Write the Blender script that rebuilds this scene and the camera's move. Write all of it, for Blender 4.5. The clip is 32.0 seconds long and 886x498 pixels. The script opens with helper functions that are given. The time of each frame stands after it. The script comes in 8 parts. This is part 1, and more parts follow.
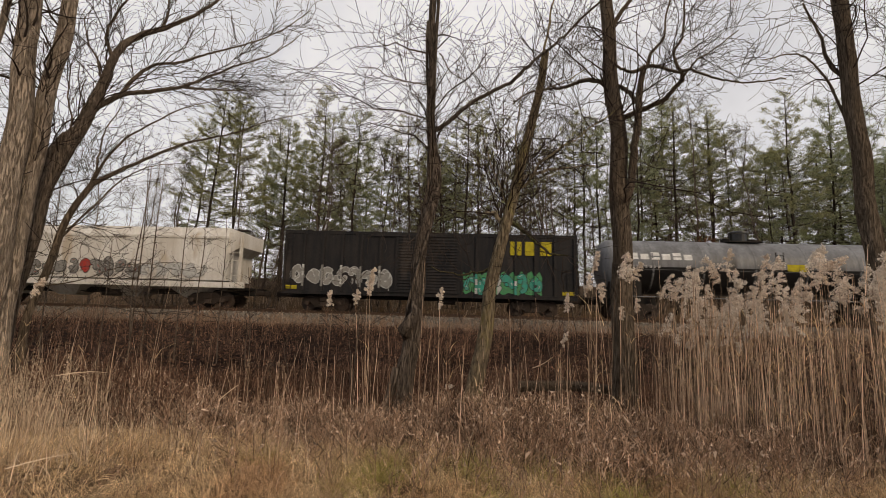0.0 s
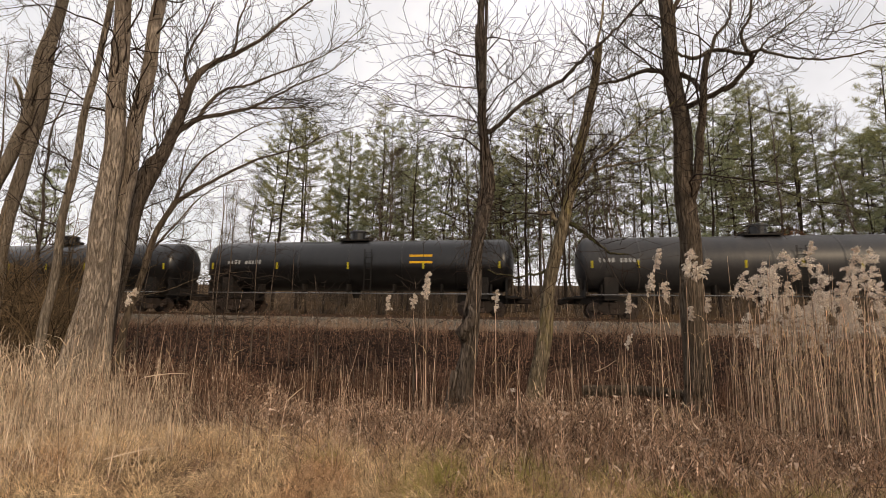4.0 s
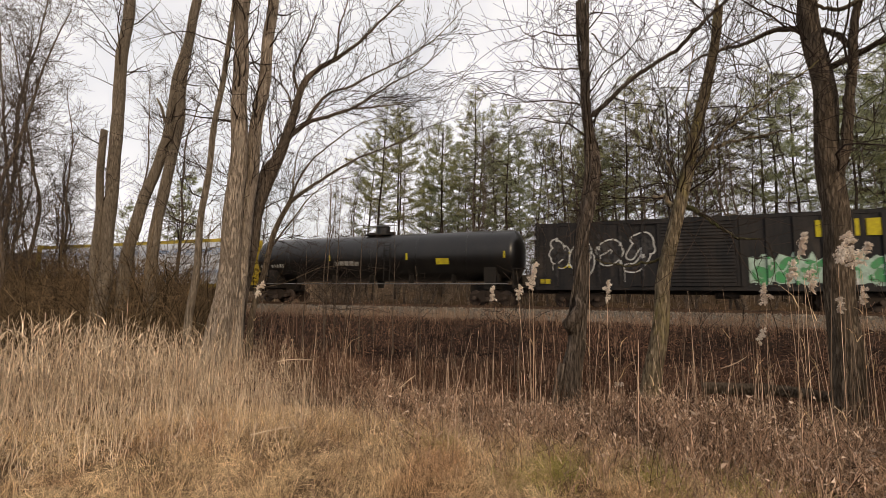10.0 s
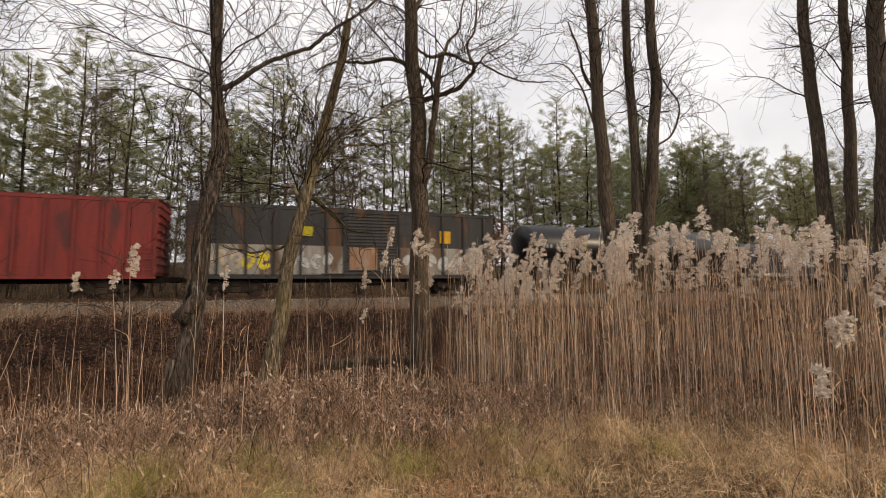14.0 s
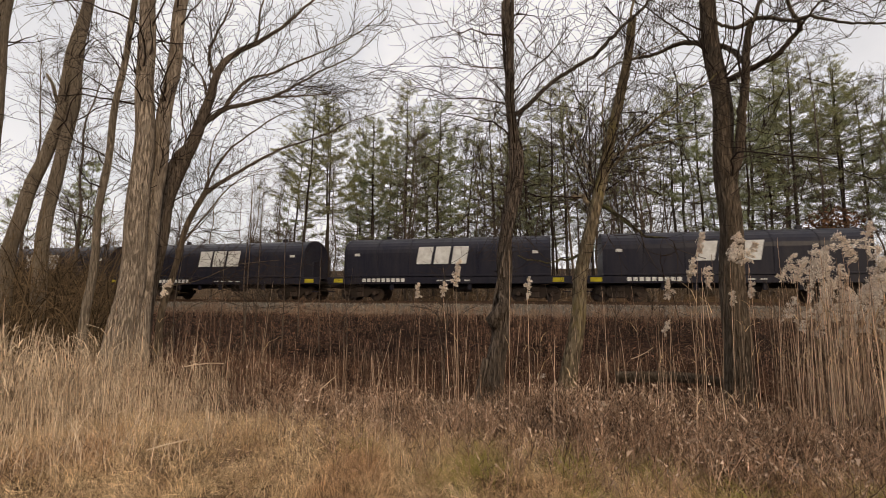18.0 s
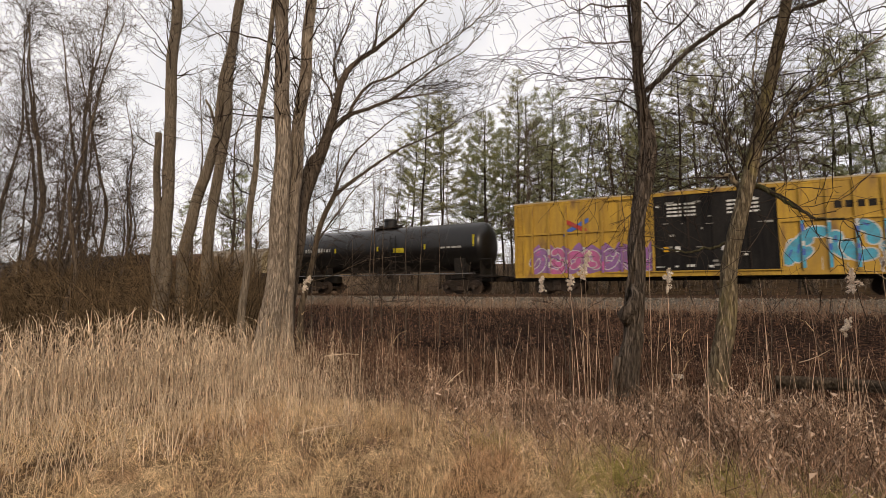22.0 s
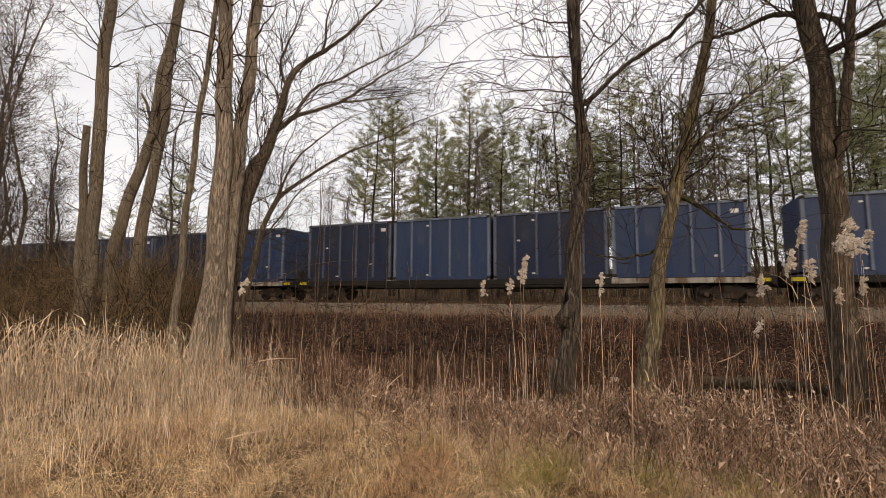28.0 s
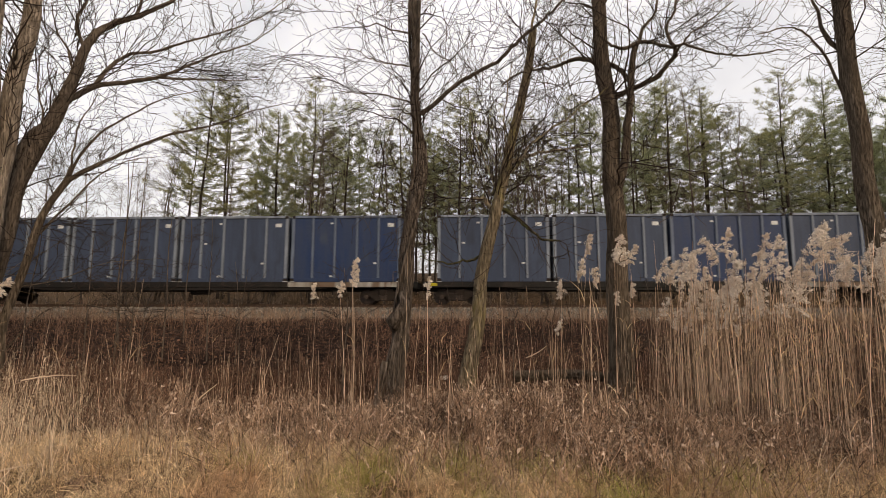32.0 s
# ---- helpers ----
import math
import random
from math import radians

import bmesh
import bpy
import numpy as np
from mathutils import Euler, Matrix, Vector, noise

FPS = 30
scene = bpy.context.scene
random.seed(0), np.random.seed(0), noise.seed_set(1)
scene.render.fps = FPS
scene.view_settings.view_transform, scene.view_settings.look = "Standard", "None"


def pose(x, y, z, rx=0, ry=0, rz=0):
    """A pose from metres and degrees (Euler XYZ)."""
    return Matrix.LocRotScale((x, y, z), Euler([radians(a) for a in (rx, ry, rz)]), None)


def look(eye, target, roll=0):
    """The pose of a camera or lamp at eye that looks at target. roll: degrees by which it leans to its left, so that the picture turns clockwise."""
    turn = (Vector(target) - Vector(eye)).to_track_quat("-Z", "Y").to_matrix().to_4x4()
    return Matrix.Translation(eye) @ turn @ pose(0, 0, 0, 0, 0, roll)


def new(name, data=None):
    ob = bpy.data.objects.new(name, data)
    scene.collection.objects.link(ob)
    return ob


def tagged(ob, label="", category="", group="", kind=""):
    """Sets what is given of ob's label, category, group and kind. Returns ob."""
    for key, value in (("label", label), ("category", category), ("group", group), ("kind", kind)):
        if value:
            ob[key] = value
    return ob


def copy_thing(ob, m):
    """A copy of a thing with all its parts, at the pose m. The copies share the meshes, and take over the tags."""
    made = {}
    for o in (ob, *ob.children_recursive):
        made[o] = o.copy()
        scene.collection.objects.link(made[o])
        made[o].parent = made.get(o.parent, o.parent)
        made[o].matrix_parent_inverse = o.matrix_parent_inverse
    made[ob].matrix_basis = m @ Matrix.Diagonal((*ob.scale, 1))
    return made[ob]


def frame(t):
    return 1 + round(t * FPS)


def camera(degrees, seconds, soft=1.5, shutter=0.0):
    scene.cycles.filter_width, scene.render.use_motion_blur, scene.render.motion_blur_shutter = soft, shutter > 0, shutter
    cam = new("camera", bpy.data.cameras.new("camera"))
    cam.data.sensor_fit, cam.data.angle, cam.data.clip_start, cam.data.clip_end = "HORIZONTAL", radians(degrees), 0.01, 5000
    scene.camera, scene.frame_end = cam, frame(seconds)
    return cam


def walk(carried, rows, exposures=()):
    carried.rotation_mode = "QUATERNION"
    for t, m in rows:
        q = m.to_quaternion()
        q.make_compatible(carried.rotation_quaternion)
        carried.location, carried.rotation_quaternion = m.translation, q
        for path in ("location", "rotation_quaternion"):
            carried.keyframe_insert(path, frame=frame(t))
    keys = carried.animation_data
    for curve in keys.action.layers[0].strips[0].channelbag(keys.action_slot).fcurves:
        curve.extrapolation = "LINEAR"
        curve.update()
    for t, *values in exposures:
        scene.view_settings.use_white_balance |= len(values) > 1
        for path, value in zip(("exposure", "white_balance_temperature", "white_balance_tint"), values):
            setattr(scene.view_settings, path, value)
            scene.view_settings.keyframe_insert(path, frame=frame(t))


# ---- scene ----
# ---------------------------------------------------------------- camera
PATH = [
    (0, -0.011, -0.105, 1.588, 97.50, -1.56, 2.42),
    (0.5, -0.021, -0.097, 1.590, 97.52, -1.42, 5.41),
    (1, -0.034, -0.102, 1.594, 97.59, -1.28, 7.53),
    (1.5, -0.031, -0.124, 1.583, 97.63, -1.34, 8.71),
    (2, -0.005, -0.123, 1.587, 97.48, -1.17, 9.50),
    (2.5, 0.063, -0.142, 1.574, 97.65, -1.20, 10.25),
    (3, 0.061, -0.163, 1.571, 97.83, -0.95, 10.54),
    (3.5, 0.079, -0.143, 1.585, 97.84, -0.88, 10.52),
    (5.5, 0.140, -0.072, 1.571, 96.79, -0.79, 7.26),
    (6, 0.141, -0.048, 1.564, 96.31, -0.72, 6.14),
    (6.5, 0.187, -0.024, 1.560, 95.95, -0.65, 5.72),
    (7, 0.182, -0.025, 1.560, 95.82, -0.82, 8.20),
    (7.5, 0.073, -0.052, 1.580, 95.87, -0.96, 12.30),
    (8, -0.051, -0.125, 1.591, 96.05, -1.07, 15.76),
    (8.5, -0.076, -0.148, 1.600, 96.21, -1.03, 18.38),
    (9, -0.077, -0.146, 1.604, 96.23, -0.97, 20.51),
    (9.5, -0.085, -0.141, 1.599, 96.21, -0.96, 21.65),
    (10, -0.081, -0.131, 1.598, 96.37, -0.86, 21.49),
    (10.5, -0.040, -0.114, 1.594, 96.75, -0.74, 20.49),
    (11, 0.012, -0.087, 1.602, 97.16, -0.61, 18.17),
    (11.5, 0.067, -0.070, 1.602, 97.49, -0.42, 14.92),
    (12, 0.148, -0.058, 1.596, 97.37, -0.27, 10.75),
    (12.5, 0.168, -0.032, 1.590, 96.87, -0.14, 3.40),
    (13, 0.168, -0.029, 1.579, 96.34, 0.15, -5.24),
    (13.5, 0.188, 0.007, 1.570, 95.65, 0.50, -14.61),
    (14, 0.202, 0.010, 1.562, 95.14, 0.66, -20.28),
    (14.5, 0.207, 0.021, 1.562, 94.98, 0.74, -25.39),
    (15, 0.229, 0.060, 1.561, 94.92, 0.63, -28.46),
    (15.5, 0.257, 0.124, 1.560, 95.01, 0.29, -27.29),
    (16, 0.251, 0.157, 1.567, 95.15, -0.11, -21.63),
    (16.5, 0.168, 0.105, 1.586, 95.25, -0.38, -11.26),
    (17, 0.011, -0.028, 1.618, 95.29, -0.54, 3.80),
    (17.5, 0.004, -0.033, 1.633, 95.56, -0.52, 8.73),
    (18, 0.000, -0.017, 1.637, 95.81, -0.20, 13.22),
    (18.5, -0.009, 0.052, 1.615, 95.82, -0.11, 16.47),
    (19, -0.011, 0.146, 1.639, 95.37, -0.09, 18.92),
    (19.5, -0.118, 0.143, 1.640, 95.41, 0.03, 21.15),
    (20, -0.145, 0.091, 1.653, 95.32, 0.18, 23.25),
    (20.5, -0.163, 0.071, 1.662, 95.14, 0.25, 24.80),
    (21, -0.172, 0.075, 1.654, 94.98, 0.16, 25.96),
    (21.5, -0.178, 0.063, 1.650, 94.97, 0.09, 26.74),
    (22, -0.177, 0.065, 1.647, 94.99, 0.07, 27.07),
    (22.5, -0.180, 0.057, 1.651, 94.91, 0.04, 26.82),
    (23, -0.166, 0.060, 1.641, 94.90, 0.12, 26.46),
    (23.5, -0.155, 0.072, 1.642, 94.83, 0.15, 25.90),
    (24, -0.145, 0.061, 1.632, 94.69, 0.23, 24.92),
    (24.5, -0.084, 0.066, 1.618, 94.53, 0.26, 23.66),
    (25, -0.065, 0.062, 1.604, 94.20, 0.24, 22.65),
    (25.5, -0.038, 0.084, 1.600, 94.07, 0.21, 22.10),
    (26, -0.025, 0.119, 1.573, 94.21, -0.02, 21.83),
    (26.5, -0.044, 0.109, 1.575, 94.73, -0.07, 21.55),
    (28.5, -0.055, 0.107, 1.582, 96.07, -0.25, 21.05),
    (29, -0.054, 0.107, 1.582, 96.07, -0.26, 21.05),
    (29.5, -0.053, 0.101, 1.587, 96.19, -0.23, 20.37),
    (30, -0.050, 0.106, 1.583, 96.36, -0.17, 16.59),
    (30.5, 0.036, 0.155, 1.587, 96.33, -0.07, 11.71),
    (31, 0.105, 0.187, 1.585, 96.39, 0.04, 7.79),
    (31.5, 0.107, 0.186, 1.587, 96.35, -0.02, 4.97),
    (32, 0.107, 0.183, 1.584, 96.36, -0.03, 2.15),
]
cam = camera(87.08, 32.0, soft=0.55, shutter=0.12)
walk(cam, [(t, pose(x, y, z, rx, ry, rz)) for t, x, y, z, rx, ry, rz in PATH],
     exposures=[(t, stops, 8000, 10) for t, stops in (
         (0.0, -0.24), (2.0, -0.06), (6.0, 0.11), (9.0, 0.11), (10.7, -0.01), (14.0, 0.06), (16.5, -0.42), (17.0, -0.36), (18.0, -0.09), (20.0, 0.03), (22.0, 0.06), (26.0, 0.13), (29.0, 0.03), (32.0, 0.07))])


# ---------------------------------------------------------------- world and light
SUN_ELEV, SUN_ROT = 26.0, 140.0
world = bpy.data.worlds.new("world")
scene.world = world
world.use_nodes = True
wn = world.node_tree
wn.nodes.clear()
sky = wn.nodes.new("ShaderNodeTexSky")
sky.sky_type = "NISHITA"
sky.sun_disc = False
sky.sun_elevation = radians(SUN_ELEV)
sky.sun_rotation = radians(SUN_ROT)
sky.dust_density, sky.air_density = 4.0, 1.0
veil = wn.nodes.new("ShaderNodeMix")          # thin overcast whitens the sky
veil.data_type = "RGBA"
veil.inputs[0].default_value = 0.85
veil.inputs[7].default_value = (7.3, 7.8, 9.25, 1)
cloud = wn.nodes.new("ShaderNodeTexNoise")     # thinner and thicker cloud
cloud.inputs["Scale"].default_value, cloud.inputs["Detail"].default_value = 3.0, 6.0
spread = wn.nodes.new("ShaderNodeMapRange")
spread.inputs[1].default_value, spread.inputs[2].default_value = 0.35, 0.6
spread.inputs[3].default_value, spread.inputs[4].default_value = 0.68, 0.98
wcoord = wn.nodes.new("ShaderNodeTexCoord")
wn.links.new(wcoord.outputs["Generated"], cloud.inputs["Vector"])
wn.links.new(cloud.outputs[0], spread.inputs[0])
wn.links.new(spread.outputs[0], veil.inputs[0])
wbg = wn.nodes.new("ShaderNodeBackground")
wbg.inputs[1].default_value = 0.128
wout = wn.nodes.new("ShaderNodeOutputWorld")
wn.links.new(sky.outputs[0], veil.inputs[6])
wn.links.new(veil.outputs[2], wbg.inputs[0])
wn.links.new(wbg.outputs[0], wout.inputs[0])

sun_data = bpy.data.lights.new("sun", "SUN")
sun_data.energy, sun_data.angle, sun_data.color = 1.6, radians(10), (1.0, 0.86, 0.7)
sun = new("sun", sun_data)
sun.matrix_world = look((0, 0, 40), Vector((0, 0, 40)) + Vector((
    -math.sin(radians(SUN_ROT)) * math.cos(radians(SUN_ELEV)),
    -math.cos(radians(SUN_ROT)) * math.cos(radians(SUN_ELEV)), -math.sin(radians(SUN_ELEV)))))


# ---------------------------------------------------------------- materials
def surface(name, base, other=None, scale=6.0, rough=0.8, metal=0.0, fine=60.0, bump=0.15, stretch=(1, 1, 1),
            worn=None, worn_at=0.62, worn_scale=2.0, island=0.0, piece=0.0, contrast=(0.35, 0.7), thin=0.0, gloss=0.06, streak=None, streak_by=0.6):
    """Two colours mixed at a coarse and a fine scale, fine relief, and patches of wear."""
    m = bpy.data.materials.new(name)
    m.use_nodes = True
    t = m.node_tree
    n, l = t.nodes, t.links
    b = n["Principled BSDF"]
    b.inputs["Roughness"].default_value, b.inputs["Metallic"].default_value = rough, metal
    b.inputs["Specular IOR Level"].default_value = gloss
    co = n.new("ShaderNodeTexCoord")
    mp = n.new("ShaderNodeMapping")
    mp.inputs["Scale"].default_value = stretch
    l.new(co.outputs["Object"], mp.inputs[0])
    other = other or tuple(c * 0.6 for c in base)

    def noise_of(s, detail=6.0):
        q = n.new("ShaderNodeTexNoise")
        q.inputs["Scale"].default_value, q.inputs["Detail"].default_value = s, detail
        l.new(mp.outputs[0], q.inputs["Vector"])
        return q.outputs[0]

    def ramp(src, lo, hi):
        q = n.new("ShaderNodeMapRange")
        q.inputs[1].default_value, q.inputs[2].default_value = lo, hi
        l.new(src, q.inputs[0])
        return q.outputs[0]

    def mix(fac, a, c):
        q = n.new("ShaderNodeMix")
        q.data_type = "RGBA"
        l.new(fac, q.inputs[0])
        for k, v in ((6, a), (7, c)):
            if isinstance(v, tuple):
                q.inputs[k].default_value = (*v, 1)
            else:
                l.new(v, q.inputs[k])
        return q.outputs[2]

    coarse, small = noise_of(scale), noise_of(fine, 3.0)
    col = mix(ramp(coarse, *contrast), base, other)
    col = mix(ramp(small, 0.3, 0.95), col, tuple(c * 0.55 for c in base))
    if worn:
        col = mix(ramp(noise_of(worn_scale, 8.0), worn_at, worn_at + 0.08), col, worn)
    if streak:      # dirt washed down in streaks
        ms = n.new("ShaderNodeMapping")
        ms.inputs["Scale"].default_value = (5, 5, 0.3)
        l.new(co.outputs["Object"], ms.inputs[0])
        q = n.new("ShaderNodeTexNoise")
        q.inputs["Scale"].default_value, q.inputs["Detail"].default_value, q.inputs["Roughness"].default_value = 1.5, 8.0, 0.7
        l.new(ms.outputs[0], q.inputs["Vector"])
        k = n.new("ShaderNodeMapRange")
        k.inputs[1].default_value, k.inputs[2].default_value, k.inputs[4].default_value = 0.42, 0.7, streak_by
        l.new(q.outputs[0], k.inputs[0])
        col = mix(k.outputs[0], col, streak)
    if island or piece:
        g = n.new("ShaderNodeNewGeometry") if island else n.new("ShaderNodeObjectInfo")
        hsv = n.new("ShaderNodeHueSaturation")
        mr = n.new("ShaderNodeMapRange")
        amount = island or piece
        mr.inputs[3].default_value, mr.inputs[4].default_value = 1 - amount, 1 + amount
        l.new(g.outputs["Random Per Island" if island else "Random"], mr.inputs[0])
        l.new(mr.outputs[0], hsv.inputs["Value"])
        l.new(col, hsv.inputs["Color"])
        col = hsv.outputs[0]
    l.new(col, b.inputs["Base Color"])
    if bump:
        bp = n.new("ShaderNodeBump")
        bp.inputs["Strength"].default_value, bp.inputs["Distance"].default_value = bump, 0.02
        l.new(small, bp.inputs["Height"])
        l.new(bp.outputs[0], b.inputs["Normal"])
    if thin:
        tr = n.new("ShaderNodeBsdfTranslucent")
        l.new(col, tr.inputs[0])
        ms = n.new("ShaderNodeMixShader")
        ms.inputs[0].default_value = thin
        l.new(b.outputs[0], ms.inputs[1])
        l.new(tr.outputs[0], ms.inputs[2])
        l.new(ms.outputs[0], n["Material Output"].inputs[0])
    return m


def litter(name, tones, size=16.0):
    """Soil under a mat of dead leaves: small cells of many browns over dark earth."""
    m = bpy.data.materials.new(name)
    m.use_nodes = True
    n, l = m.node_tree.nodes, m.node_tree.links
    b = n["Principled BSDF"]
    b.inputs["Roughness"].default_value, b.inputs["Specular IOR Level"].default_value = 0.95, 0.05
    co, wob = n.new("ShaderNodeTexCoord"), n.new("ShaderNodeTexNoise")
    wob.inputs["Scale"].default_value, wob.inputs["Detail"].default_value = 9.0, 4.0
    l.new(co.outputs["Object"], wob.inputs["Vector"])
    add = n.new("ShaderNodeMix")
    add.data_type = "VECTOR"
    add.inputs[0].default_value = 0.12
    l.new(co.outputs["Object"], add.inputs[4])
    l.new(wob.outputs["Color"], add.inputs[5])
    cell = n.new("ShaderNodeTexVoronoi")
    cell.inputs["Scale"].default_value = size
    l.new(add.outputs[1], cell.inputs["Vector"])
    pick = n.new("ShaderNodeSeparateColor")
    l.new(cell.outputs["Color"], pick.inputs[0])
    ramp = n.new("ShaderNodeValToRGB")
    ramp.color_ramp.elements[0].color, ramp.color_ramp.elements[1].color = (*tones[0], 1), (*tones[-1], 1)
    for i in range(1, len(tones) - 1):
        e = ramp.color_ramp.elements.new(i / (len(tones) - 1))
        e.color = (*tones[i], 1)
    l.new(pick.outputs[0], ramp.inputs[0])
    far = n.new("ShaderNodeTexNoise")
    far.inputs["Scale"].default_value, far.inputs["Detail"].default_value = 0.55, 5.0
    l.new(co.outputs["Object"], far.inputs["Vector"])
    mr = n.new("ShaderNodeMapRange")
    mr.inputs[1].default_value, mr.inputs[2].default_value, mr.inputs[3].default_value, mr.inputs[4].default_value = 0.35, 0.68, 0.45, 1.25
    l.new(far.outputs[0], mr.inputs[0])
    hsv = n.new("ShaderNodeHueSaturation")
    l.new(mr.outputs[0], hsv.inputs["Value"])
    l.new(ramp.outputs[0], hsv.inputs["Color"])
    l.new(hsv.outputs[0], b.inputs["Base Color"])
    bp = n.new("ShaderNodeBump")
    bp.inputs["Strength"].default_value, bp.inputs["Distance"].default_value = 1.0, 0.06
    l.new(pick.outputs[1], bp.inputs["Height"])
    l.new(bp.outputs[0], b.inputs["Normal"])
    return m


M_SOIL = litter("bank_litter", [(0.007, 0.004, 0.003), (0.02, 0.0105, 0.0072), (0.052, 0.027, 0.018), (0.03, 0.0155, 0.0105), (0.11, 0.063, 0.042)])
M_STRAW_GROUND = surface("straw_ground", (0.13, 0.08, 0.043), (0.04, 0.024, 0.013), 2.6, 0.95, fine=70, bump=0.7)
M_BALLAST = surface("ballast", (0.2, 0.172, 0.142), (0.1, 0.084, 0.069), 4, 0.95, fine=22, bump=1.0)
M_STONE = surface("ballast_stone", (0.37, 0.32, 0.265), (0.18, 0.152, 0.126), 4, 0.95, island=0.4)
M_TIE = surface("tie_wood", (0.09, 0.07, 0.055), None, 5, 0.9, stretch=(4, 1, 4))
M_RAIL = surface("rail_steel", (0.12, 0.078, 0.055), (0.075, 0.052, 0.04), 5, 0.65, 0.3)

def bark(name, ridge, furrow, moss=None, scale=30.0, patch=None):
    """Furrowed bark: dark cracks along the stem, lighter plates, blotches and moss."""
    m = bpy.data.materials.new(name)
    m.use_nodes = True
    t = m.node_tree
    n, l = t.nodes, t.links
    b = n["Principled BSDF"]
    b.inputs["Roughness"].default_value = 0.95
    b.inputs["Specular IOR Level"].default_value = 0.06
    co = n.new("ShaderNodeTexCoord")

    def tex(s, d, stretch):
        mp = n.new("ShaderNodeMapping")
        mp.inputs["Scale"].default_value = (1, 1, stretch)
        l.new(co.outputs["Object"], mp.inputs[0])
        q = n.new("ShaderNodeTexNoise")
        q.inputs["Scale"].default_value, q.inputs["Detail"].default_value, q.inputs["Roughness"].default_value = s, d, 0.62
        q.inputs["Distortion"].default_value = 0.4
        l.new(mp.outputs[0], q.inputs["Vector"])
        return q.outputs[0]

    def ramp(src, lo, hi, top=1.0):
        q = n.new("ShaderNodeMapRange")
        q.inputs[1].default_value, q.inputs[2].default_value, q.inputs[4].default_value = lo, hi, top
        l.new(src, q.inputs[0])
        return q.outputs[0]

    def mix(fac, p, c):
        q = n.new("ShaderNodeMix")
        q.data_type = "RGBA"
        l.new(fac, q.inputs[0])
        for k, v in ((6, p), (7, c)):
            if isinstance(v, tuple):
                q.inputs[k].default_value = (*v, 1)
            else:
                l.new(v, q.inputs[k])
        return q.outputs[2]

    crack = ramp(tex(scale * 1.3, 7.0, 0.14), 0.36, 0.56)
    col = mix(crack, furrow, ridge)
    col = mix(ramp(tex(1.7, 5.0, 0.6), 0.42, 0.68, 0.75), col, tuple(0.42 * p + 0.3 * q for p, q in zip(ridge, furrow)))
    col = mix(ramp(tex(95.0, 3.0, 0.5), 0.5, 0.75, 0.6), col, tuple(0.5 * p for p in ridge))
    if patch:       # pale lichen and rubbed patches
        col = mix(ramp(tex(8.0, 6.0, 0.2), 0.55, 0.68, 0.6), col, patch)
    if moss:
        col = mix(ramp(tex(2.2, 7.0, 0.6), 0.52, 0.7, 0.8), col, moss)
    l.new(col, b.inputs["Base Color"])
    bp = n.new("ShaderNodeBump")
    bp.inputs["Strength"].default_value, bp.inputs["Distance"].default_value = 1.0, 0.04
    l.new(crack, bp.inputs["Height"])
    l.new(bp.outputs[0], b.inputs["Normal"])
    return m


M_BARK = bark("bark_grey", (0.2, 0.155, 0.12), (0.055, 0.042, 0.033))
M_BARK_DARK = bark("bark_dark", (0.185, 0.142, 0.105), (0.055, 0.042, 0.031), patch=(0.2, 0.158, 0.115))
M_BARK_VINE = bark("bark_vine", (0.165, 0.131, 0.106), (0.034, 0.027, 0.022), patch=(0.25, 0.207, 0.175))
M_BARK_PALE = bark("bark_pale", (0.43, 0.345, 0.27), (0.13, 0.098, 0.074), scale=30.0, patch=(0.5, 0.415, 0.335))
M_BARK_ASH = bark("bark_ash", (0.31, 0.25, 0.19), (0.11, 0.087, 0.066), scale=40.0, patch=(0.36, 0.3, 0.24))
M_BARK_MOSS = bark("bark_mossy", (0.31, 0.245, 0.165), (0.075, 0.056, 0.038), (0.3, 0.25, 0.095))
M_LIMB_MOSS = bark("bark_green_moss", (0.12, 0.105, 0.06), (0.035, 0.032, 0.02), (0.13, 0.155, 0.035))
M_TWIG = surface("twig", (0.06, 0.044, 0.035), (0.03, 0.022, 0.018), 5, 0.9, bump=0, island=0.35)
M_TWIG_GREY = surface("grey_twig", (0.12, 0.095, 0.078), (0.06, 0.047, 0.039), 5, 0.9, bump=0, island=0.35)
M_PINE_BARK = surface("pine_bark", (0.06, 0.046, 0.038), (0.028, 0.022, 0.019), 6, 0.95, fine=25, bump=0.6, stretch=(1, 1, 0.3))
M_NEEDLE = surface("pine_needles", (0.37, 0.4, 0.225), (0.21, 0.23, 0.13), 0.6, 0.6, bump=0, island=0.6, thin=0.4)
M_NEEDLE_B = surface("pine_needles_olive", (0.39, 0.385, 0.19), (0.23, 0.225, 0.115), 0.6, 0.6, bump=0, island=0.6, thin=0.4)
M_DEADLEAF = surface("dead_leaves", (0.21, 0.115, 0.074), (0.045, 0.025, 0.017), 3, 0.85, bump=0, island=0.8, thin=0.2)
M_RUSTLEAF = surface("rusty_leaves", (0.24, 0.125, 0.07), (0.13, 0.066, 0.04), 3, 0.85, bump=0, island=0.6, thin=0.25)
M_GRASS = surface("dry_grass", (0.88, 0.65, 0.4), (0.42, 0.26, 0.135), 3.2, 0.8, bump=0, island=0.8, thin=0.25, worn=(0.53, 0.335, 0.195), worn_at=0.52, worn_scale=0.9, contrast=(0.4, 0.66))
M_STRAW = surface("pale_straw", (0.82, 0.65, 0.475), (0.42, 0.28, 0.185), 3.0, 0.8, bump=0, island=0.6, thin=0.15)
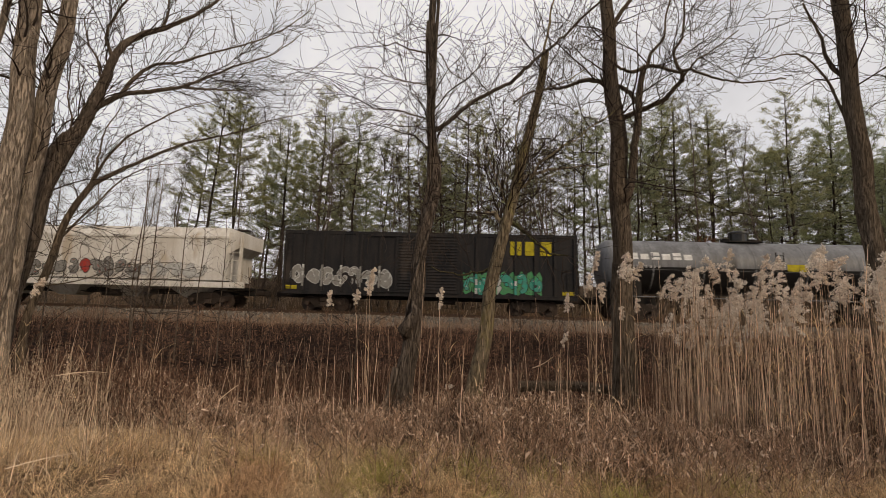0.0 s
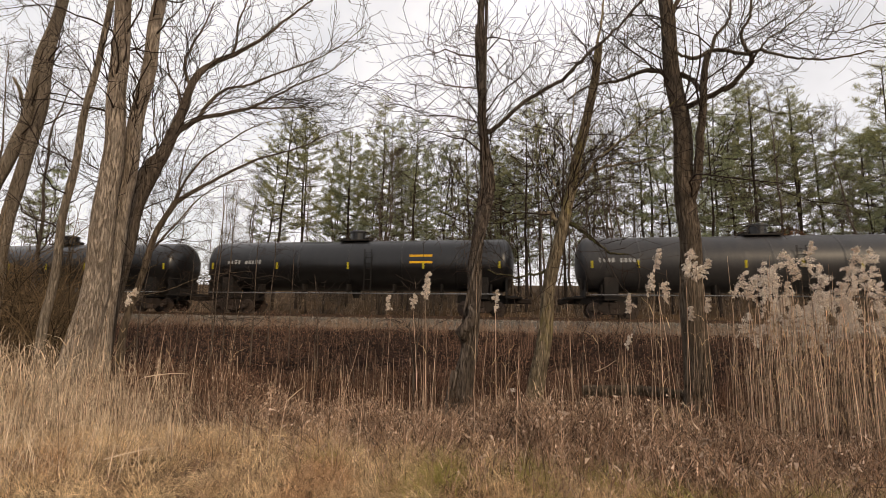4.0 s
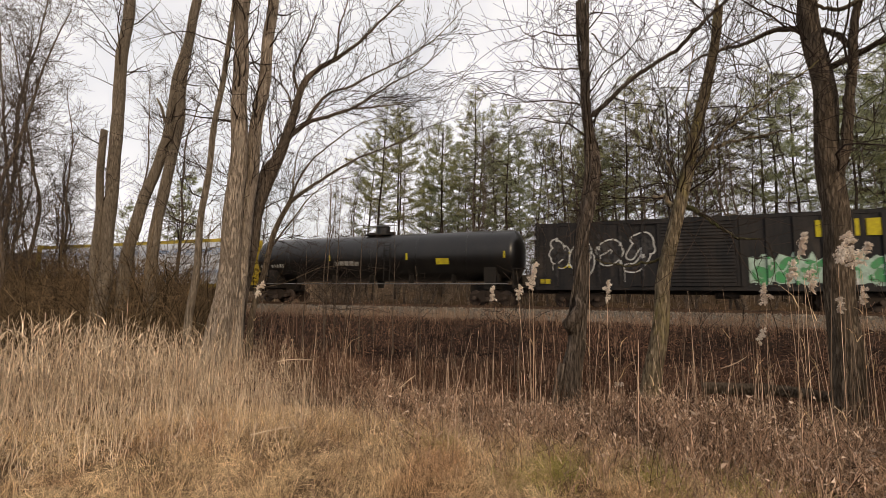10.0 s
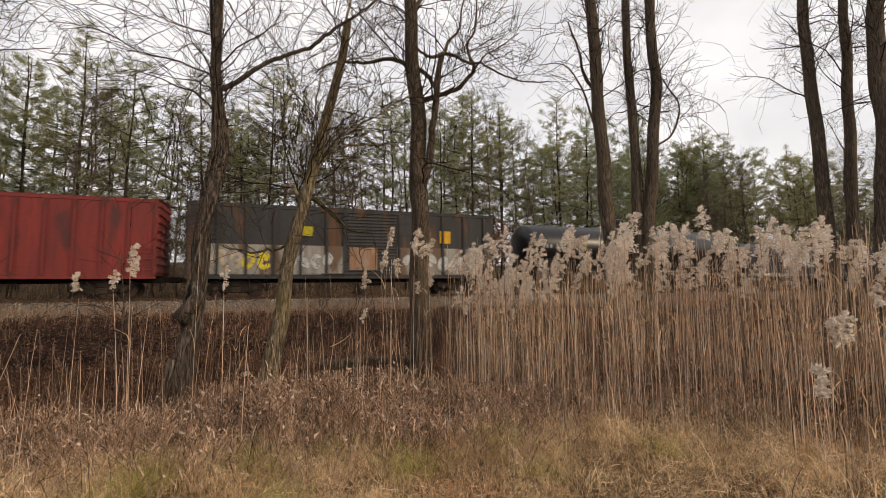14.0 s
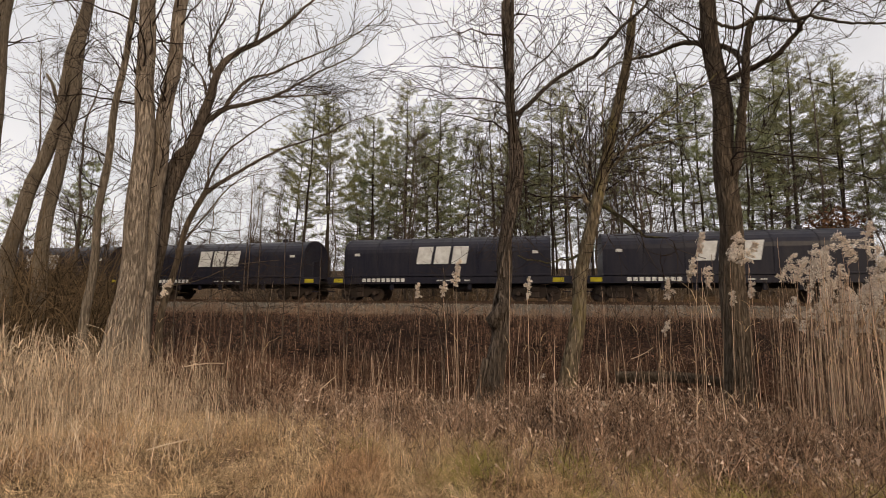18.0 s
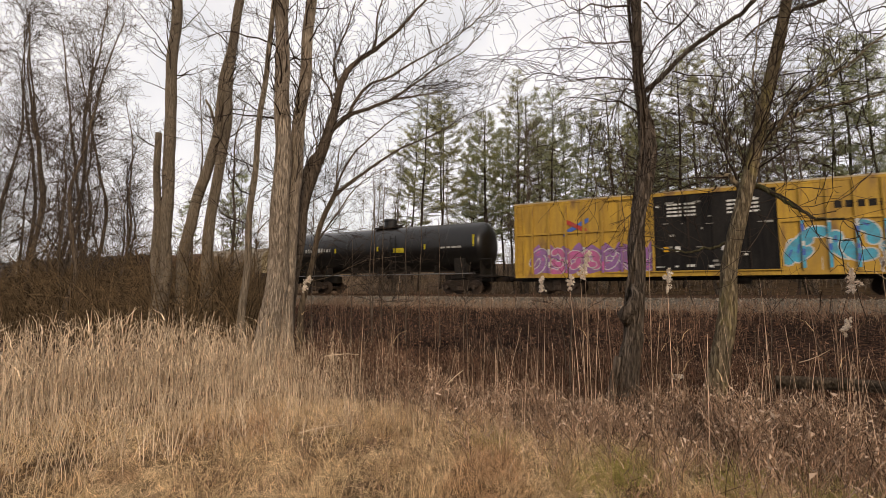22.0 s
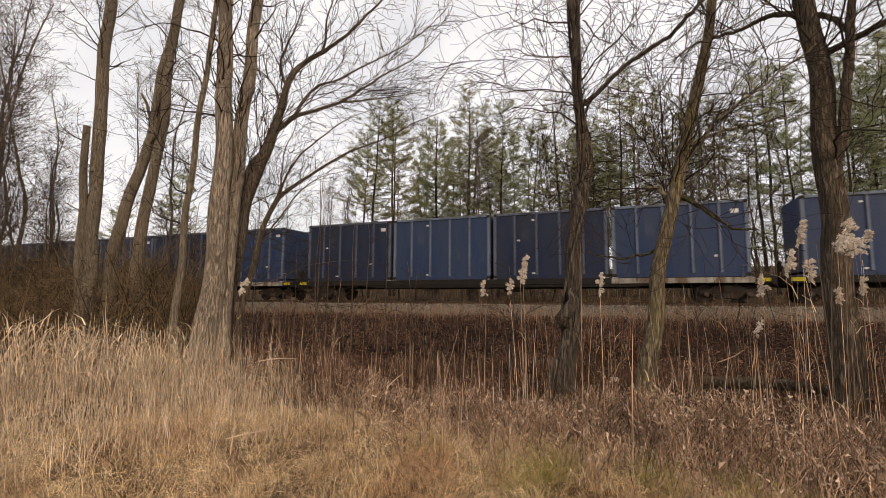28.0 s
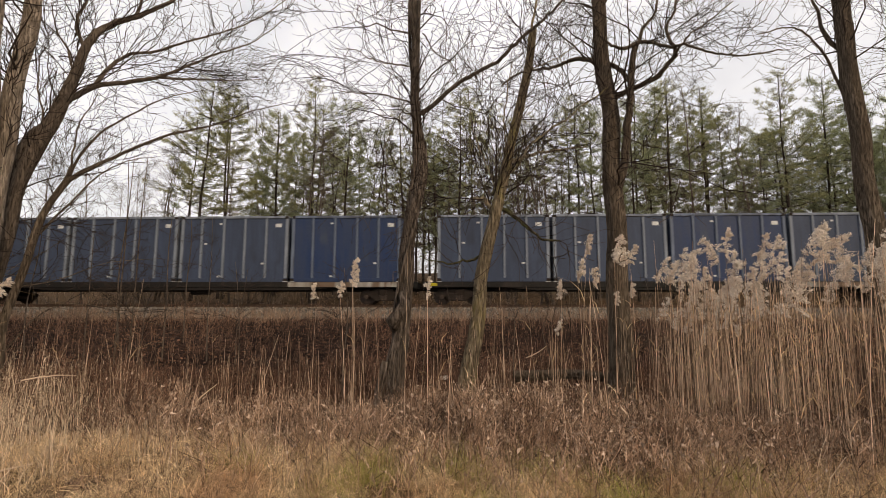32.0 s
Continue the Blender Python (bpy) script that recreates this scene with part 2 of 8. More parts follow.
M_GRASS_GREEN = surface("green_grass", (0.5, 0.46, 0.14), (0.36, 0.32, 0.11), 1.1, 0.8, bump=0, island=0.35, thin=0.3)
M_REED = surface("reed_stalk", (0.76, 0.56, 0.405), (0.27, 0.155, 0.1), 2, 0.7, bump=0, island=0.9, thin=0.1)
M_PLUME = surface("reed_plume", (0.9, 0.81, 0.71), (0.72, 0.58, 0.47), 3, 0.95, bump=0, island=0.25, thin=0.35)
M_WEED = surface("dead_weed", (0.42, 0.27, 0.185), (0.07, 0.04, 0.027), 2, 0.9, bump=0, island=0.9)
# the dead weed again, redder, with the bank foot's shade in its colour
M_SHADED_WEED = surface("shaded_foot_weed", (0.21, 0.118, 0.08), (0.03, 0.016, 0.011), 2, 0.9, bump=0, island=0.9)
M_WEED_LEAF = surface("curled_leaf", (0.6, 0.42, 0.295), (0.15, 0.087, 0.058), 2, 0.9, bump=0, island=0.85, thin=0.15)
M_BANK_WEED = surface("bank_brush", (0.34, 0.205, 0.142), (0.065, 0.037, 0.026), 1.2, 0.9, bump=0, island=0.9)
M_FRINGE = surface("bank_fringe", (0.44, 0.305, 0.21), (0.2, 0.13, 0.088), 2, 0.9, bump=0, island=0.7)
M_FLECK = surface("seed_fleck", (0.5, 0.37, 0.28), (0.26, 0.18, 0.13), 2, 0.9, bump=0, island=0.7)
M_BRUSH = surface("olive_brush", (0.2, 0.136, 0.078), (0.05, 0.034, 0.02), 2, 0.9, bump=0, island=0.85)
M_UNDER = surface("undergrowth_stem", (0.33, 0.25, 0.185), (0.13, 0.094, 0.068), 2, 0.9, bump=0, island=0.6)


# ---------------------------------------------------------------- mesh tools
class Shape:
    """Gathers vertices and faces of one mesh."""

    def __init__(self):
        self.v, self.f = [], []

    def add(self, v, f):
        k = len(self.v)
        self.v.extend(v)
        self.f.extend([tuple(i + k for i in q) for q in f])
        return self

    def box(self, x0, x1, y0, y1, z0, z1, b=0.0):
        if b <= 0:
            v = [(x, y, z) for z in (z0, z1) for y in (y0, y1) for x in (x0, x1)]
            return self.add(v, [(0, 2, 3, 1), (4, 5, 7, 6), (0, 1, 5, 4), (2, 6, 7, 3), (0, 4, 6, 2), (1, 3, 7, 5)])
        rings = []
        for z, i in ((z0, b), (z0 + b, 0), (z1 - b, 0), (z1, b)):
            a0, a1, c0, c1 = x0 + i, x1 - i, y0 + i, y1 - i
            rings += [(a0 + b, c0, z), (a1 - b, c0, z), (a1, c0 + b, z), (a1, c1 - b, z),
                      (a1 - b, c1, z), (a0 + b, c1, z), (a0, c1 - b, z), (a0, c0 + b, z)]
        f = [tuple(range(7, -1, -1)), tuple(range(24, 32))]
        f += [(r * 8 + i, r * 8 + (i + 1) % 8, r * 8 + 8 + (i + 1) % 8, r * 8 + 8 + i) for r in range(3) for i in range(8)]
        return self.add(rings, f)

    def tube(self, pts, rads, n=8, caps=True):
        pts = [Vector(p) for p in pts]
        k = len(pts)
        v = []
        side = None
        for i, p in enumerate(pts):
            d = (pts[min(i + 1, k - 1)] - pts[max(i - 1, 0)]).normalized()
            if side is None:
                side = d.orthogonal().normalized()
            side = (side - d * side.dot(d)).normalized()
            up = d.cross(side)
            r = rads[i] if hasattr(rads, "__len__") else rads
            v += [tuple(p + (side * math.cos(a) + up * math.sin(a)) * r) for a in (2 * math.pi * j / n for j in range(n))]
        f = [(i * n + j, i * n + (j + 1) % n, (i + 1) * n + (j + 1) % n, (i + 1) * n + j) for i in range(k - 1) for j in range(n)]
        if caps:
            f += [tuple(range(n - 1, -1, -1)), tuple(range((k - 1) * n, k * n))]
        return self.add(v, f)

    def prism(self, outline, y0, y1):
        """An outline in x and z, drawn from y0 to y1."""
        k = len(outline)
        v = [(x, y0, z) for x, z in outline] + [(x, y1, z) for x, z in outline]
        f = [tuple(range(k)), tuple(range(2 * k - 1, k - 1, -1))]
        f += [(i, i + k, (i + 1) % k + k, (i + 1) % k) for i in range(k)]
        return self.add(v, f)

    def along(self, outline, x0, x1):
        """An outline in y and z, drawn from x0 to x1."""
        k = len(outline)
        v = [(x0, y, z) for y, z in outline] + [(x1, y, z) for y, z in outline]
        f = [tuple(range(k - 1, -1, -1)), tuple(range(k, 2 * k))]
        f += [(i, (i + 1) % k, (i + 1) % k + k, i + k) for i in range(k)]
        return self.add(v, f)

    def mesh(self, name, smooth=False):
        me = bpy.data.meshes.new(name)
        me.from_pydata(self.v, [], self.f)
        if smooth:
            me.polygons.foreach_set("use_smooth", [True] * len(me.polygons))
        me.update()
        return me


def raw_mesh(name, v, f, smooth=False):
    """A mesh from arrays: vertices (n, 3) and faces (m, 3 or 4)."""
    v, f = np.asarray(v, np.float32), np.asarray(f, np.int32)
    me = bpy.data.meshes.new(name)
    me.vertices.add(len(v))
    me.vertices.foreach_set("co", v.ravel())
    me.loops.add(f.size)
    me.loops.foreach_set("vertex_index", f.ravel())
    me.polygons.add(len(f))
    me.polygons.foreach_set("loop_start", np.arange(len(f), dtype=np.int32) * f.shape[1])
    if smooth:
        me.polygons.foreach_set("use_smooth", np.ones(len(f), bool))
    me.update(calc_edges=True)
    return me


def part(name, shape, material, parent=None, label="", smooth=False):
    """Links one mesh object under its parent; shape: a Shape or a mesh."""
    me = shape.mesh(name, smooth) if isinstance(shape, Shape) else shape
    if not me.materials:
        me.materials.append(material)
    ob = new(name, me)
    ob.parent = parent
    if label:
        ob["label"] = label
    return ob


# ---------------------------------------------------------------- ground
RAIL_Z, TRACK_Y = 1.38, 26.5


def smooth_step(a, b, x):
    u = np.clip((x - a) / (b - a), 0, 1)
    return u * u * (3 - 2 * u)


def ground_z(x, y):
    x, y = np.asarray(x, float), np.asarray(y, float)
    ditch = smooth_step(-9.0, -4.0, x) * 0.55 + 0.15
    z = -ditch * smooth_step(4.5, 10.5, y)
    z = z + (0.72 + ditch) * smooth_step(10.5, 21.5, y)
    z = z + 1.0 * smooth_step(31, 38, y) + 4.0 * smooth_step(38, 62, y)
    z = z + 0.05 * np.sin(x * 0.9 + 1) * np.cos(y * 0.7) * (1 - smooth_step(18, 21, y)) + 0.03 * np.sin(x * 2.3 + y * 1.7) * (1 - smooth_step(18, 21, y))
    return z


def grass_edge(az):
    """How far the matted grass reaches from the path, by bearing in degrees."""
    return np.interp(az, [-80, -45, -25, 0, 15, 26, 32, 40, 80], [11.0, 9.6, 6.4, 5.4, 5.1, 5.2, 6.0, 7.3, 8.2])


def build_ground():
    xs = np.concatenate([[-2500, -600, -200, -90], np.arange(-60, 60.1, 0.6), [90, 200, 600, 2500]])
    ys = np.concatenate([[-600, -120, -40, -15, -8], np.arange(-5, 40.1, 0.5), [50, 70, 110, 250, 800, 2500]])
    gx, gy = np.meshgrid(xs, ys)
    v = np.stack([gx, gy, ground_z(gx, gy)], -1).reshape(-1, 3)
    nx, ny = len(xs), len(ys)
    i = (np.arange(ny - 1)[:, None] * nx + np.arange(nx - 1)).ravel()
    f = np.stack([i, i + 1, i + nx + 1, i + nx], -1)
    me = raw_mesh("ground", v, f, True)
    me.materials.append(M_STRAW_GROUND)
    me.materials.append(M_SOIL)
    cy = v[f].mean(1)
    edge = grass_edge(np.degrees(np.arctan2(cy[:, 0], cy[:, 1])))
    me.polygons.foreach_set("material_index", ((np.hypot(cy[:, 0], cy[:, 1]) * (cy[:, 1] > 0) > edge) & (cy[:, 1] < 29)).astype(np.int32))
    ob = new("ground", me)
    tagged(ob, "matted straw and bare brown soil rising to a railway bank", "ground", kind="structure")


build_ground()


def build_track():
    bed = Shape()
    prof = [(-4.2, -0.75), (-1.75, -0.2), (1.75, -0.2), (4.2, -0.75), (4.2, -1.6), (-4.2, -1.6)]
    bed.along([(TRACK_Y + a, RAIL_Z + b) for a, b in prof[::-1]], -300, 300)
    tagged(part("ballast", bed, M_BALLAST), "grey crushed stone ballast bed of a railway", "ballast", kind="structure")
    rail = Shape()
    out = [(-0.07, -0.17), (0.07, -0.17), (0.07, -0.15), (0.012, -0.13), (0.012, -0.045), (0.036, -0.035), (0.036, 0.0), (-0.036, 0.0),
           (-0.036, -0.035), (-0.012, -0.045), (-0.012, -0.13), (-0.07, -0.15)]
    rail.along(out, -300, 300)
    for y in (-0.7535, 0.7535):
        ob = part("rail", rail.mesh("rail"), M_RAIL)
        ob.location = (0, TRACK_Y + y, RAIL_Z)
        tagged(ob, "rusty brown steel railway rail on wooden ties", "rail", group="rails of the track", kind="structure")
    tie = Shape().box(-0.115, 0.115, -1.3, 1.3, -0.33, -0.172, 0.01).mesh("railroad_tie")
    tie.materials.append(M_TIE)
    for i in range(-120, 121):
        ob = new("railroad_tie", tie)
        ob.location = (i * 0.55, TRACK_Y, RAIL_Z + 0.0)
        ob.rotation_euler = (0, 0, random.uniform(-0.02, 0.02))
        tagged(ob, "weathered dark wooden railroad tie set in ballast", "railroad tie", group="ties of the track", kind="structure")


build_track()


# ---------------------------------------------------------------- plants


def spline(pts, per=6):
    """A smooth line through a few points."""
    p = np.array(pts, float)
    p = np.vstack([2 * p[0] - p[1], p, 2 * p[-1] - p[-2]])
    out = []
    for i in range(1, len(p) - 2):
        for u in np.arange(per) / per:
            a, b, c, d = p[i - 1:i + 3]
            out.append(0.5 * (2 * b + (c - a) * u + (2 * a - 5 * b + 4 * c - d) * u * u + (3 * b - a - 3 * c + d) * u ** 3))
    out.append(p[-2])
    return np.array(out)


def tubes(P, Rd, n):
    """Tapered tubes for many lines at once: P (m, k, 3), radii (m, k); gives vertices and quads."""
    m, k, _ = P.shape
    D = np.gradient(P, axis=1)
    D /= np.linalg.norm(D, axis=2, keepdims=True) + 1e-9
    ref = np.where(np.abs(D[:, :1, 2:3]) > 0.9, np.array([1.0, 0, 0]), np.array([0, 0, 1.0]))
    S = np.cross(D, np.broadcast_to(ref, D.shape))
    S /= np.linalg.norm(S, axis=2, keepdims=True) + 1e-9
    U = np.cross(D, S)
    a = 2 * np.pi * np.arange(n) / n
    V = P[:, :, None] + Rd[:, :, None, None] * (S[:, :, None] * np.cos(a)[:, None] + U[:, :, None] * np.sin(a)[:, None])
    i, j = np.arange(k - 1)[:, None], np.arange(n)
    q = np.stack([i * n + j, i * n + (j + 1) % n, (i + 1) * n + (j + 1) % n, (i + 1) * n + j], -1).reshape(-1, 4)
    F = (np.arange(m)[:, None, None] * k * n + q).reshape(-1, 4)
    return V.reshape(-1, 3), F


def bark_tube(line, rads, n=18, rough=0.06, seed=0):
    """A trunk with uneven, furrowed flanks."""
    v, f = tubes(line[None], np.asarray(rads)[None], n)
    c = np.repeat(line, n, 0)
    d = v - c
    k = np.arange(len(v))
    ang = (k % n) * 2 * np.pi / n
    z = c[:, 2]
    bump = 0.5 * np.sin(ang * 5 + z * 1.3 + seed) + 0.35 * np.sin(ang * 3 - z * 2.1 + seed * 2) + 0.4 * np.sin(z * 5 + ang * 2 + seed) \
        + np.random.default_rng(seed).uniform(-0.6, 0.6, len(v))
    return c + d * (1 + rough * bump)[:, None], f


def sprout(P, Rd, count, length, spread, rise, k, rng, lo=0.15, hi=1.0, taper=0.25, thick=0.5, wander=0.12, power=1.0):
    """New branches off a set of lines: count in all, more of them where lines are long."""
    m, kk, _ = P.shape
    ln = np.linalg.norm(np.diff(P, axis=1), axis=2).sum(1)
    pick = rng.choice(m, count, p=ln / ln.sum())
    u = (lo + (hi - lo) * rng.random(count) ** power) * (kk - 1)
    i = np.minimum(u.astype(int), kk - 2)
    w = (u - i)[:, None]
    start = P[pick, i] * (1 - w) + P[pick, i + 1] * w
    d = P[pick, i + 1] - P[pick, i]
    d /= np.linalg.norm(d, axis=1, keepdims=True) + 1e-9
    r0 = (Rd[pick, i] * (1 - w[:, 0]) + Rd[pick, i + 1] * w[:, 0]) * thick * rng.uniform(0.6, 1.0, count)
    side = rng.normal(size=(count, 3))
    side -= d * (side * d).sum(1, keepdims=True)
    side /= np.linalg.norm(side, axis=1, keepdims=True) + 1e-9
    a = np.radians(rng.uniform(*spread, count))[:, None]
    way = d * np.cos(a) + side * np.sin(a)
    L = rng.uniform(*length, count) * (1.15 - 0.6 * u / (kk - 1))
    pts = [start]
    for s in range(k - 1):
        way = way + rng.normal(scale=wander, size=(count, 3)) + np.array([0, 0, rise])
        way /= np.linalg.norm(way, axis=1, keepdims=True)
        pts.append(pts[-1] + way * (L / (k - 1))[:, None])
    rad = r0[:, None] * np.linspace(1, taper, k)[None]
    return np.stack(pts, 1), np.maximum(rad, 0.0022)


def resampled(line, rads, k):
    t = np.linspace(0, 1, len(line))
    s = np.linspace(0, 1, k)
    return np.stack([np.interp(s, t, line[:, c]) for c in range(3)], 1), np.interp(s, t, rads)


def bare_tree(label, trunks, limbs, bark, seed, boughs=22, twigs=(160, 900), reach=(1.5, 3.2), crown_from=0.45, category="tree", fine=0.006, rise=0.06, name="bare_tree", joined=False, hang=0, twig_m=None, stout=0.026, fan=(25, 72)):
    """A leafless tree. trunks and limbs: (points, base radius, tip radius). Boughs, branches and twigs grow from them."""
    rng = np.random.default_rng(seed)
    twig_m = twig_m or M_TWIG
    base = trunks[0][0][0]
    tree = new(name)
    tree.location = base
    tagged(tree, label, category, group="bare trees before the bank")
    at = np.array(base)
    lines = []
    for kind, group in (("trunk", trunks), ("limb", limbs)):
        for j, (pts, r0, r1) in enumerate(group):
            line = spline(np.array(pts) - at, 8)
            u = np.linspace(0, 1, len(line))
            rads = r0 + (r1 - r0) * u ** 0.8
            line = line + np.stack([np.sin(line[:, 2] * 3 + seed + j), np.cos(line[:, 2] * 2.6 + j), 0 * u], 1) * 0.02 * (u > 0)[:, None]
            if kind == "limb":      # crooked limbs
                kink = np.cumsum(rng.normal(scale=0.009, size=line.shape), 0) * np.minimum(1, u * 3)[:, None]
                line = line + kink - kink[-1] * (u ** 2)[:, None] * 0.5
            if kind == "trunk":
                rads = rads * (1 + 0.3 * np.exp(-u * 16))
                v, f = bark_tube(line, rads, 20, 0.055, seed + j)
            else:
                v, f = bark_tube(line, rads, 10, 0.04, seed + j + 9)
            part(kind, raw_mesh(kind, v, f, True), bark, tree)
            lines.append((kind, line, rads))
    P0, R0 = [], []
    for kind, line, rads in lines:
        p, r = resampled(line, rads, 10)
        if kind == "trunk":
            c = int(10 * crown_from)
            p, r = resampled(p[c:], r[c:], 10)
        P0.append(p)
        R0.append(r)
    P0, R0 = np.array(P0), np.array(R0)
    B, BR = sprout(P0, R0, boughs, reach, (fan[0] + 5, fan[1]), rise, 9, rng, 0.0, 1.0, 0.2, 0.4, 0.24)
    BR = np.minimum(BR, np.linspace(stout, stout * 0.25, 9)[None])
    if joined:
        v, f = tubes(B, BR, 5)
        tagged(part("boughs", raw_mesh("boughs", v, f, True), twig_m, tree), kind="stuff")
    for j in range(0 if joined else len(B)):
        v, f = tubes(B[j:j + 1], BR[j:j + 1], 7)
        part("bough", raw_mesh("bough", v, f, True), M_TWIG if BR[j, 0] < 0.03 else bark, tree)
    A, AR = np.concatenate([P0[:, ::1], B[:, np.linspace(0, 8, 10).astype(int)]]), np.concatenate([R0 * 0.3, BR[:, np.linspace(0, 8, 10).astype(int)]])
    b1, r1 = sprout(A, AR, twigs[0], (0.7, 1.7), fan, 0.03, 7, rng, 0.1, 1.0, 0.25, 0.5, 0.24)
    b2, r2 = sprout(b1, r1, twigs[1], (0.3, 0.95), fan, 0.02, 5, rng, 0.1, 1.0, 0.4, 0.6, 0.24)
    r1, r2 = np.clip(r1, fine * 0.8, 0.03), np.clip(r2, fine * 0.55, 0.02)
    for nm, p, r, n in (("branchlets", b1, r1, 4), ("twigs", b2, r2, 3)):
        v, f = tubes(p, r, n)
        tagged(part(nm, raw_mesh(nm, v, f), twig_m, tree), kind="stuff")
    if hang:
        p, r = sprout(A, AR, hang, (0.8, 3.2), (20, 100), -0.3, 9, rng, 0.1, 1.0, 0.6, 0.2, 0.2)
        v, f = tubes(p, np.clip(r, 0.004, 0.009), 4)
        tagged(part("hanging_vines", raw_mesh("hanging_vines", v, f), M_TWIG, tree), kind="stuff")
    return tree



def build_near_trees():
    V = [(-1.03, 7.69, -0.6), (-0.93, 7.71, 0.54), (-0.85, 7.72, 0.98), (-0.83, 7.72, 1.43), (-0.8, 7.72, 1.88), (-0.76, 7.73, 2.34), (-0.7, 7.73, 2.81), (-0.62, 7.74, 3.29),
         (-0.56, 7.75, 3.77), (-0.58, 7.75, 4.25), (-0.62, 7.74, 4.75), (-0.65, 7.74, 5.25), (-0.67, 7.74, 5.9), (-0.67, 7.74, 6.79), (-0.6, 7.8, 8.4), (-0.3, 8.0, 11.0)]
    limbs = [([(-0.55, 7.75, 4.72), (-0.26, 7.72, 4.91), (-0.02, 7.69, 5.11), (0.36, 7.64, 5.36), (0.73, 7.57, 5.57), (0.94, 7.51, 5.81), (1.19, 7.43, 6.04), (1.45, 7.34, 6.22), (1.71, 7.24, 6.43), (2.4, 7.0, 7.0)], 0.042, 0.018),
             ([(-0.72, 7.73, 6.16), (-1.01, 7.82, 6.31), (-1.33, 7.89, 6.49), (-1.6, 7.97, 6.56), (-1.89, 8.03, 6.86)], 0.018, 0.006),
             ([(-0.74, 7.73, 5.57), (-1.02, 7.59, 5.56), (-1.31, 7.44, 5.57), (-1.57, 7.28, 5.67), (-1.89, 7.09, 5.63)], 0.014, 0.005),
             ([(-0.7, 7.73, 4.92), (-1.04, 7.79, 5.05), (-1.39, 7.83, 5.15), (-1.79, 7.85, 5.2), (-2.19, 7.84, 5.32)], 0.017, 0.005),
             ([(-0.65, 7.74, 5.09), (-0.87, 7.76, 4.76), (-1.08, 7.78, 4.42), (-1.25, 7.81, 3.99), (-1.37, 7.84, 3.6)], 0.012, 0.004),
             ([(-0.53, 7.75, 6.17), (-0.36, 7.66, 5.81), (-0.12, 7.57, 5.65), (0.09, 7.48, 5.3)], 0.013, 0.005)]
    tree = bare_tree("slender bare tree wrapped in shaggy dead vines", [(V, 0.145, 0.055)], limbs, M_BARK_VINE, 1, 24, (150, 820), (0.8, 2.3), 0.5, rise=-0.02, hang=22, stout=0.014)
    # vine stems wind round the trunk
    line = spline(np.array(V) - np.array(V[0]), 6)
    for j in range(4):
        u = np.linspace(0, 1, len(line))
        a = j * 1.7 + u * (7 + 2 * j)
        off = 0.13 * (1 - 0.5 * u) + 0.012
        vine = line + np.stack([np.cos(a), np.sin(a), 0 * a], 1) * off[:, None]
        v, f = tubes(vine[None, :-12 * j or None], np.full((1, len(vine[:-12 * j or None])), 0.03 - 0.004 * j), 7)
        part("vine", raw_mesh("vine", v, f, True), M_BARK_VINE, tree)
    shag, sr = sprout(line[None], np.full((1, len(line)), 0.02), 520, (0.12, 0.5), (20, 90), -0.2, 5, np.random.default_rng(3), 0.3, 1.0, 0.5, 0.25, 0.35)
    shag[:, :, :2] += np.random.default_rng(4).normal(scale=0.06, size=(len(shag), 1, 2))
    v, f = tubes(shag, np.clip(sr, 0.003, 0.007), 3)
    tagged(part("vine_tangle", raw_mesh("vine_tangle", v, f), M_TWIG, tree), kind="stuff")
    knot = Shape().tube([(0.1, -0.1, 1.72), (0.06, -0.17, 1.86), (0.2, -0.19, 2.02), (0.26, -0.16, 2.16), (0.2, -0.12, 2.32)], [0.05, 0.1, 0.1, 0.08, 0.04], 10)
    part("burl", knot, M_BARK_VINE, tree, smooth=True)
    stump = spline([(-0.1, -0.05, 0.05), (-0.17, -0.1, 0.5), (-0.1, -0.13, 0.95), (-0.04, -0.13, 1.25)], 5)
    v, f = bark_tube(stump, np.linspace(0.09, 0.05, len(stump)), 10, 0.06, 5)
    part("root_stem", raw_mesh("root_stem", v, f, True), M_BARK_VINE, tree)

    C = [(0.1, 8.09, -0.65), (0.26, 8.09, 0.5), (0.33, 8.09, 0.96), (0.39, 8.08, 1.42), (0.45, 8.08, 1.9), (0.56, 8.08, 2.37), (0.66, 8.07, 2.86), (0.76, 8.06, 3.35), (0.89, 8.05, 3.84),
         (1.02, 8.04, 4.34), (1.13, 8.02, 4.84), (1.22, 8.01, 5.34), (1.33, 7.99, 5.85), (1.42, 7.98, 6.35)]
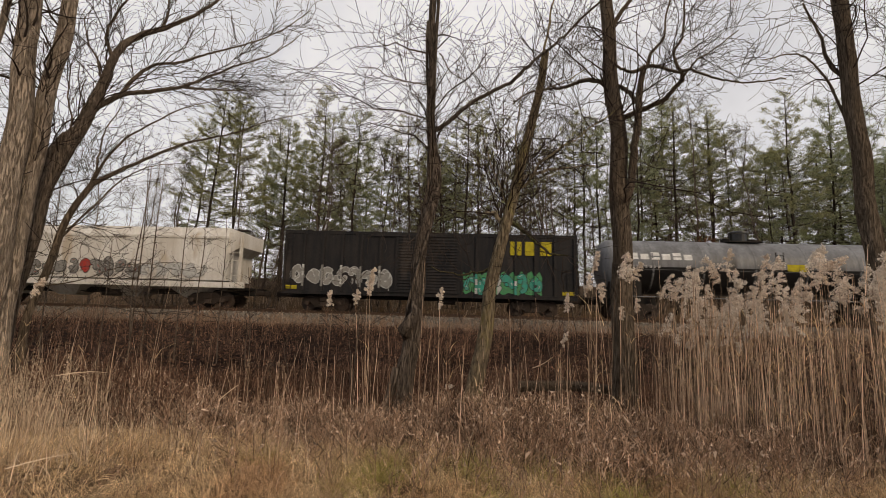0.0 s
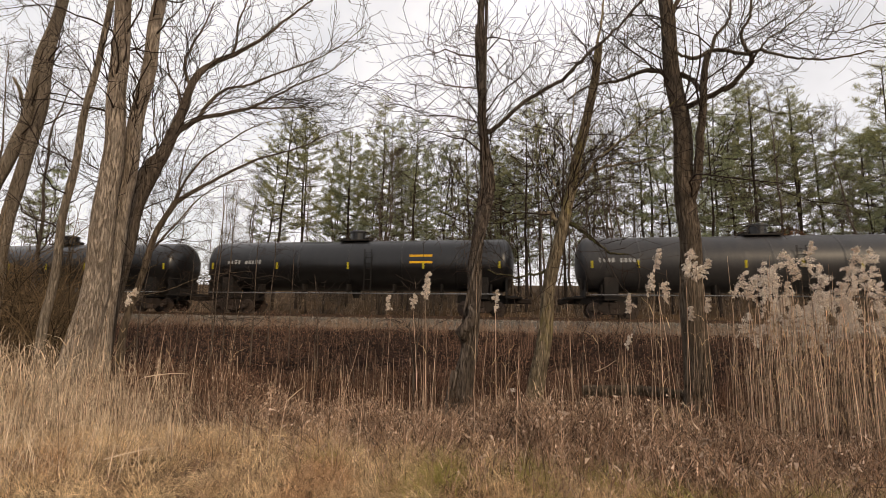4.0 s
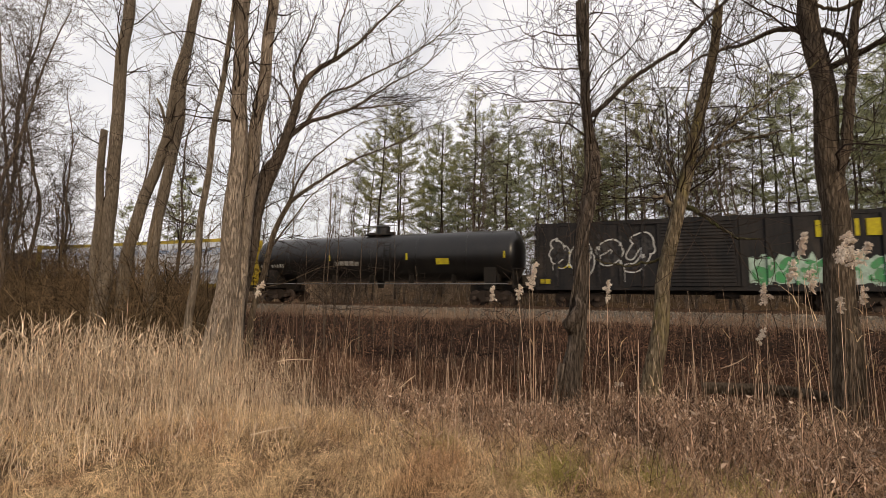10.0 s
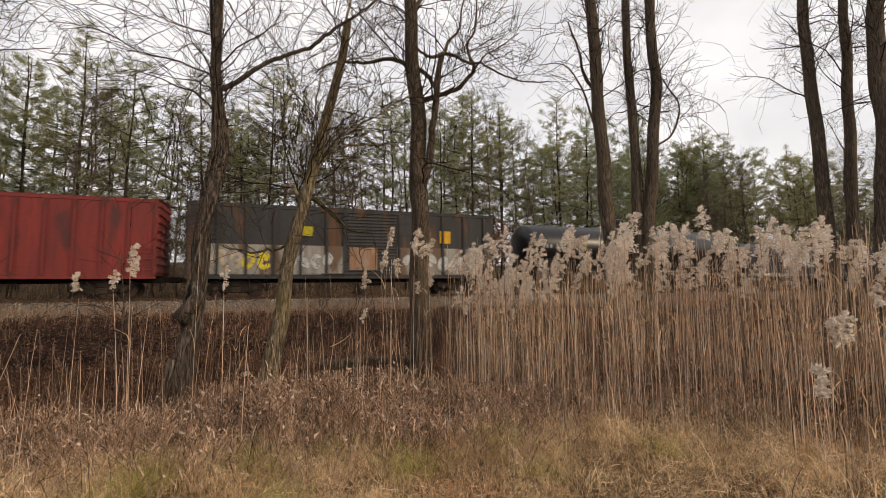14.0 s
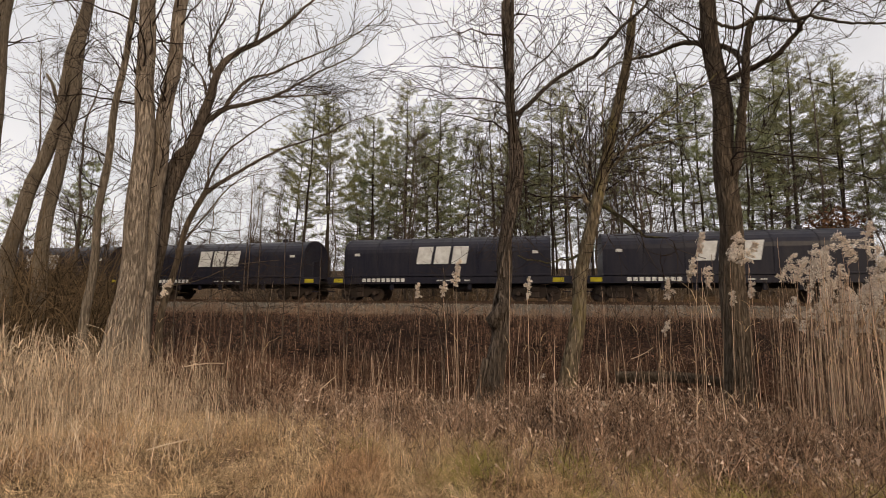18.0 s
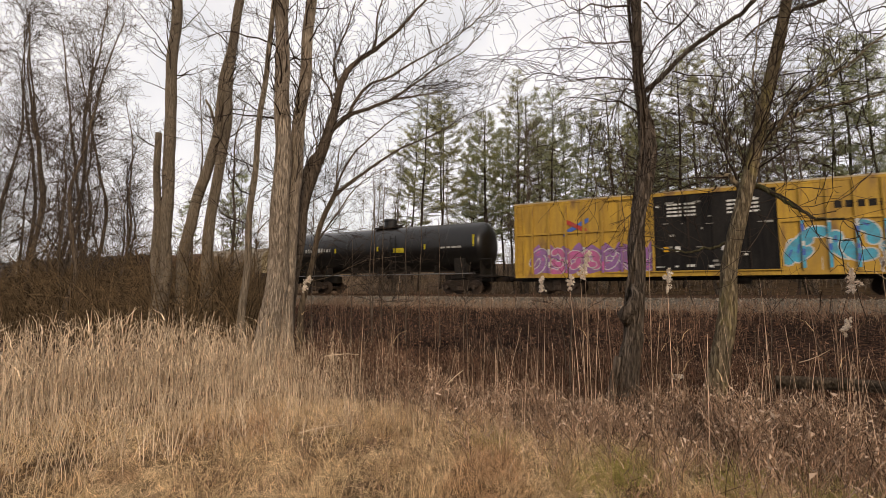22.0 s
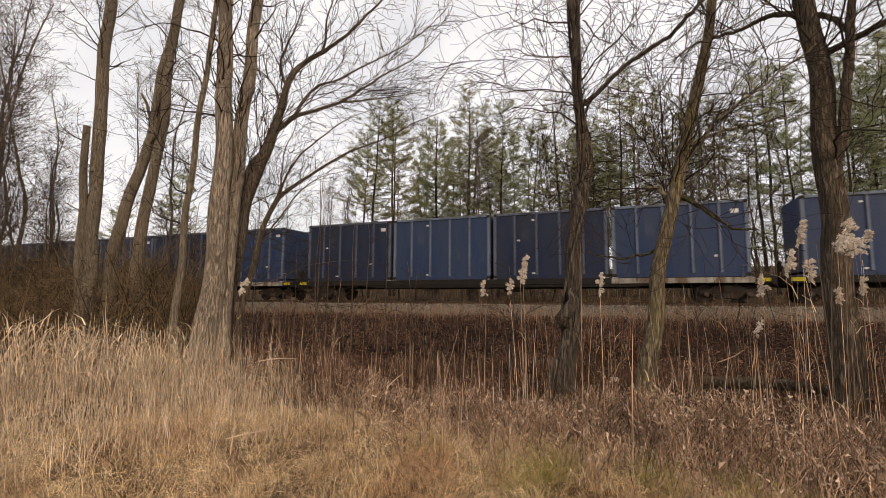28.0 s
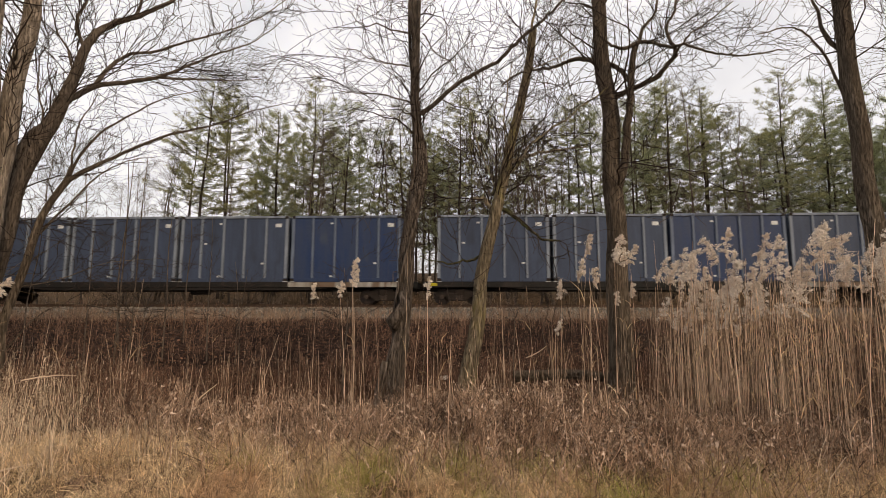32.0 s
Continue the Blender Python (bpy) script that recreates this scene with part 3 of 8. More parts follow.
    limbs = [([(0.97, 8.04, 3.96), (1.19, 8.11, 4.05), (1.5, 8.17, 4.11), (1.8, 8.21, 4.14), (2.11, 8.24, 4.21), (2.41, 8.27, 4.28)], 0.04, 0.012),
             ([(0.92, 8.05, 3.74), (1.12, 7.94, 3.9), (1.35, 7.83, 4.26), (1.7, 7.68, 4.47), (1.99, 7.53, 4.64), (2.4, 7.3, 4.95)], 0.028, 0.01),
             ([(0.78, 8.06, 3.17), (1.04, 7.98, 3.02), (1.21, 7.91, 2.8), (1.41, 7.83, 2.63), (1.71, 7.72, 2.56)], 0.045, 0.012),
             ([(0.62, 8.07, 2.37), (0.44, 8.1, 2.36), (0.2, 8.13, 2.26), (-0.04, 8.15, 2.25), (-0.33, 8.16, 2.29), (-0.6, 8.16, 2.39)], 0.03, 0.01),
             ([(0.68, 8.07, 3.0), (0.63, 8.11, 3.2), (0.53, 8.14, 3.35), (0.36, 8.18, 3.36)], 0.05, 0.03),
             ([(0.74, 8.06, 3.33), (0.67, 8.14, 3.67), (0.47, 8.23, 4.2), (0.35, 8.31, 4.81), (0.3, 8.39, 5.32)], 0.02, 0.006),
             ([(0.8, 8.06, 3.4), (0.84, 8.01, 3.83), (0.84, 7.97, 4.32), (0.8, 7.94, 4.81), (0.88, 7.89, 5.29), (1.0, 7.84, 5.77)], 0.022, 0.006),
             ([(1.33, 7.99, 5.85), (1.39, 7.98, 6.27), (1.45, 7.97, 6.68), (1.53, 7.96, 7.3), (1.8, 8.0, 8.3)], 0.03, 0.012),
             ([(1.26, 8.0, 5.5), (1.45, 7.97, 5.71), (1.78, 7.91, 5.82), (2.11, 7.83, 6.0)], 0.018, 0.006)]
    tree = bare_tree("leaning broken-topped bare tree with yellow-green lichen", [(C, 0.142, 0.064)], limbs, M_BARK_MOSS, 2, 28, (200, 900), (0.7, 1.7), 0.42, rise=0.06, stout=0.012)
    low = [c for c in tree.children if c.name.split(".")[0] == "limb"][2:4]
    for c in low:
        c.data.materials[0] = M_LIMB_MOSS

    D = [(2.94, 8.73, -0.8), (2.94, 8.73, 0.91), (2.95, 8.72, 2.43), (2.94, 8.73, 3.69), (2.91, 8.73, 5.11), (2.83, 8.76, 6.36), (2.78, 8.78, 7.65), (2.75, 8.9, 11.5)]
    limbs = [([(2.99, 8.71, 3.53), (3.09, 8.62, 3.98), (3.16, 8.54, 4.49), (3.2, 8.47, 4.99), (3.25, 8.4, 5.5), (3.28, 8.33, 5.89), (3.32, 8.27, 6.24)], 0.085, 0.05),
             ([(3.32, 8.27, 6.24), (3.11, 8.28, 6.13), (2.93, 8.28, 6.13), (2.76, 8.28, 6.26), (2.6, 8.26, 6.54), (2.54, 8.22, 6.93)], 0.04, 0.012),
             ([(3.32, 8.27, 6.24), (3.47, 8.1, 6.14), (3.7, 7.88, 5.96), (3.92, 7.66, 5.82), (4.17, 7.42, 5.56), (4.42, 7.15, 5.35), (4.9, 6.9, 5.3)], 0.036, 0.01),
             ([(3.3, 8.27, 6.18), (3.45, 8.32, 6.56), (3.69, 8.33, 6.86), (3.84, 8.37, 7.44), (4.1, 8.4, 9.0)], 0.035, 0.012),
             ([(3.02, 8.7, 5.4), (3.27, 8.52, 5.48), (3.53, 8.34, 5.55), (3.75, 8.16, 5.72), (3.84, 8.04, 5.85), (3.76, 7.99, 6.01), (3.68, 7.95, 6.3), (3.77, 7.82, 6.53), (3.83, 7.71, 7.3)], 0.055, 0.016),
             ([(3.84, 8.04, 5.85), (3.91, 7.82, 5.95), (4.04, 7.6, 6.06), (4.21, 7.4, 6.12), (4.5, 7.2, 6.3)], 0.022, 0.008),
             ([(2.83, 8.76, 6.04), (2.62, 8.91, 6.28), (2.34, 9.07, 6.39), (2.06, 9.22, 6.34), (1.75, 9.37, 6.38), (1.36, 9.51, 6.34), (1.02, 9.64, 6.13)], 0.055, 0.015),
             ([(2.91, 8.73, 6.09), (3.07, 8.57, 5.94), (3.17, 8.43, 5.73), (3.19, 8.36, 5.54)], 0.045, 0.04),
             ([(2.8, 8.76, 7.2), (3.3, 8.6, 7.9), (4.1, 8.4, 8.3), (5.0, 8.2, 9.0)], 0.05, 0.012)]
    bare_tree("stout grey bare tree with crooked side limbs", [(D, 0.225, 0.11)], limbs, M_BARK_DARK, 3, 26, (190, 950), (1.0, 2.8), 0.55, stout=0.018)

    A1 = [(-8.66, 7.78, -0.3), (-8.57, 7.87, 1.14), (-8.49, 7.93, 1.89), (-8.49, 7.94, 3.17), (-8.47, 7.96, 4.49), (-8.48, 7.94, 5.83), (-8.53, 7.89, 7.18), (-8.53, 7.89, 8.59), (-8.6, 7.8, 14)]
    A2 = [(-8.45, 8.1, -0.3), (-8.45, 8.15, 1.12), (-8.46, 8.2, 1.9), (-8.45, 8.28, 3.22), (-8.43, 8.35, 4.58), (-8.38, 8.4, 5.98), (-8.29, 8.49, 7.43), (-8.26, 8.52, 8.9), (-8.1, 8.6, 14)]
    bare_tree("twin-stemmed tall tree with pale furrowed bark", [(A1, 0.285, 0.13), (A2, 0.2, 0.12)], [], M_BARK_PALE, 4, 14, (90, 420), (1.2, 3.0), 0.5, stout=0.022)
    A3 = [(-9.0, 8.7, -0.2), (-8.97, 8.73, 0.55), (-8.9, 8.81, 1.91), (-8.79, 8.91, 3.04), (-8.7, 9.0, 4.04), (-8.56, 9.13, 4.79), (-8.39, 9.29, 5.4), (-8.29, 9.37, 5.83)]
    limbs = [([(-9.01, 8.83, 2.19), (-8.94, 8.9, 3.33), (-8.85, 9.0, 4.05), (-8.78, 9.06, 4.65), (-8.65, 9.18, 5.07), (-8.42, 9.33, 5.4)], 0.12, 0.09),
             ([(-8.29, 9.37, 5.79), (-8.31, 9.54, 6.46), (-8.27, 9.76, 7.21), (-8.06, 10.12, 7.87), (-7.79, 10.51, 8.38), (-7.36, 10.98, 9.08), (-6.89, 11.45, 9.87), (-6.2, 12.0, 11.0)], 0.125, 0.02),
             ([(-8.27, 9.76, 7.21), (-8.3, 9.6, 7.56), (-8.2, 9.6, 8.13), (-7.98, 9.7, 8.71), (-7.77, 9.81, 9.5)], 0.045, 0.012),
             ([(-7.79, 10.51, 8.38), (-7.65, 10.5, 8.83), (-7.6, 10.55, 9.61), (-7.45, 10.7, 10.6)], 0.045, 0.012),
             ([(-8.29, 9.37, 5.82), (-8.05, 9.86, 6.33), (-7.68, 10.41, 6.72), (-7.3, 10.94, 7.09), (-6.87, 11.46, 7.66), (-6.4, 11.97, 8.23), (-5.73, 12.53, 8.91), (-5.08, 13.03, 9.9)], 0.07, 0.009),
             ([(-8.05, 9.86, 6.33), (-7.9, 10.05, 6.95), (-7.75, 10.3, 7.4), (-7.29, 10.68, 7.76), (-6.71, 11.22, 8.31), (-6.02, 11.76, 8.94), (-5.21, 12.29, 9.84), (-4.74, 12.63, 10.42)], 0.05, 0.009),
             ([(-7.3, 10.94, 7.09), (-6.75, 11.5, 7.3), (-6.22, 12.35, 7.69), (-5.52, 13.39, 8.27)], 0.032, 0.007),
             ([(-8.31, 9.54, 6.46), (-8.4, 9.35, 7.06), (-8.52, 9.25, 7.34), (-8.56, 9.13, 7.87)], 0.028, 0.01),
             ([(-8.68, 9.02, 4.12), (-8.51, 9.18, 5.23), (-8.62, 9.07, 5.96), (-8.67, 9.03, 6.6)], 0.028, 0.01)]
    bare_tree("arching bare tree with a wide fan of fine branches", [(A3, 0.17, 0.125)], limbs, M_BARK, 5, 54, (360, 1500), (1.2, 3.8), 0.8, rise=0.02, stout=0.016, fan=(14, 50), fine=0.0085)
    A4 = [(-8.9, 9.08, -0.2), (-8.87, 9.11, 0.94), (-8.77, 9.21, 1.85), (-8.65, 9.32, 2.78), (-8.52, 9.43, 3.4), (-8.31, 9.62, 4.13)]
    limbs = [([(-8.31, 9.62, 4.13), (-8.17, 10.13, 4.64), (-7.76, 10.82, 5.24), (-7.26, 11.5, 5.8), (-6.67, 12.2, 6.34), (-5.9, 12.91, 7.07), (-4.94, 13.62, 7.65)], 0.055, 0.009),
             ([(-8.36, 9.58, 4.0), (-8.32, 9.95, 4.78), (-8.06, 10.49, 5.61), (-7.72, 11.06, 6.33), (-7.32, 11.63, 6.88), (-6.82, 12.22, 7.29)], 0.035, 0.008),
             ([(-8.52, 9.43, 3.4), (-8.33, 9.64, 4.28), (-8.27, 9.72, 4.9), (-8.22, 9.8, 5.6), (-8.07, 9.95, 6.25)], 0.03, 0.008),
             ([(-8.65, 9.32, 2.78), (-8.53, 9.7, 3.41), (-8.23, 10.21, 4.31), (-7.88, 10.73, 4.91), (-7.48, 11.25, 5.19)], 0.03, 0.008),
             ([(-8.87, 9.15, 0.6), (-8.3, 9.3, 1.3), (-7.6, 9.5, 1.5), (-6.7, 9.8, 1.25), (-5.9, 10.1, 0.9)], 0.014, 0.005),
             ([(-8.77, 9.21, 1.85), (-8.1, 9.5, 2.0), (-7.3, 9.8, 2.4), (-6.5, 10.2, 2.5)], 0.014, 0.005)]
    bare_tree("low slanting sapling with dense fine shoots", [(A4, 0.085, 0.06)], limbs, M_BARK_DARK, 6, 26, (150, 560), (0.8, 2.2), 0.4, rise=0.07, stout=0.014)
    A0 = [(-8.97, 7.38, -0.2), (-8.96, 7.4, 1.16), (-8.94, 7.42, 2.14), (-8.91, 7.46, 3.14), (-8.87, 7.5, 4.42), (-8.81, 7.58, 5.75), (-8.74, 7.66, 7.12), (-8.68, 7.72, 8.24), (-8.6, 7.8, 12)]
    bare_tree("thin straight young tree with smooth bark", [(A0, 0.085, 0.05)], [], M_BARK_ASH, 7, 12, (70, 300), (0.8, 2.0), 0.35, stout=0.016)
    E1 = [(-13.62, 8.5, -0.2), (-13.65, 8.48, 1.02), (-13.64, 8.5, 2.28), (-13.65, 8.49, 3.55), (-13.65, 8.49, 5.18), (-13.66, 8.46, 6.84), (-13.68, 8.44, 8.54), (-13.65, 8.49, 9.94), (-13.65, 8.49, 11.01), (-13.6, 8.4, 16)]
    E1s = [(-13.74, 8.36, -0.2), (-13.74, 8.34, 1.03), (-13.76, 8.3, 2.27), (-13.77, 8.29, 3.53), (-13.8, 8.24, 5.14), (-13.81, 8.22, 6.28)]
    bare_tree("tall bare tree with a broken dead stem beside it", [(E1, 0.19, 0.135), (E1s, 0.13, 0.085)], [], M_BARK_ASH, 8, 10, (70, 300), (1.4, 3.2), 0.55, stout=0.02)
    E2 = [(-13.85, 9.1, -0.2), (-13.81, 9.16, 0.99), (-13.81, 9.16, 2.47), (-13.71, 9.31, 3.66), (-13.63, 9.42, 4.54), (-13.49, 9.63, 5.44), (-13.35, 9.81, 6.55), (-13.31, 9.87, 7.66), (-13.21, 10.01, 9.19), (-13.04, 10.22, 11.19), (-12.8, 10.4, 16)]
    E3 = [(-13.28, 9.56, -0.2), (-13.28, 9.58, 0.98), (-13.26, 9.6, 2.31), (-13.25, 9.61, 3.68), (-13.18, 9.71, 4.73), (-13.1, 9.81, 5.8), (-13.03, 9.91, 6.9), (-13.02, 9.93, 7.82), (-13.08, 9.98, 8.93), (-13.12, 10.1, 9.8)]
    bare_tree("two swaying grey trunks grown together", [(E2, 0.175, 0.13), (E3, 0.185, 0.12)], [([(-13.4, 9.75, 7.0), (-13.5, 9.6, 7.5), (-13.56, 9.52, 7.72)], 0.05, 0.03)], M_BARK_ASH, 9, 12, (80, 360), (1.4, 3.2), 0.5, stout=0.022)
    R1 = [(8.6, 9.8, -0.6), (8.56, 9.84, 1.0), (8.53, 9.86, 2.23), (8.5, 9.89, 3.28), (8.46, 9.92, 4.62), (8.42, 9.95, 6.02), (8.38, 9.98, 7.45), (8.36, 10.0, 8.93), (8.1, 10.3, 14)]
    bare_tree("straight dark bare trunk rising from reeds", [(R1, 0.215, 0.14)], [([(8.44, 10.13, 6.99), (8.23, 10.2, 7.32), (8.08, 10.22, 7.67), (7.99, 10.2, 8.13), (7.7, 10.2, 8.9)], 0.06, 0.02),
              ([(8.5, 10.05, 5.6), (8.1, 10.1, 6.6), (7.7, 10.1, 7.3), (7.2, 10.0, 7.5), (6.5, 9.9, 7.3)], 0.035, 0.01)], M_BARK_DARK, 10, 14, (100, 480), (1.0, 2.4), 0.6, stout=0.018)
    R2 = [(9.28, 9.86, -0.6), (9.35, 9.8, 2.23), (9.38, 9.77, 3.27), (9.39, 9.76, 4.6), (9.38, 9.77, 5.97), (9.35, 9.8, 7.4), (9.34, 9.81, 8.86), (9.5, 9.7, 14)]
    R3 = [(9.5, 9.66, -0.6), (9.51, 9.64, 2.22), (9.57, 9.59, 3.24), (9.66, 9.5, 4.53), (9.74, 9.42, 5.84), (9.83, 9.33, 7.16), (9.78, 9.38, 8.59), (9.95, 9.3, 14)]
    bare_tree("pair of dark bare trunks hung with vines", [(R2, 0.15, 0.1), (R3, 0.185, 0.12)], [([(9.72, 9.44, 5.3), (10.3, 9.3, 5.7), (10.5, 9.2, 6.4), (10.2, 9.3, 7.0), (9.95, 9.4, 7.3)], 0.03, 0.02)],
              M_BARK_DARK, 11, 16, (110, 520), (1.0, 2.2), 0.5, rise=-0.03, hang=70, stout=0.016)
    for j, (pts, r) in enumerate((([(14.94, 8.51, -0.5), (14.94, 8.51, 3.01), (14.92, 8.54, 5.99), (14.88, 8.61, 8.36), (14.88, 8.61, 10.98), (14.8, 8.6, 16)], 0.21),
                                  ([(15.15, 8.13, -0.5), (15.2, 8.03, 2.97), (15.26, 7.93, 5.85), (15.3, 7.85, 8.46), (15.33, 7.79, 10.6), (15.4, 7.7, 15)], 0.17),
                                  ([(14.99, 7.35, -0.5), (15.04, 7.24, 2.72), (15.12, 7.07, 5.58), (15.11, 7.1, 8.07), (15.19, 6.93, 10.03), (15.3, 6.8, 15)], 0.27))):
        bare_tree("tall dark bare tree standing behind reeds", [(pts, r, r * 0.55)], [], M_BARK_DARK, 12 + j, 18, (110, 520), (1.4, 3.0), 0.42, rise=-0.01, hang=16, stout=0.02)


build_near_trees()


def thicket_tree(seed, height, r0=0.1):
    """A young many-branched bare tree for the thickets, built once and copied."""
    rng = np.random.default_rng(seed)
    pts = [(0, 0, 0)]
    for k in range(5):
        pts.append((pts[-1][0] + rng.normal() * 0.24, pts[-1][1] + rng.normal() * 0.24, pts[-1][2] + height / 5))
    tree = bare_tree("bare grey tree of a winter thicket", [(pts, r0 * 0.5 + height * 0.0045, 0.015)], [], M_BARK, seed, 22, (150, 760), (height * 0.12, height * 0.32), 0.2, fine=0.009, joined=True, twig_m=M_TWIG_GREY, stout=0.06)
    tree["group"] = "bare trees of the thicket"
    return tree


def build_thickets():
    rng = random.Random(11)
    kinds = [thicket_tree(60, 9), thicket_tree(61, 11), thicket_tree(62, 8), thicket_tree(63, 13), thicket_tree(64, 15, 0.07)]
    spots = []
    # dense thicket beside the track
    for i in range(34):
        spots.append((rng.uniform(-46, -16.5), rng.uniform(9.5, 21.5)))
    for i in range(26):
        spots.append((rng.uniform(-48, -18), rng.uniform(3, 14)))
    # beyond the track
    for i in range(46):
        spots.append((rng.uniform(-80, 75), rng.uniform(33, 52)))
    for i in range(16):
        spots.append((rng.uniform(24, 52), rng.uniform(8, 20)))
    for i in range(14):
        spots.append((rng.uniform(20, 62), rng.uniform(31, 40)))
    # the sky stays open between the thicket and the twin trees
    spots = [q for j, q in enumerate(spots) if j < 5 or not (q[1] < 22 and -60.5 < math.degrees(math.atan2(q[0], q[1])) < -30)]
    spots = [q for j, q in enumerate(spots) if j < 5 or not (q[1] > 30 and q[0] < -24 and j % 5 > 1)]
    spots = [(*q, None) for q in spots]
    # tall trees over the thicket
    for i in range(11):
        spots.append((rng.uniform(-46, -26), rng.uniform(7, 15), 3 + i % 2))
    # bare crowns that stand out between the pines
    for i in range(12):
        spots.append((rng.uniform(-5, 9), rng.uniform(32.5, 40), 3))
    # thin growth beyond the rails, seen past the arching tree
    for i in range(22):
        spots.append((rng.uniform(-47, -23), rng.uniform(32.5, 39), 2 if i % 2 else 4))
    # low bare growth under the pines
    for i in range(22):
        spots.append((rng.uniform(-26, -3), rng.uniform(31.5, 36), 2))
    # slim straight poles among the pines
    for i in range(29):
        spots.append((rng.uniform(-24, 48) if i < 24 else rng.uniform(-4, 12), rng.uniform(32.5, 44), 4))
    for j, (x, y, which) in enumerate(spots):
        k = kinds[j % 5 if j < 5 else j % 4 if which is None else which]
        m = pose(x, y, float(ground_z(x, y)) - 0.1, rng.uniform(-4, 4), rng.uniform(-4, 4), rng.uniform(0, 360))
        if j < 5:
            k.matrix_world = m
            continue
        s = rng.uniform(0.75, 1.15) * (1.25 if which and x < -20 and y < 22 else 1)
        if y > 30 and x < -22 or which == 2 and x > -22:
            s *= 0.72
        t = copy_thing(k, m)
        t.scale = (s, s, s)


build_thickets()


# ---------------------------------------------------------------- pines beyond the track

def pine(seed, height, needle, bare=0.35, label="tall white pine with airy layered green branches", rounded=False):
    """Whorls of level boughs that end in flat, upswept sprays of needles; dead bare snags lower down."""
    rng = np.random.default_rng(seed)
    tree = new("pine_tree")
    tagged(tree, label, "tree", group="pines beyond the track")
    n = 12
    z = np.linspace(0, height, n)
    line = np.stack([np.cumsum(rng.normal(size=n) * 0.07), np.cumsum(rng.normal(size=n) * 0.07), z], 1)
    rad = np.linspace(0.135, 0.02, n) * height / 17
    v, f = bark_tube(line, rad, 8, 0.05, seed)
    part("trunk", raw_mesh("trunk", v, f, True), M_PINE_BARK, tree)
    B, BR = [], []
    h = height * bare
    while h < height - 0.15:
        u = (h - height * bare) / (height * (1 - bare))
        reach = height * 0.22 * (1 - u ** 1.7) * (0.7 + 0.3 * min(1, u * 4)) + 0.35
        if rounded:
            reach = height * 0.3 * math.sqrt(max(0.05, 1 - (1.7 * u - 0.7) ** 2))
        reach *= rng.uniform(0.55, 1.15)
        k = 5
        for a in rng.uniform(0, 2 * np.pi) + np.arange(k) * 2 * np.pi / k + rng.normal(size=k) * 0.25:
            if rng.random() < 0.2:
                continue
            L = reach * rng.uniform(0.5, 1.15)
            s = np.linspace(0, 1, 6)
            droop = rng.uniform(-0.1, 0.14) + 0.7 * u ** 2
            b = np.stack([np.cos(a) * s * L, np.sin(a) * s * L, h + droop * s * L + 0.22 * L * s ** 2.5], 1)
            b[1:] += np.cumsum(rng.normal(scale=0.05, size=(5, 3)), 0) * L / 2
            b[:, :2] += np.interp(h, z, line[:, 0]), np.interp(h, z, line[:, 1])
            B.append(b)
            BR.append(np.linspace(0.03, 0.007, 6) * (0.45 + 0.5 * L / 3))
        h += rng.uniform(0.35, 0.8) * (0.8 if rounded else 1)
    B, BR = np.array(B), np.array(BR)
    # dead snags on the lower stem
    snag = 14
    sh = rng.uniform(0.12, max(0.2, bare), snag) * height
    a = rng.uniform(0, 2 * np.pi, snag)
    sl = rng.uniform(0.5, 2.0, snag)[:, None]
    q = np.linspace(0, 1, 6)[None]
    D = np.stack([np.cos(a)[:, None] * sl * q, np.sin(a)[:, None] * sl * q, sh[:, None] + 0.1 * sl * q], 2)
    D[:, :, 0] += np.interp(sh, z, line[:, 0])[:, None]
    D[:, :, 1] += np.interp(sh, z, line[:, 1])[:, None]
    v, f = tubes(np.concatenate([B, D]), np.concatenate([BR, np.full((snag, 6), 0.011)]), 3)
    tagged(part("branches", raw_mesh("branches", v, f), M_PINE_BARK, tree), kind="stuff")
    # level side shoots on the outer part of each bough
    S, SR = sprout(B, BR, len(B) * 9, (0.3, 0.85), (25, 65), 0.12, 3, rng, 0.4, 1.0, 0.5, 0.5, 0.15)
    S[:, 1:, 2] = S[:, :1, 2] + (S[:, 1:, 2] - S[:, :1, 2]) * 0.4 + np.array([0.02, 0.08])
    v, f = tubes(S, np.clip(SR, 0.006, 0.014), 3)
    tagged(part("branchlets", raw_mesh("branchlets", v, f), M_PINE_BARK, tree), kind="stuff")
    # sprays of needles along the shoots
    per = 13
    w = rng.random((len(S), 3, 1))
    tips = np.concatenate([S[:, 2], (S[:, 1] * (1 - w[:, 0]) + S[:, 2] * w[:, 0]), (S[:, 0] * (1 - w[:, 1]) + S[:, 1] * w[:, 1]), B[:, 5]])
    way = np.concatenate([S[:, 2] - S[:, 1], S[:, 2] - S[:, 0], S[:, 2] - S[:, 0], B[:, 5] - B[:, 4]])
    keep = rng.random(len(tips)) < 0.64 + 0.4 * np.sin(tips[:, 0] * 2.1 + seed) * np.sin(tips[:, 1] * 2.3) * np.sin(tips[:, 2] * 2.7)
    tips, way = tips[keep], way[keep]
    way /= np.linalg.norm(way, axis=1, keepdims=True) + 1e-9
    m = len(tips)
    d = way[:, None] * 0.55 + rng.normal(size=(m, per, 3)) * np.array([0.7, 0.7, 0.45]) + np.array([0, 0, 0.2])
    d /= np.linalg.norm(d, axis=2, keepdims=True)
    L = rng.uniform(0.1, 0.26, (m, per, 1))
    side = np.cross(d, rng.normal(size=(m, per, 3)))
    side /= np.linalg.norm(side, axis=2, keepdims=True) + 1e-9
    base = tips[:, None] + rng.normal(size=(m, per, 3)) * np.array([0.09, 0.09, 0.05])
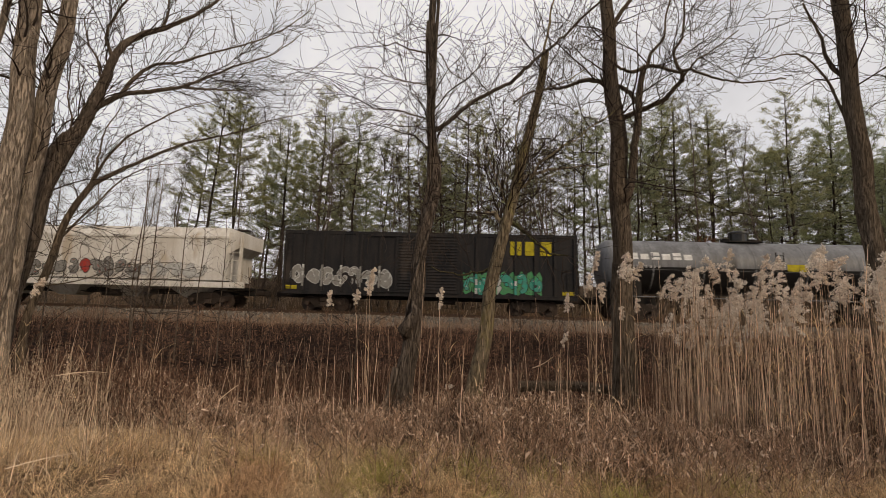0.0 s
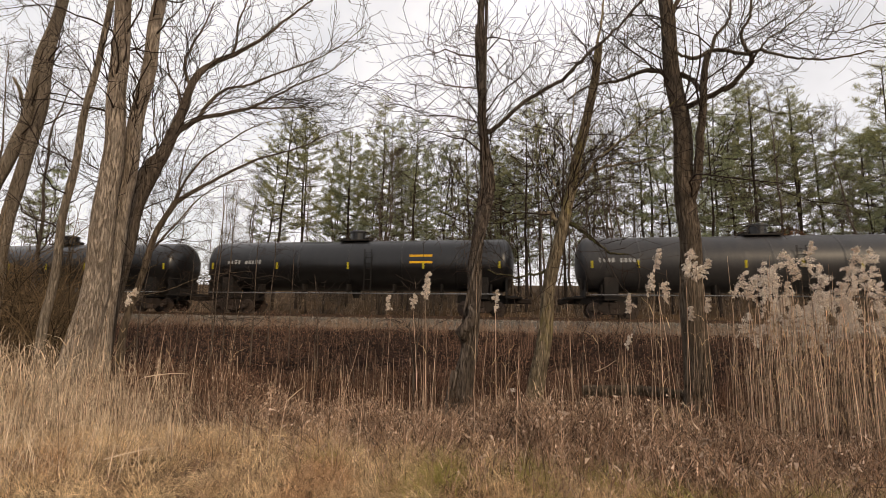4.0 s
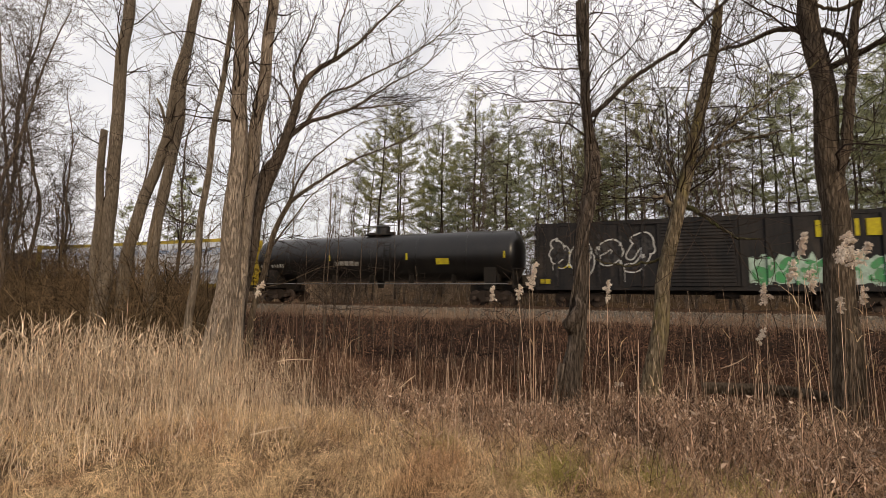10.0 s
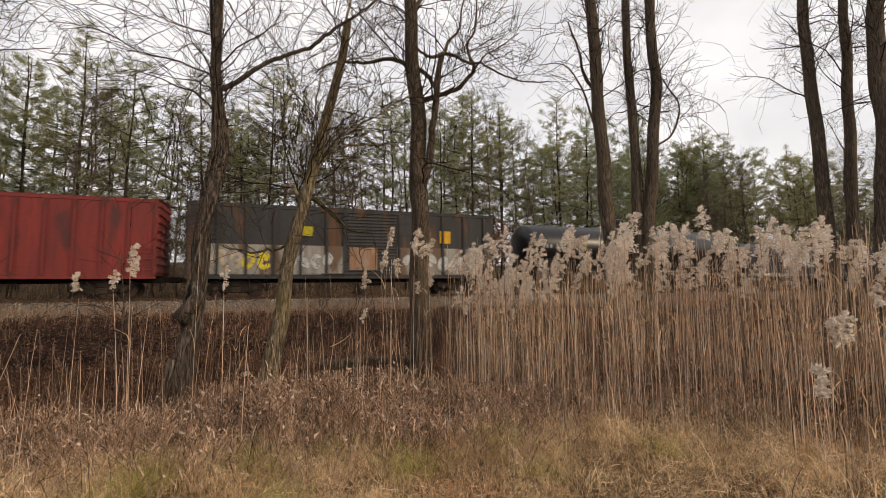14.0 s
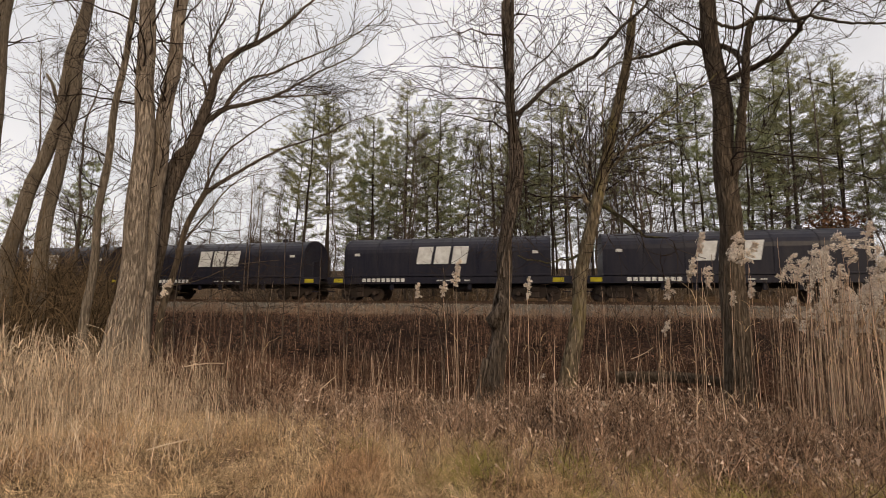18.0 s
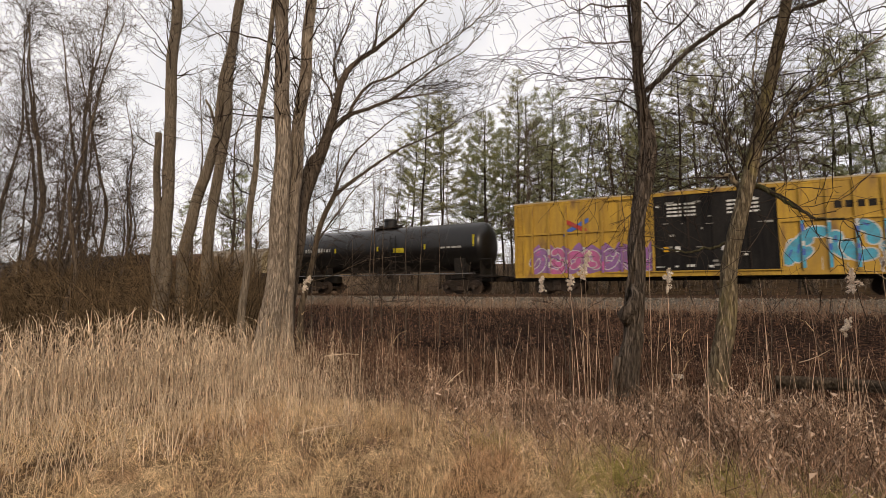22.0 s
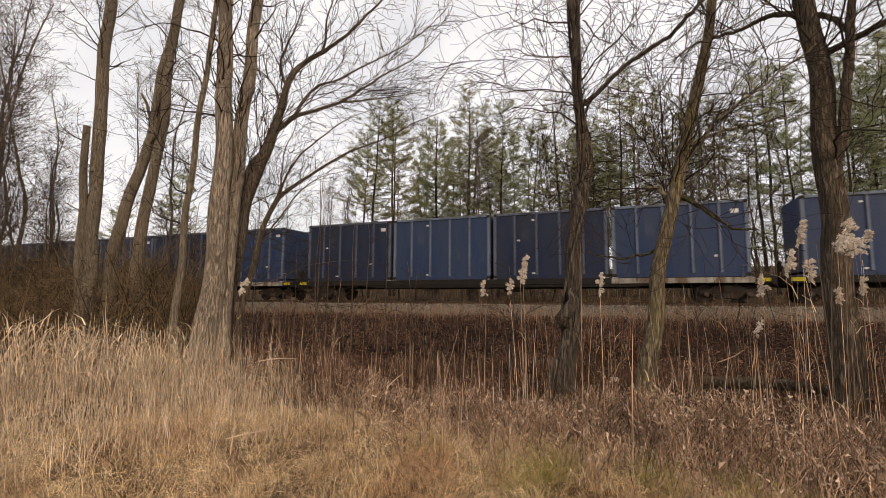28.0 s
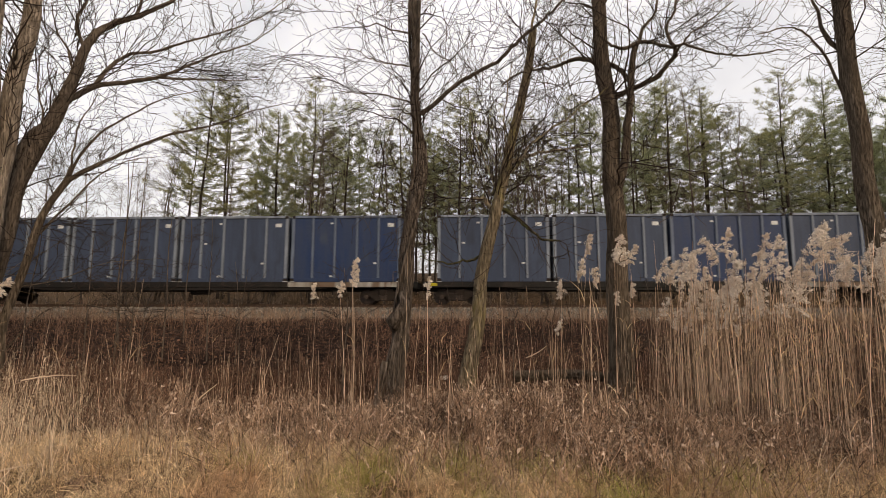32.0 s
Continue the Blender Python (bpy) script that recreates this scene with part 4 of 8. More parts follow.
    wd = rng.uniform(0.008, 0.017, (m, per, 1))
    tri = np.stack([base - side * wd, base + side * wd, base + d * L], 2).reshape(-1, 3)
    tagged(part("needles", raw_mesh("needles", tri, np.arange(len(tri)).reshape(-1, 3)), needle, tree, "long soft green needles"), kind="stuff")
    return tree


def build_pines():
    rng = random.Random(5)
    kinds = [pine(80, 17, M_NEEDLE, 0.28), pine(81, 19, M_NEEDLE_B, 0.33), pine(82, 15, M_NEEDLE, 0.2), pine(83, 18, M_NEEDLE_B, 0.4), pine(84, 12, M_NEEDLE, 0.15),
             pine(85, 11, M_NEEDLE_B, 0.3, "rounded olive green evergreen with a bushy crown", True)]
    spots = []
    x = -25.0
    while x < 52:
        spots.append((x + rng.uniform(-0.8, 0.8), rng.uniform(36, 43), None))
        if rng.random() < 0.6:
            spots.append((x + rng.uniform(-1, 1), rng.uniform(44, 51), None))
        if rng.random() < 0.3:
            spots.append((x * 1.15 + rng.uniform(-1, 1), rng.uniform(52, 60), None))
        x += rng.uniform(2.0, 3.6)
    for i in range(34):
        spots.append((rng.uniform(46, 125), rng.uniform(38, 70), 4 + i % 2))
    for i in range(16):
        spots.append((rng.uniform(30, 66), rng.uniform(36, 56), 4 + i % 2))
    for i in range(4):
        spots.append((rng.uniform(-7, 5), rng.uniform(38, 46), None))
    spots += [(48, 35, 5), (53, 37, 5), (46, 40, 5), (58, 36, 5), (63, 40, 5), (51, 43, 5), (57, 45, 4), (67, 38, 5), (72, 43, 5), (44, 36, 4)]
    spots += [(76, 47, 5), (82, 52, 4), (88, 48, 5), (94, 55, 5), (101, 50, 4), (108, 57, 5), (79, 58, 4), (116, 54, 5)]
    spots += [(-58, 47, 4), (-63, 50, 4), (-69, 46, 4)]
    spots = spots[:6] + [q for q in spots[6:] if not (0.5 < q[0] < 15 and rng.random() < 0.45)]
    spots += [(-20, 39, 3), (-16.5, 41, 3), (-13, 40, 1), (-10.5, 43, 3)]
    spots += [(17.5, 39, 1), (22, 41, 3), (26.5, 38, 1), (31, 40, 0), (10.6, 40.5, 3), (15.6, 42, 3), (24.2, 42.5, 1)]
    for j, (x, y, k) in enumerate(spots):
        q = kinds[j if j < 6 else (rng.randrange(4) if k is None else k)]
        m = pose(x, y, float(ground_z(x, y)) - 0.1, rng.uniform(-2, 2), rng.uniform(-2, 2), rng.uniform(0, 360))
        if j < 6:
            q.matrix_world = m
            continue
        s = rng.uniform(0.82, 1.12) * (1.3 if k and k > 3 else 1.07 if 6 < x < 42 else 0.97)
        t = copy_thing(q, m)
        t.scale = (s, s, s)


build_pines()


# ---------------------------------------------------------------- grasses, reeds, weeds
def polar(n, az, dist, rng, power=0.5, soft_edge=4.0):
    a = np.radians(rng.uniform(az[0], az[1], n) + rng.normal(scale=soft_edge, size=n))
    d = dist[0] + (dist[1] - dist[0]) * rng.random(n) ** power
    return np.stack([np.sin(a) * d, np.cos(a) * d], 1)


def blades(xy, h, wd, lean, rng, z0=None, k=4, comb=None):
    """Bent tapering strips: heights h, widths wd, lean as a share of the height."""
    n = len(xy)
    z = ground_z(xy[:, 0], xy[:, 1]) if z0 is None else z0
    a = rng.uniform(0, 2 * np.pi, n) if comb is None else comb + rng.normal(scale=0.7, size=n)
    out = np.stack([np.cos(a), np.sin(a)], 1)
    b = rng.uniform(0, 2 * np.pi, n)
    side = np.stack([np.cos(b), np.sin(b), 0 * b], 1)
    s = np.linspace(0, 1, k)
    P = np.zeros((n, k, 3))
    P[:, :, :2] = xy[:, None] + out[:, None] * (lean * h)[:, None, None] * (s ** 1.8)[None, :, None]
    P[:, :, 2] = z[:, None] - 0.02 + h[:, None] * (s[None] - 0.35 * np.minimum(lean, 1.6)[:, None] * s[None] ** 3)
    w = wd[:, None, None] * (1 - 0.85 * s)[None, :, None]
    V = np.stack([P - side[:, None] * w, P + side[:, None] * w], 2).reshape(-1, 3)
    i = np.arange(k - 1)
    q = np.stack([2 * i, 2 * i + 1, 2 * i + 3, 2 * i + 2], -1)
    F = (np.arange(n)[:, None, None] * 2 * k + q).reshape(-1, 4)
    return V, F


def within_grass(xy, rng, ragged=0.85):
    d = np.hypot(xy[:, 0], xy[:, 1])
    return xy[d < grass_edge(np.degrees(np.arctan2(xy[:, 0], xy[:, 1]))) + rng.normal(scale=ragged, size=len(xy))]


def stuff(name, v, f, m, label, category):
    ob = part(name, raw_mesh(name, v, f), m)
    tagged(ob, label, category, kind="stuff")
    return ob


def build_grass():
    rng = np.random.default_rng(21)
    # matted clumps, each combed its own way
    m, per = 3000, 62
    c = within_grass(polar(m, (-75, 75), (3.0, 8.0), rng, 0.9), rng)
    m = len(c)
    n = m * per
    xy = np.repeat(c, per, 0) + rng.normal(size=(n, 2)) * np.repeat(rng.uniform(0.05, 0.16, m), per)[:, None]
    h = rng.uniform(0.4, 1.0, n) * np.repeat((0.06 + 0.3 * rng.random(m) ** 1.3) * (1 + 0.3 * np.sin(c[:, 0] * 1.7) * np.cos(c[:, 1] * 2.1)), per)
    v, f = blades(xy, h, rng.uniform(0.001, 0.0024, n), np.repeat(rng.uniform(0.4, 2.2, m), per) * rng.uniform(0.6, 1.2, n), rng,
                  k=3, comb=np.repeat(rng.uniform(0, 2 * np.pi, m), per))
    stuff("dry_grass", v, f, M_GRASS, "matted golden dry grass in the foreground", "grass")
    n = 9000
    xy = np.concatenate([polar(n * 3 // 4, (-82, -38), (5.2, 11.5), rng, 0.8), polar(n // 5, (-40, 62), (4.3, 7.0), rng)])
    n = len(xy)
    v, f = blades(xy, rng.uniform(0.2, 0.55, n), rng.uniform(0.002, 0.0045, n), rng.uniform(0.1, 0.9, n), rng)
    stuff("tall_dry_grass", v, f, M_STRAW, "standing pale dry grass", "grass")
    tufts = []
    for i in range(46):
        c = within_grass(polar(30, (-50, 60), (3.4, 6.5), rng), rng, 0.1)[0]
        tufts.append(c + rng.normal(scale=0.13, size=(130, 2)))
    xy = np.concatenate(tufts)
    n = len(xy)
    v, f = blades(xy, rng.uniform(0.15, 0.42, n), rng.uniform(0.0015, 0.003, n), rng.uniform(0.4, 1.5, n), rng)
    stuff("grass_tufts", v, f, M_GRASS, "rounded tussocks of dry grass", "grass")
    # arching tussocks along the edge of the grass, some still greenish
    for m, name, label, spots in ((M_GRASS, "tussocks", "arching golden grass tussocks", ((-14, 5.2), (-5, 4.9), (9, 4.3), (14, 4.4), (24, 4.5), (33, 4.6), (41, 5.4), (-24, 5.6))),
                                  (M_GRASS_GREEN, "green_tussocks", "arching greenish grass tussocks", ((2, 4.6), (11, 4.7), (19, 4.3), (-9, 4.6), (29, 4.9)))):
        xy = np.concatenate([np.array([math.sin(radians(a)) * d, math.cos(radians(a)) * d]) + rng.normal(scale=0.12, size=(420, 2)) for a, d in spots])
        n = len(xy)
        v, f = blades(xy, rng.uniform(0.16, 0.46, n), rng.uniform(0.0012, 0.0026, n), rng.uniform(0.4, 1.7, n), rng, k=5)
        stuff(name, v, f, m, label, "grass")
    # flattened straw lying every way
    n = 42000
    xy = within_grass(polar(n, (-78, 78), (3.0, 7.5), rng, 0.9), rng)
    heap = np.sin(xy[:, 0] * 2.6 + 1.3 * np.sin(xy[:, 1] * 2.1)) * np.cos(xy[:, 1] * 2.9 + np.sin(xy[:, 0] * 1.7))
    xy = xy[heap + rng.normal(scale=0.45, size=len(xy)) > -0.15]
    n = len(xy)
    a = rng.uniform(0, 2 * np.pi, n)
    tilt = rng.normal(scale=0.28, size=n)
    d = np.stack([np.cos(a) * np.cos(tilt), np.sin(a) * np.cos(tilt), np.sin(tilt)], 1) * rng.uniform(0.02, 0.08, n)[:, None]
    c = np.stack([xy[:, 0], xy[:, 1], ground_z(xy[:, 0], xy[:, 1]) + 0.01 + 0.2 * rng.random(n) ** 1.8], 1)
    side = np.cross(d, rng.normal(size=(n, 3)))
    side *= (rng.uniform(0.001, 0.0022, n) / (np.linalg.norm(side, axis=1) + 1e-9))[:, None]
    mid = c + rng.normal(scale=0.012, size=(n, 3))
    v = np.stack([c - d - side * 0.5, c - d + side * 0.5, mid + side, mid - side, c + d + side * 0.3, c + d - side * 0.3], 1).reshape(-1, 3)
    f = (np.arange(n)[:, None, None] * 6 + np.array([[0, 1, 2, 3], [3, 2, 4, 5]])).reshape(-1, 4)
    stuff("fallen_straw", v, f, M_GRASS, "tangled straw lying flat on the ground", "straw")
    # trodden grass round the standing place
    c = polar(1500, (-180, 180), (0.5, 8.0), rng, 0.55)
    xy = np.repeat(c, 18, 0) + rng.normal(scale=0.14, size=(1500 * 18, 2))
    xy = xy[(np.hypot(xy[:, 0], xy[:, 1]) < 3.6) | (xy[:, 1] < 0.5)]
    n = len(xy)
    v, f = blades(xy, rng.uniform(0.04, 0.16, n), rng.uniform(0.002, 0.004, n), rng.uniform(0.8, 2.2, n), rng)
    stuff("trodden_grass", v, f, M_GRASS, "short trodden dry grass round the path", "grass")
    # brown withered herbs between the grass
    c = polar(260, (-60, 70), (3.3, 6.5), rng, 0.8)
    xy = np.repeat(c, 26, 0) + rng.normal(scale=0.13, size=(260 * 26, 2))
    n = len(xy)
    v, f = blades(xy, rng.uniform(0.08, 0.34, n), rng.uniform(0.002, 0.005, n), rng.uniform(0.3, 1.8, n), rng)
    stuff("withered_herbs", v, f, M_WEED, "withered brown herbs between dry grass", "weeds")
    # thin pale stems among the weeds
    n = 620
    xy = polar(n, (-46, 62), (4.6, 10.0), rng, 0.7)
    q, r = stalks(xy, rng.uniform(0.45, 1.35, n), rng.uniform(0.0016, 0.0034, n), rng, 0.1)
    v, f = tubes(q, r, 4)
    stuff("pale_stems", v, f, M_REED, "thin pale dry stems among dead weeds", "weeds")
    c = [(-0.9, 4.2), (0.3, 3.9), (2.4, 3.6), (3.6, 3.4), (-1.9, 4.7)]
    xy = np.concatenate([np.array(q) + rng.normal(scale=0.16, size=(260, 2)) for q in c])
    n = len(xy)
    v, f = blades(xy, rng.uniform(0.1, 0.3, n), rng.uniform(0.0015, 0.003, n), rng.uniform(0.3, 1.3, n), rng)
    stuff("green_tufts", v, f, M_GRASS_GREEN, "tufts of yellow-green grass", "grass")


def stalks(xy, h, r, rng, lean=0.06, k=5):
    n = len(xy)
    z = ground_z(xy[:, 0], xy[:, 1])
    s = np.linspace(0, 1, k)
    off = rng.normal(scale=lean, size=(n, 2)) * h[:, None]
    P = np.zeros((n, k, 3))
    P[:, :, :2] = xy[:, None] + off[:, None] * (s ** 1.6)[None, :, None]
    P[:, :, 2] = z[:, None] - 0.03 + h[:, None] * s
    return P, r[:, None] * np.linspace(1, 0.45, k)[None]



def plumes(tips, size, rng):
    """Seed heads: a nodding axis with pointed tassels that hang to one side, each a tuft of pale slivers."""
    n, lobes, per = len(tips), 13, 58
    a = rng.normal(scale=0.9, size=n)
    droop = np.stack([np.cos(a), np.sin(a), 0 * a], 1)[:, None]
    bend = rng.uniform(0.1, 0.55, n)[:, None, None]
    sz = size[:, None, None]
    s = np.clip(np.linspace(0, 1, lobes)[None, :, None] + rng.normal(scale=0.03, size=(n, lobes, 1)), 0, 1)
    root = tips[:, None] + sz * (np.array([0, 0, 1.0]) * (s - 0.25 - 0.3 * bend * s ** 2.2) + droop * bend * s ** 1.7)
    way = droop * rng.uniform(-0.2, 1.0, (n, lobes, 1)) + rng.normal(scale=0.4, size=(n, lobes, 3)) + np.array([0, 0, 0.25]) + np.array([0, 0, 0.9]) * s ** 3
    way /= np.linalg.norm(way, axis=2, keepdims=True)
    span = sz * (0.12 + 0.24 * np.sin(np.pi * np.clip(0.15 + 0.75 * s, 0, 1))) * rng.uniform(0.7, 1.2, (n, lobes, 1))
    u = rng.random((n, lobes, per, 1))
    thick = span[:, :, None] * 0.36 * np.sin(np.pi * np.clip(0.12 + 0.8 * u, 0, 1))
    c = root[:, :, None] + way[:, :, None] * span[:, :, None] * u + np.array([0, 0, -0.5]) * span[:, :, None] * u ** 2
    c = c + rng.normal(size=(n, lobes, per, 3)) * thick * 0.5
    d = way[:, :, None] + np.array([0, 0, -0.7]) * u + rng.normal(scale=0.35, size=(n, lobes, per, 3))
    d /= np.linalg.norm(d, axis=3, keepdims=True)
    L = rng.uniform(0.014, 0.03, (n, lobes, per, 1))
    side = np.cross(d, rng.normal(size=(n, lobes, per, 3)))
    side /= np.linalg.norm(side, axis=3, keepdims=True) + 1e-9
    w = 0.0068
    tri = np.stack([c - side * w, c + side * w, c + d * L], 3).reshape(-1, 3)
    return tri, np.arange(len(tri)).reshape(-1, 3)


def build_reeds():
    rng = np.random.default_rng(33)
    zones = [(2050, (24, 78), (5.9, 9.8), (1.5, 2.33), 0.15), (70, (34, 78), (5.2, 6.2), (1.0, 1.9), 0.12), (16, (57, 68), (3.7, 4.4), (0.8, 1.4), 0.45),
             (46, (-14, 22), (5.0, 8.5), (1.0, 2.2), 0.15), (16, (14, 21), (5.0, 6.6), (1.9, 2.3), 0.5), (26, (-55, -14), (5.5, 9), (1.0, 2.0), 0.12)]
    P, Rr, T, S = [], [], [], []
    for n, az, dist, hh, share in zones:
        xy = polar(n, az, dist, rng, 0.7, 1.5)
        h = rng.uniform(*hh, n)
        p, r = stalks(xy, h, rng.uniform(0.0024, 0.0044, n), rng, 0.04)
        P.append(p)
        Rr.append(r)
        has = rng.random(n) < share * np.clip((h - hh[0]) / (hh[1] - hh[0]) * 1.6, 0.1, 1.6)
        T.append(p[has, -1])
        S.append(rng.uniform(0.24, 0.38, has.sum()) * (1 if n > 200 else 0.52 if dist[1] < 4.5 else 0.62))
    P, Rr = np.concatenate(P), np.concatenate(Rr)
    v, f = tubes(P, Rr, 4)
    stuff("reed_stalks", v, f, M_REED, "dense tall tan reed stalks at the wood's edge", "reeds")
    tri, tf = plumes(np.concatenate(T), np.concatenate(S), rng)
    stuff("reed_plumes", tri, tf, M_PLUME, "feathery buff seed plumes on tall reeds", "reeds")
    # leaves that hang on the stalks
    n = 3000
    pick = rng.integers(0, len(P), n)
    lv = rng.integers(1, 4, n)
    at = P[pick, lv]
    v, f = blades(at[:, :2], rng.uniform(0.12, 0.4, n), rng.uniform(0.003, 0.006, n), rng.uniform(0.6, 1.8, n), rng, at[:, 2])
    stuff("reed_leaves", v, f, M_GRASS, "narrow dry leaves hanging on reeds", "reeds")
    # broken pale straw before the left trees
    n = 3300
    xy = polar(n, (-80, -41), (6.8, 11.0), rng, 0.75)
    h = rng.uniform(0.3, 1.15, n) * np.interp(np.hypot(xy[:, 0], xy[:, 1]), [6.5, 8.5], [0.6, 1.0])
    p, r = stalks(xy, h, rng.uniform(0.0018, 0.0042, n), rng, 0.13, 6)
    snapped = rng.random(n) < 0.4        # tops that have broken over
    way = rng.normal(size=(n, 2))
    way /= np.linalg.norm(way, axis=1, keepdims=True)
    for k in (4, 5):
        step = (snapped * h * rng.uniform(0.08, 0.2, n))
        p[:, k, :2] = np.where(snapped[:, None], p[:, k - 1, :2] + way * step[:, None], p[:, k, :2])
        p[:, k, 2] = np.where(snapped, p[:, k - 1, 2] - rng.uniform(-0.02, 0.16, n) * h, p[:, k, 2])
    v, f = tubes(p, r, 4)
    stuff("straw_stalks", v, f, M_STRAW, "pale broken straw stalks standing under trees", "straw")
    n = 2600
    pick = rng.integers(0, len(p), n)
    at = p[pick, rng.integers(1, 5, n)]
    v, f = blades(at[:, :2], rng.uniform(0.1, 0.32, n), rng.uniform(0.002, 0.0045, n), rng.uniform(0.5, 1.9, n), rng, at[:, 2])
    stuff("straw_leaves", v, f, M_STRAW, "curled pale leaves on straw stalks", "straw")
    # taller broken canes with pale ragged leaves under the twin trees
    n = 760
    xy = polar(n, (-80, -50), (8.2, 10.6), rng, 0.8, 1.0)
    h = rng.uniform(0.6, 1.4, n)
    p, r = stalks(xy, h, rng.uniform(0.003, 0.0062, n), rng, 0.1, 6)
    way = rng.normal(size=(n, 2))
    bent = (rng.random(n) < 0.5) * h * rng.uniform(0.08, 0.26, n)
    p[:, 5, :2] += way * bent[:, None] * 0.6
    p[:, 5, 2] -= bent * 1.6
    v, f = tubes(p, r, 5)
    stuff("broken_canes", v, f, M_STRAW, "pale broken canes standing under bare trees", "reeds")
    pick = rng.integers(0, n, 2300)
    at = p[pick, rng.integers(2, 5, 2300)]
    v, f = blades(at[:, :2], rng.uniform(0.12, 0.42, 2300), rng.uniform(0.004, 0.011, 2300), rng.uniform(0.4, 1.9, 2300), rng, at[:, 2])
    stuff("cane_leaves", v, f, M_STRAW, "ragged pale leaves on broken canes", "reeds")
    # single leaning broken reeds
    for p, q, bow in (((-4.52, 5.04, 0.75), (-4.22, 5.4, 0.75), 0.02), ((-3.36, 3.38, 0.34), (-3.12, 3.74, 0.36), 0.01), ((1.08, 7.33, 0.74), (1.36, 7.17, 0.93), -0.02),
                      ((-2.95, 5.6, 0.42), (-2.72, 5.62, 0.62), 0.01), ((3.5, 5.6, 0.3), (3.75, 5.5, 0.42), 0.01)):
        d = [c - e for c, e in zip(q, p)]
        ob = part("broken_reed", Shape().tube([(0, 0, 0), (d[0] * 0.3, d[1] * 0.3, d[2] * 0.3 + bow * 0.8), (d[0] * 0.65, d[1] * 0.65, d[2] * 0.65 + bow), tuple(d)], [0.005, 0.006, 0.005, 0.003], 6), M_STRAW)
        ob.location = p
        tagged(ob, "bleached broken reed caught across weeds", "reed")
    # a rotting log on the bank
    line = spline([(1.15, 9.62, 0.12), (1.6, 9.5, 0.16), (2.2, 9.38, 0.2), (3.05, 9.2, 0.16)], 6)
    v, f = bark_tube(line - line[0], np.linspace(0.11, 0.085, len(line)), 14, 0.08, 8)
    v = np.concatenate([v, (line[:1] - line[0]), (line[-1:] - line[0])])
    cap = [(len(v) - 2, (i + 1) % 14, i, i) for i in range(14)] + [(len(v) - 1, len(v) - 16 + i, len(v) - 16 + (i + 1) % 14, len(v) - 16 + (i + 1) % 14) for i in range(14)]
    log = Shape().add([tuple(p) for p in v], [tuple(q) for q in f] + [q[:3] for q in cap])
    ob = part("fallen_log", log, M_BARK_DARK, smooth=True)
    ob.location = tuple(line[0])
    tagged(ob, "rotting mossy log lying on the bank", "log")


def weed_mesh(n, az, dist, hh, rng, m, name, label, xy=None, per=6, thick=0.0042):
    if xy is None:
        xy = polar(n, az, dist, rng, 0.6)
        xy = xy[np.hypot(xy[:, 0], xy[:, 1]) > grass_edge(np.degrees(np.arctan2(xy[:, 0], xy[:, 1]))) + rng.normal(scale=0.8, size=len(xy)) - 0.7]
    n = len(xy)
    # taller and shorter patches
    h = rng.uniform(*hh, n) * (1 + 0.3 * np.sin(xy[:, 0] * 1.3 + 0.7) * np.cos(xy[:, 1] * 1.1) + 0.15 * np.sin(xy[:, 0] * 3.1 + xy[:, 1] * 2.3))
    p, r = stalks(xy, h, np.full(n, thick), rng, 0.12, 4)
    b, br = sprout(p, r, n * per, (0.08, 0.34), (20, 60), 0.05, 2, rng, 0.3, 1.0, 0.6, 0.8, 0.15)
    v1, f1 = tubes(p, r, 3)
    v2, f2 = tubes(b, np.clip(br, thick * 0.6, thick), 3)
    stuff(name, np.concatenate([v1, v2]), np.concatenate([f1, f2 + len(v1)]), m, label, "weeds")
    # little seed flecks at the tips
    t = b[:, -1]
    t = t[rng.random(len(t)) < (0.75 if hh[1] < 0.75 else 0.25)]
    d = rng.normal(size=t.shape) * 0.015
    e = rng.normal(size=t.shape) * 0.018
    tri = np.stack([t, t + d, t + e], 1).reshape(-1, 3)
    return tri, p


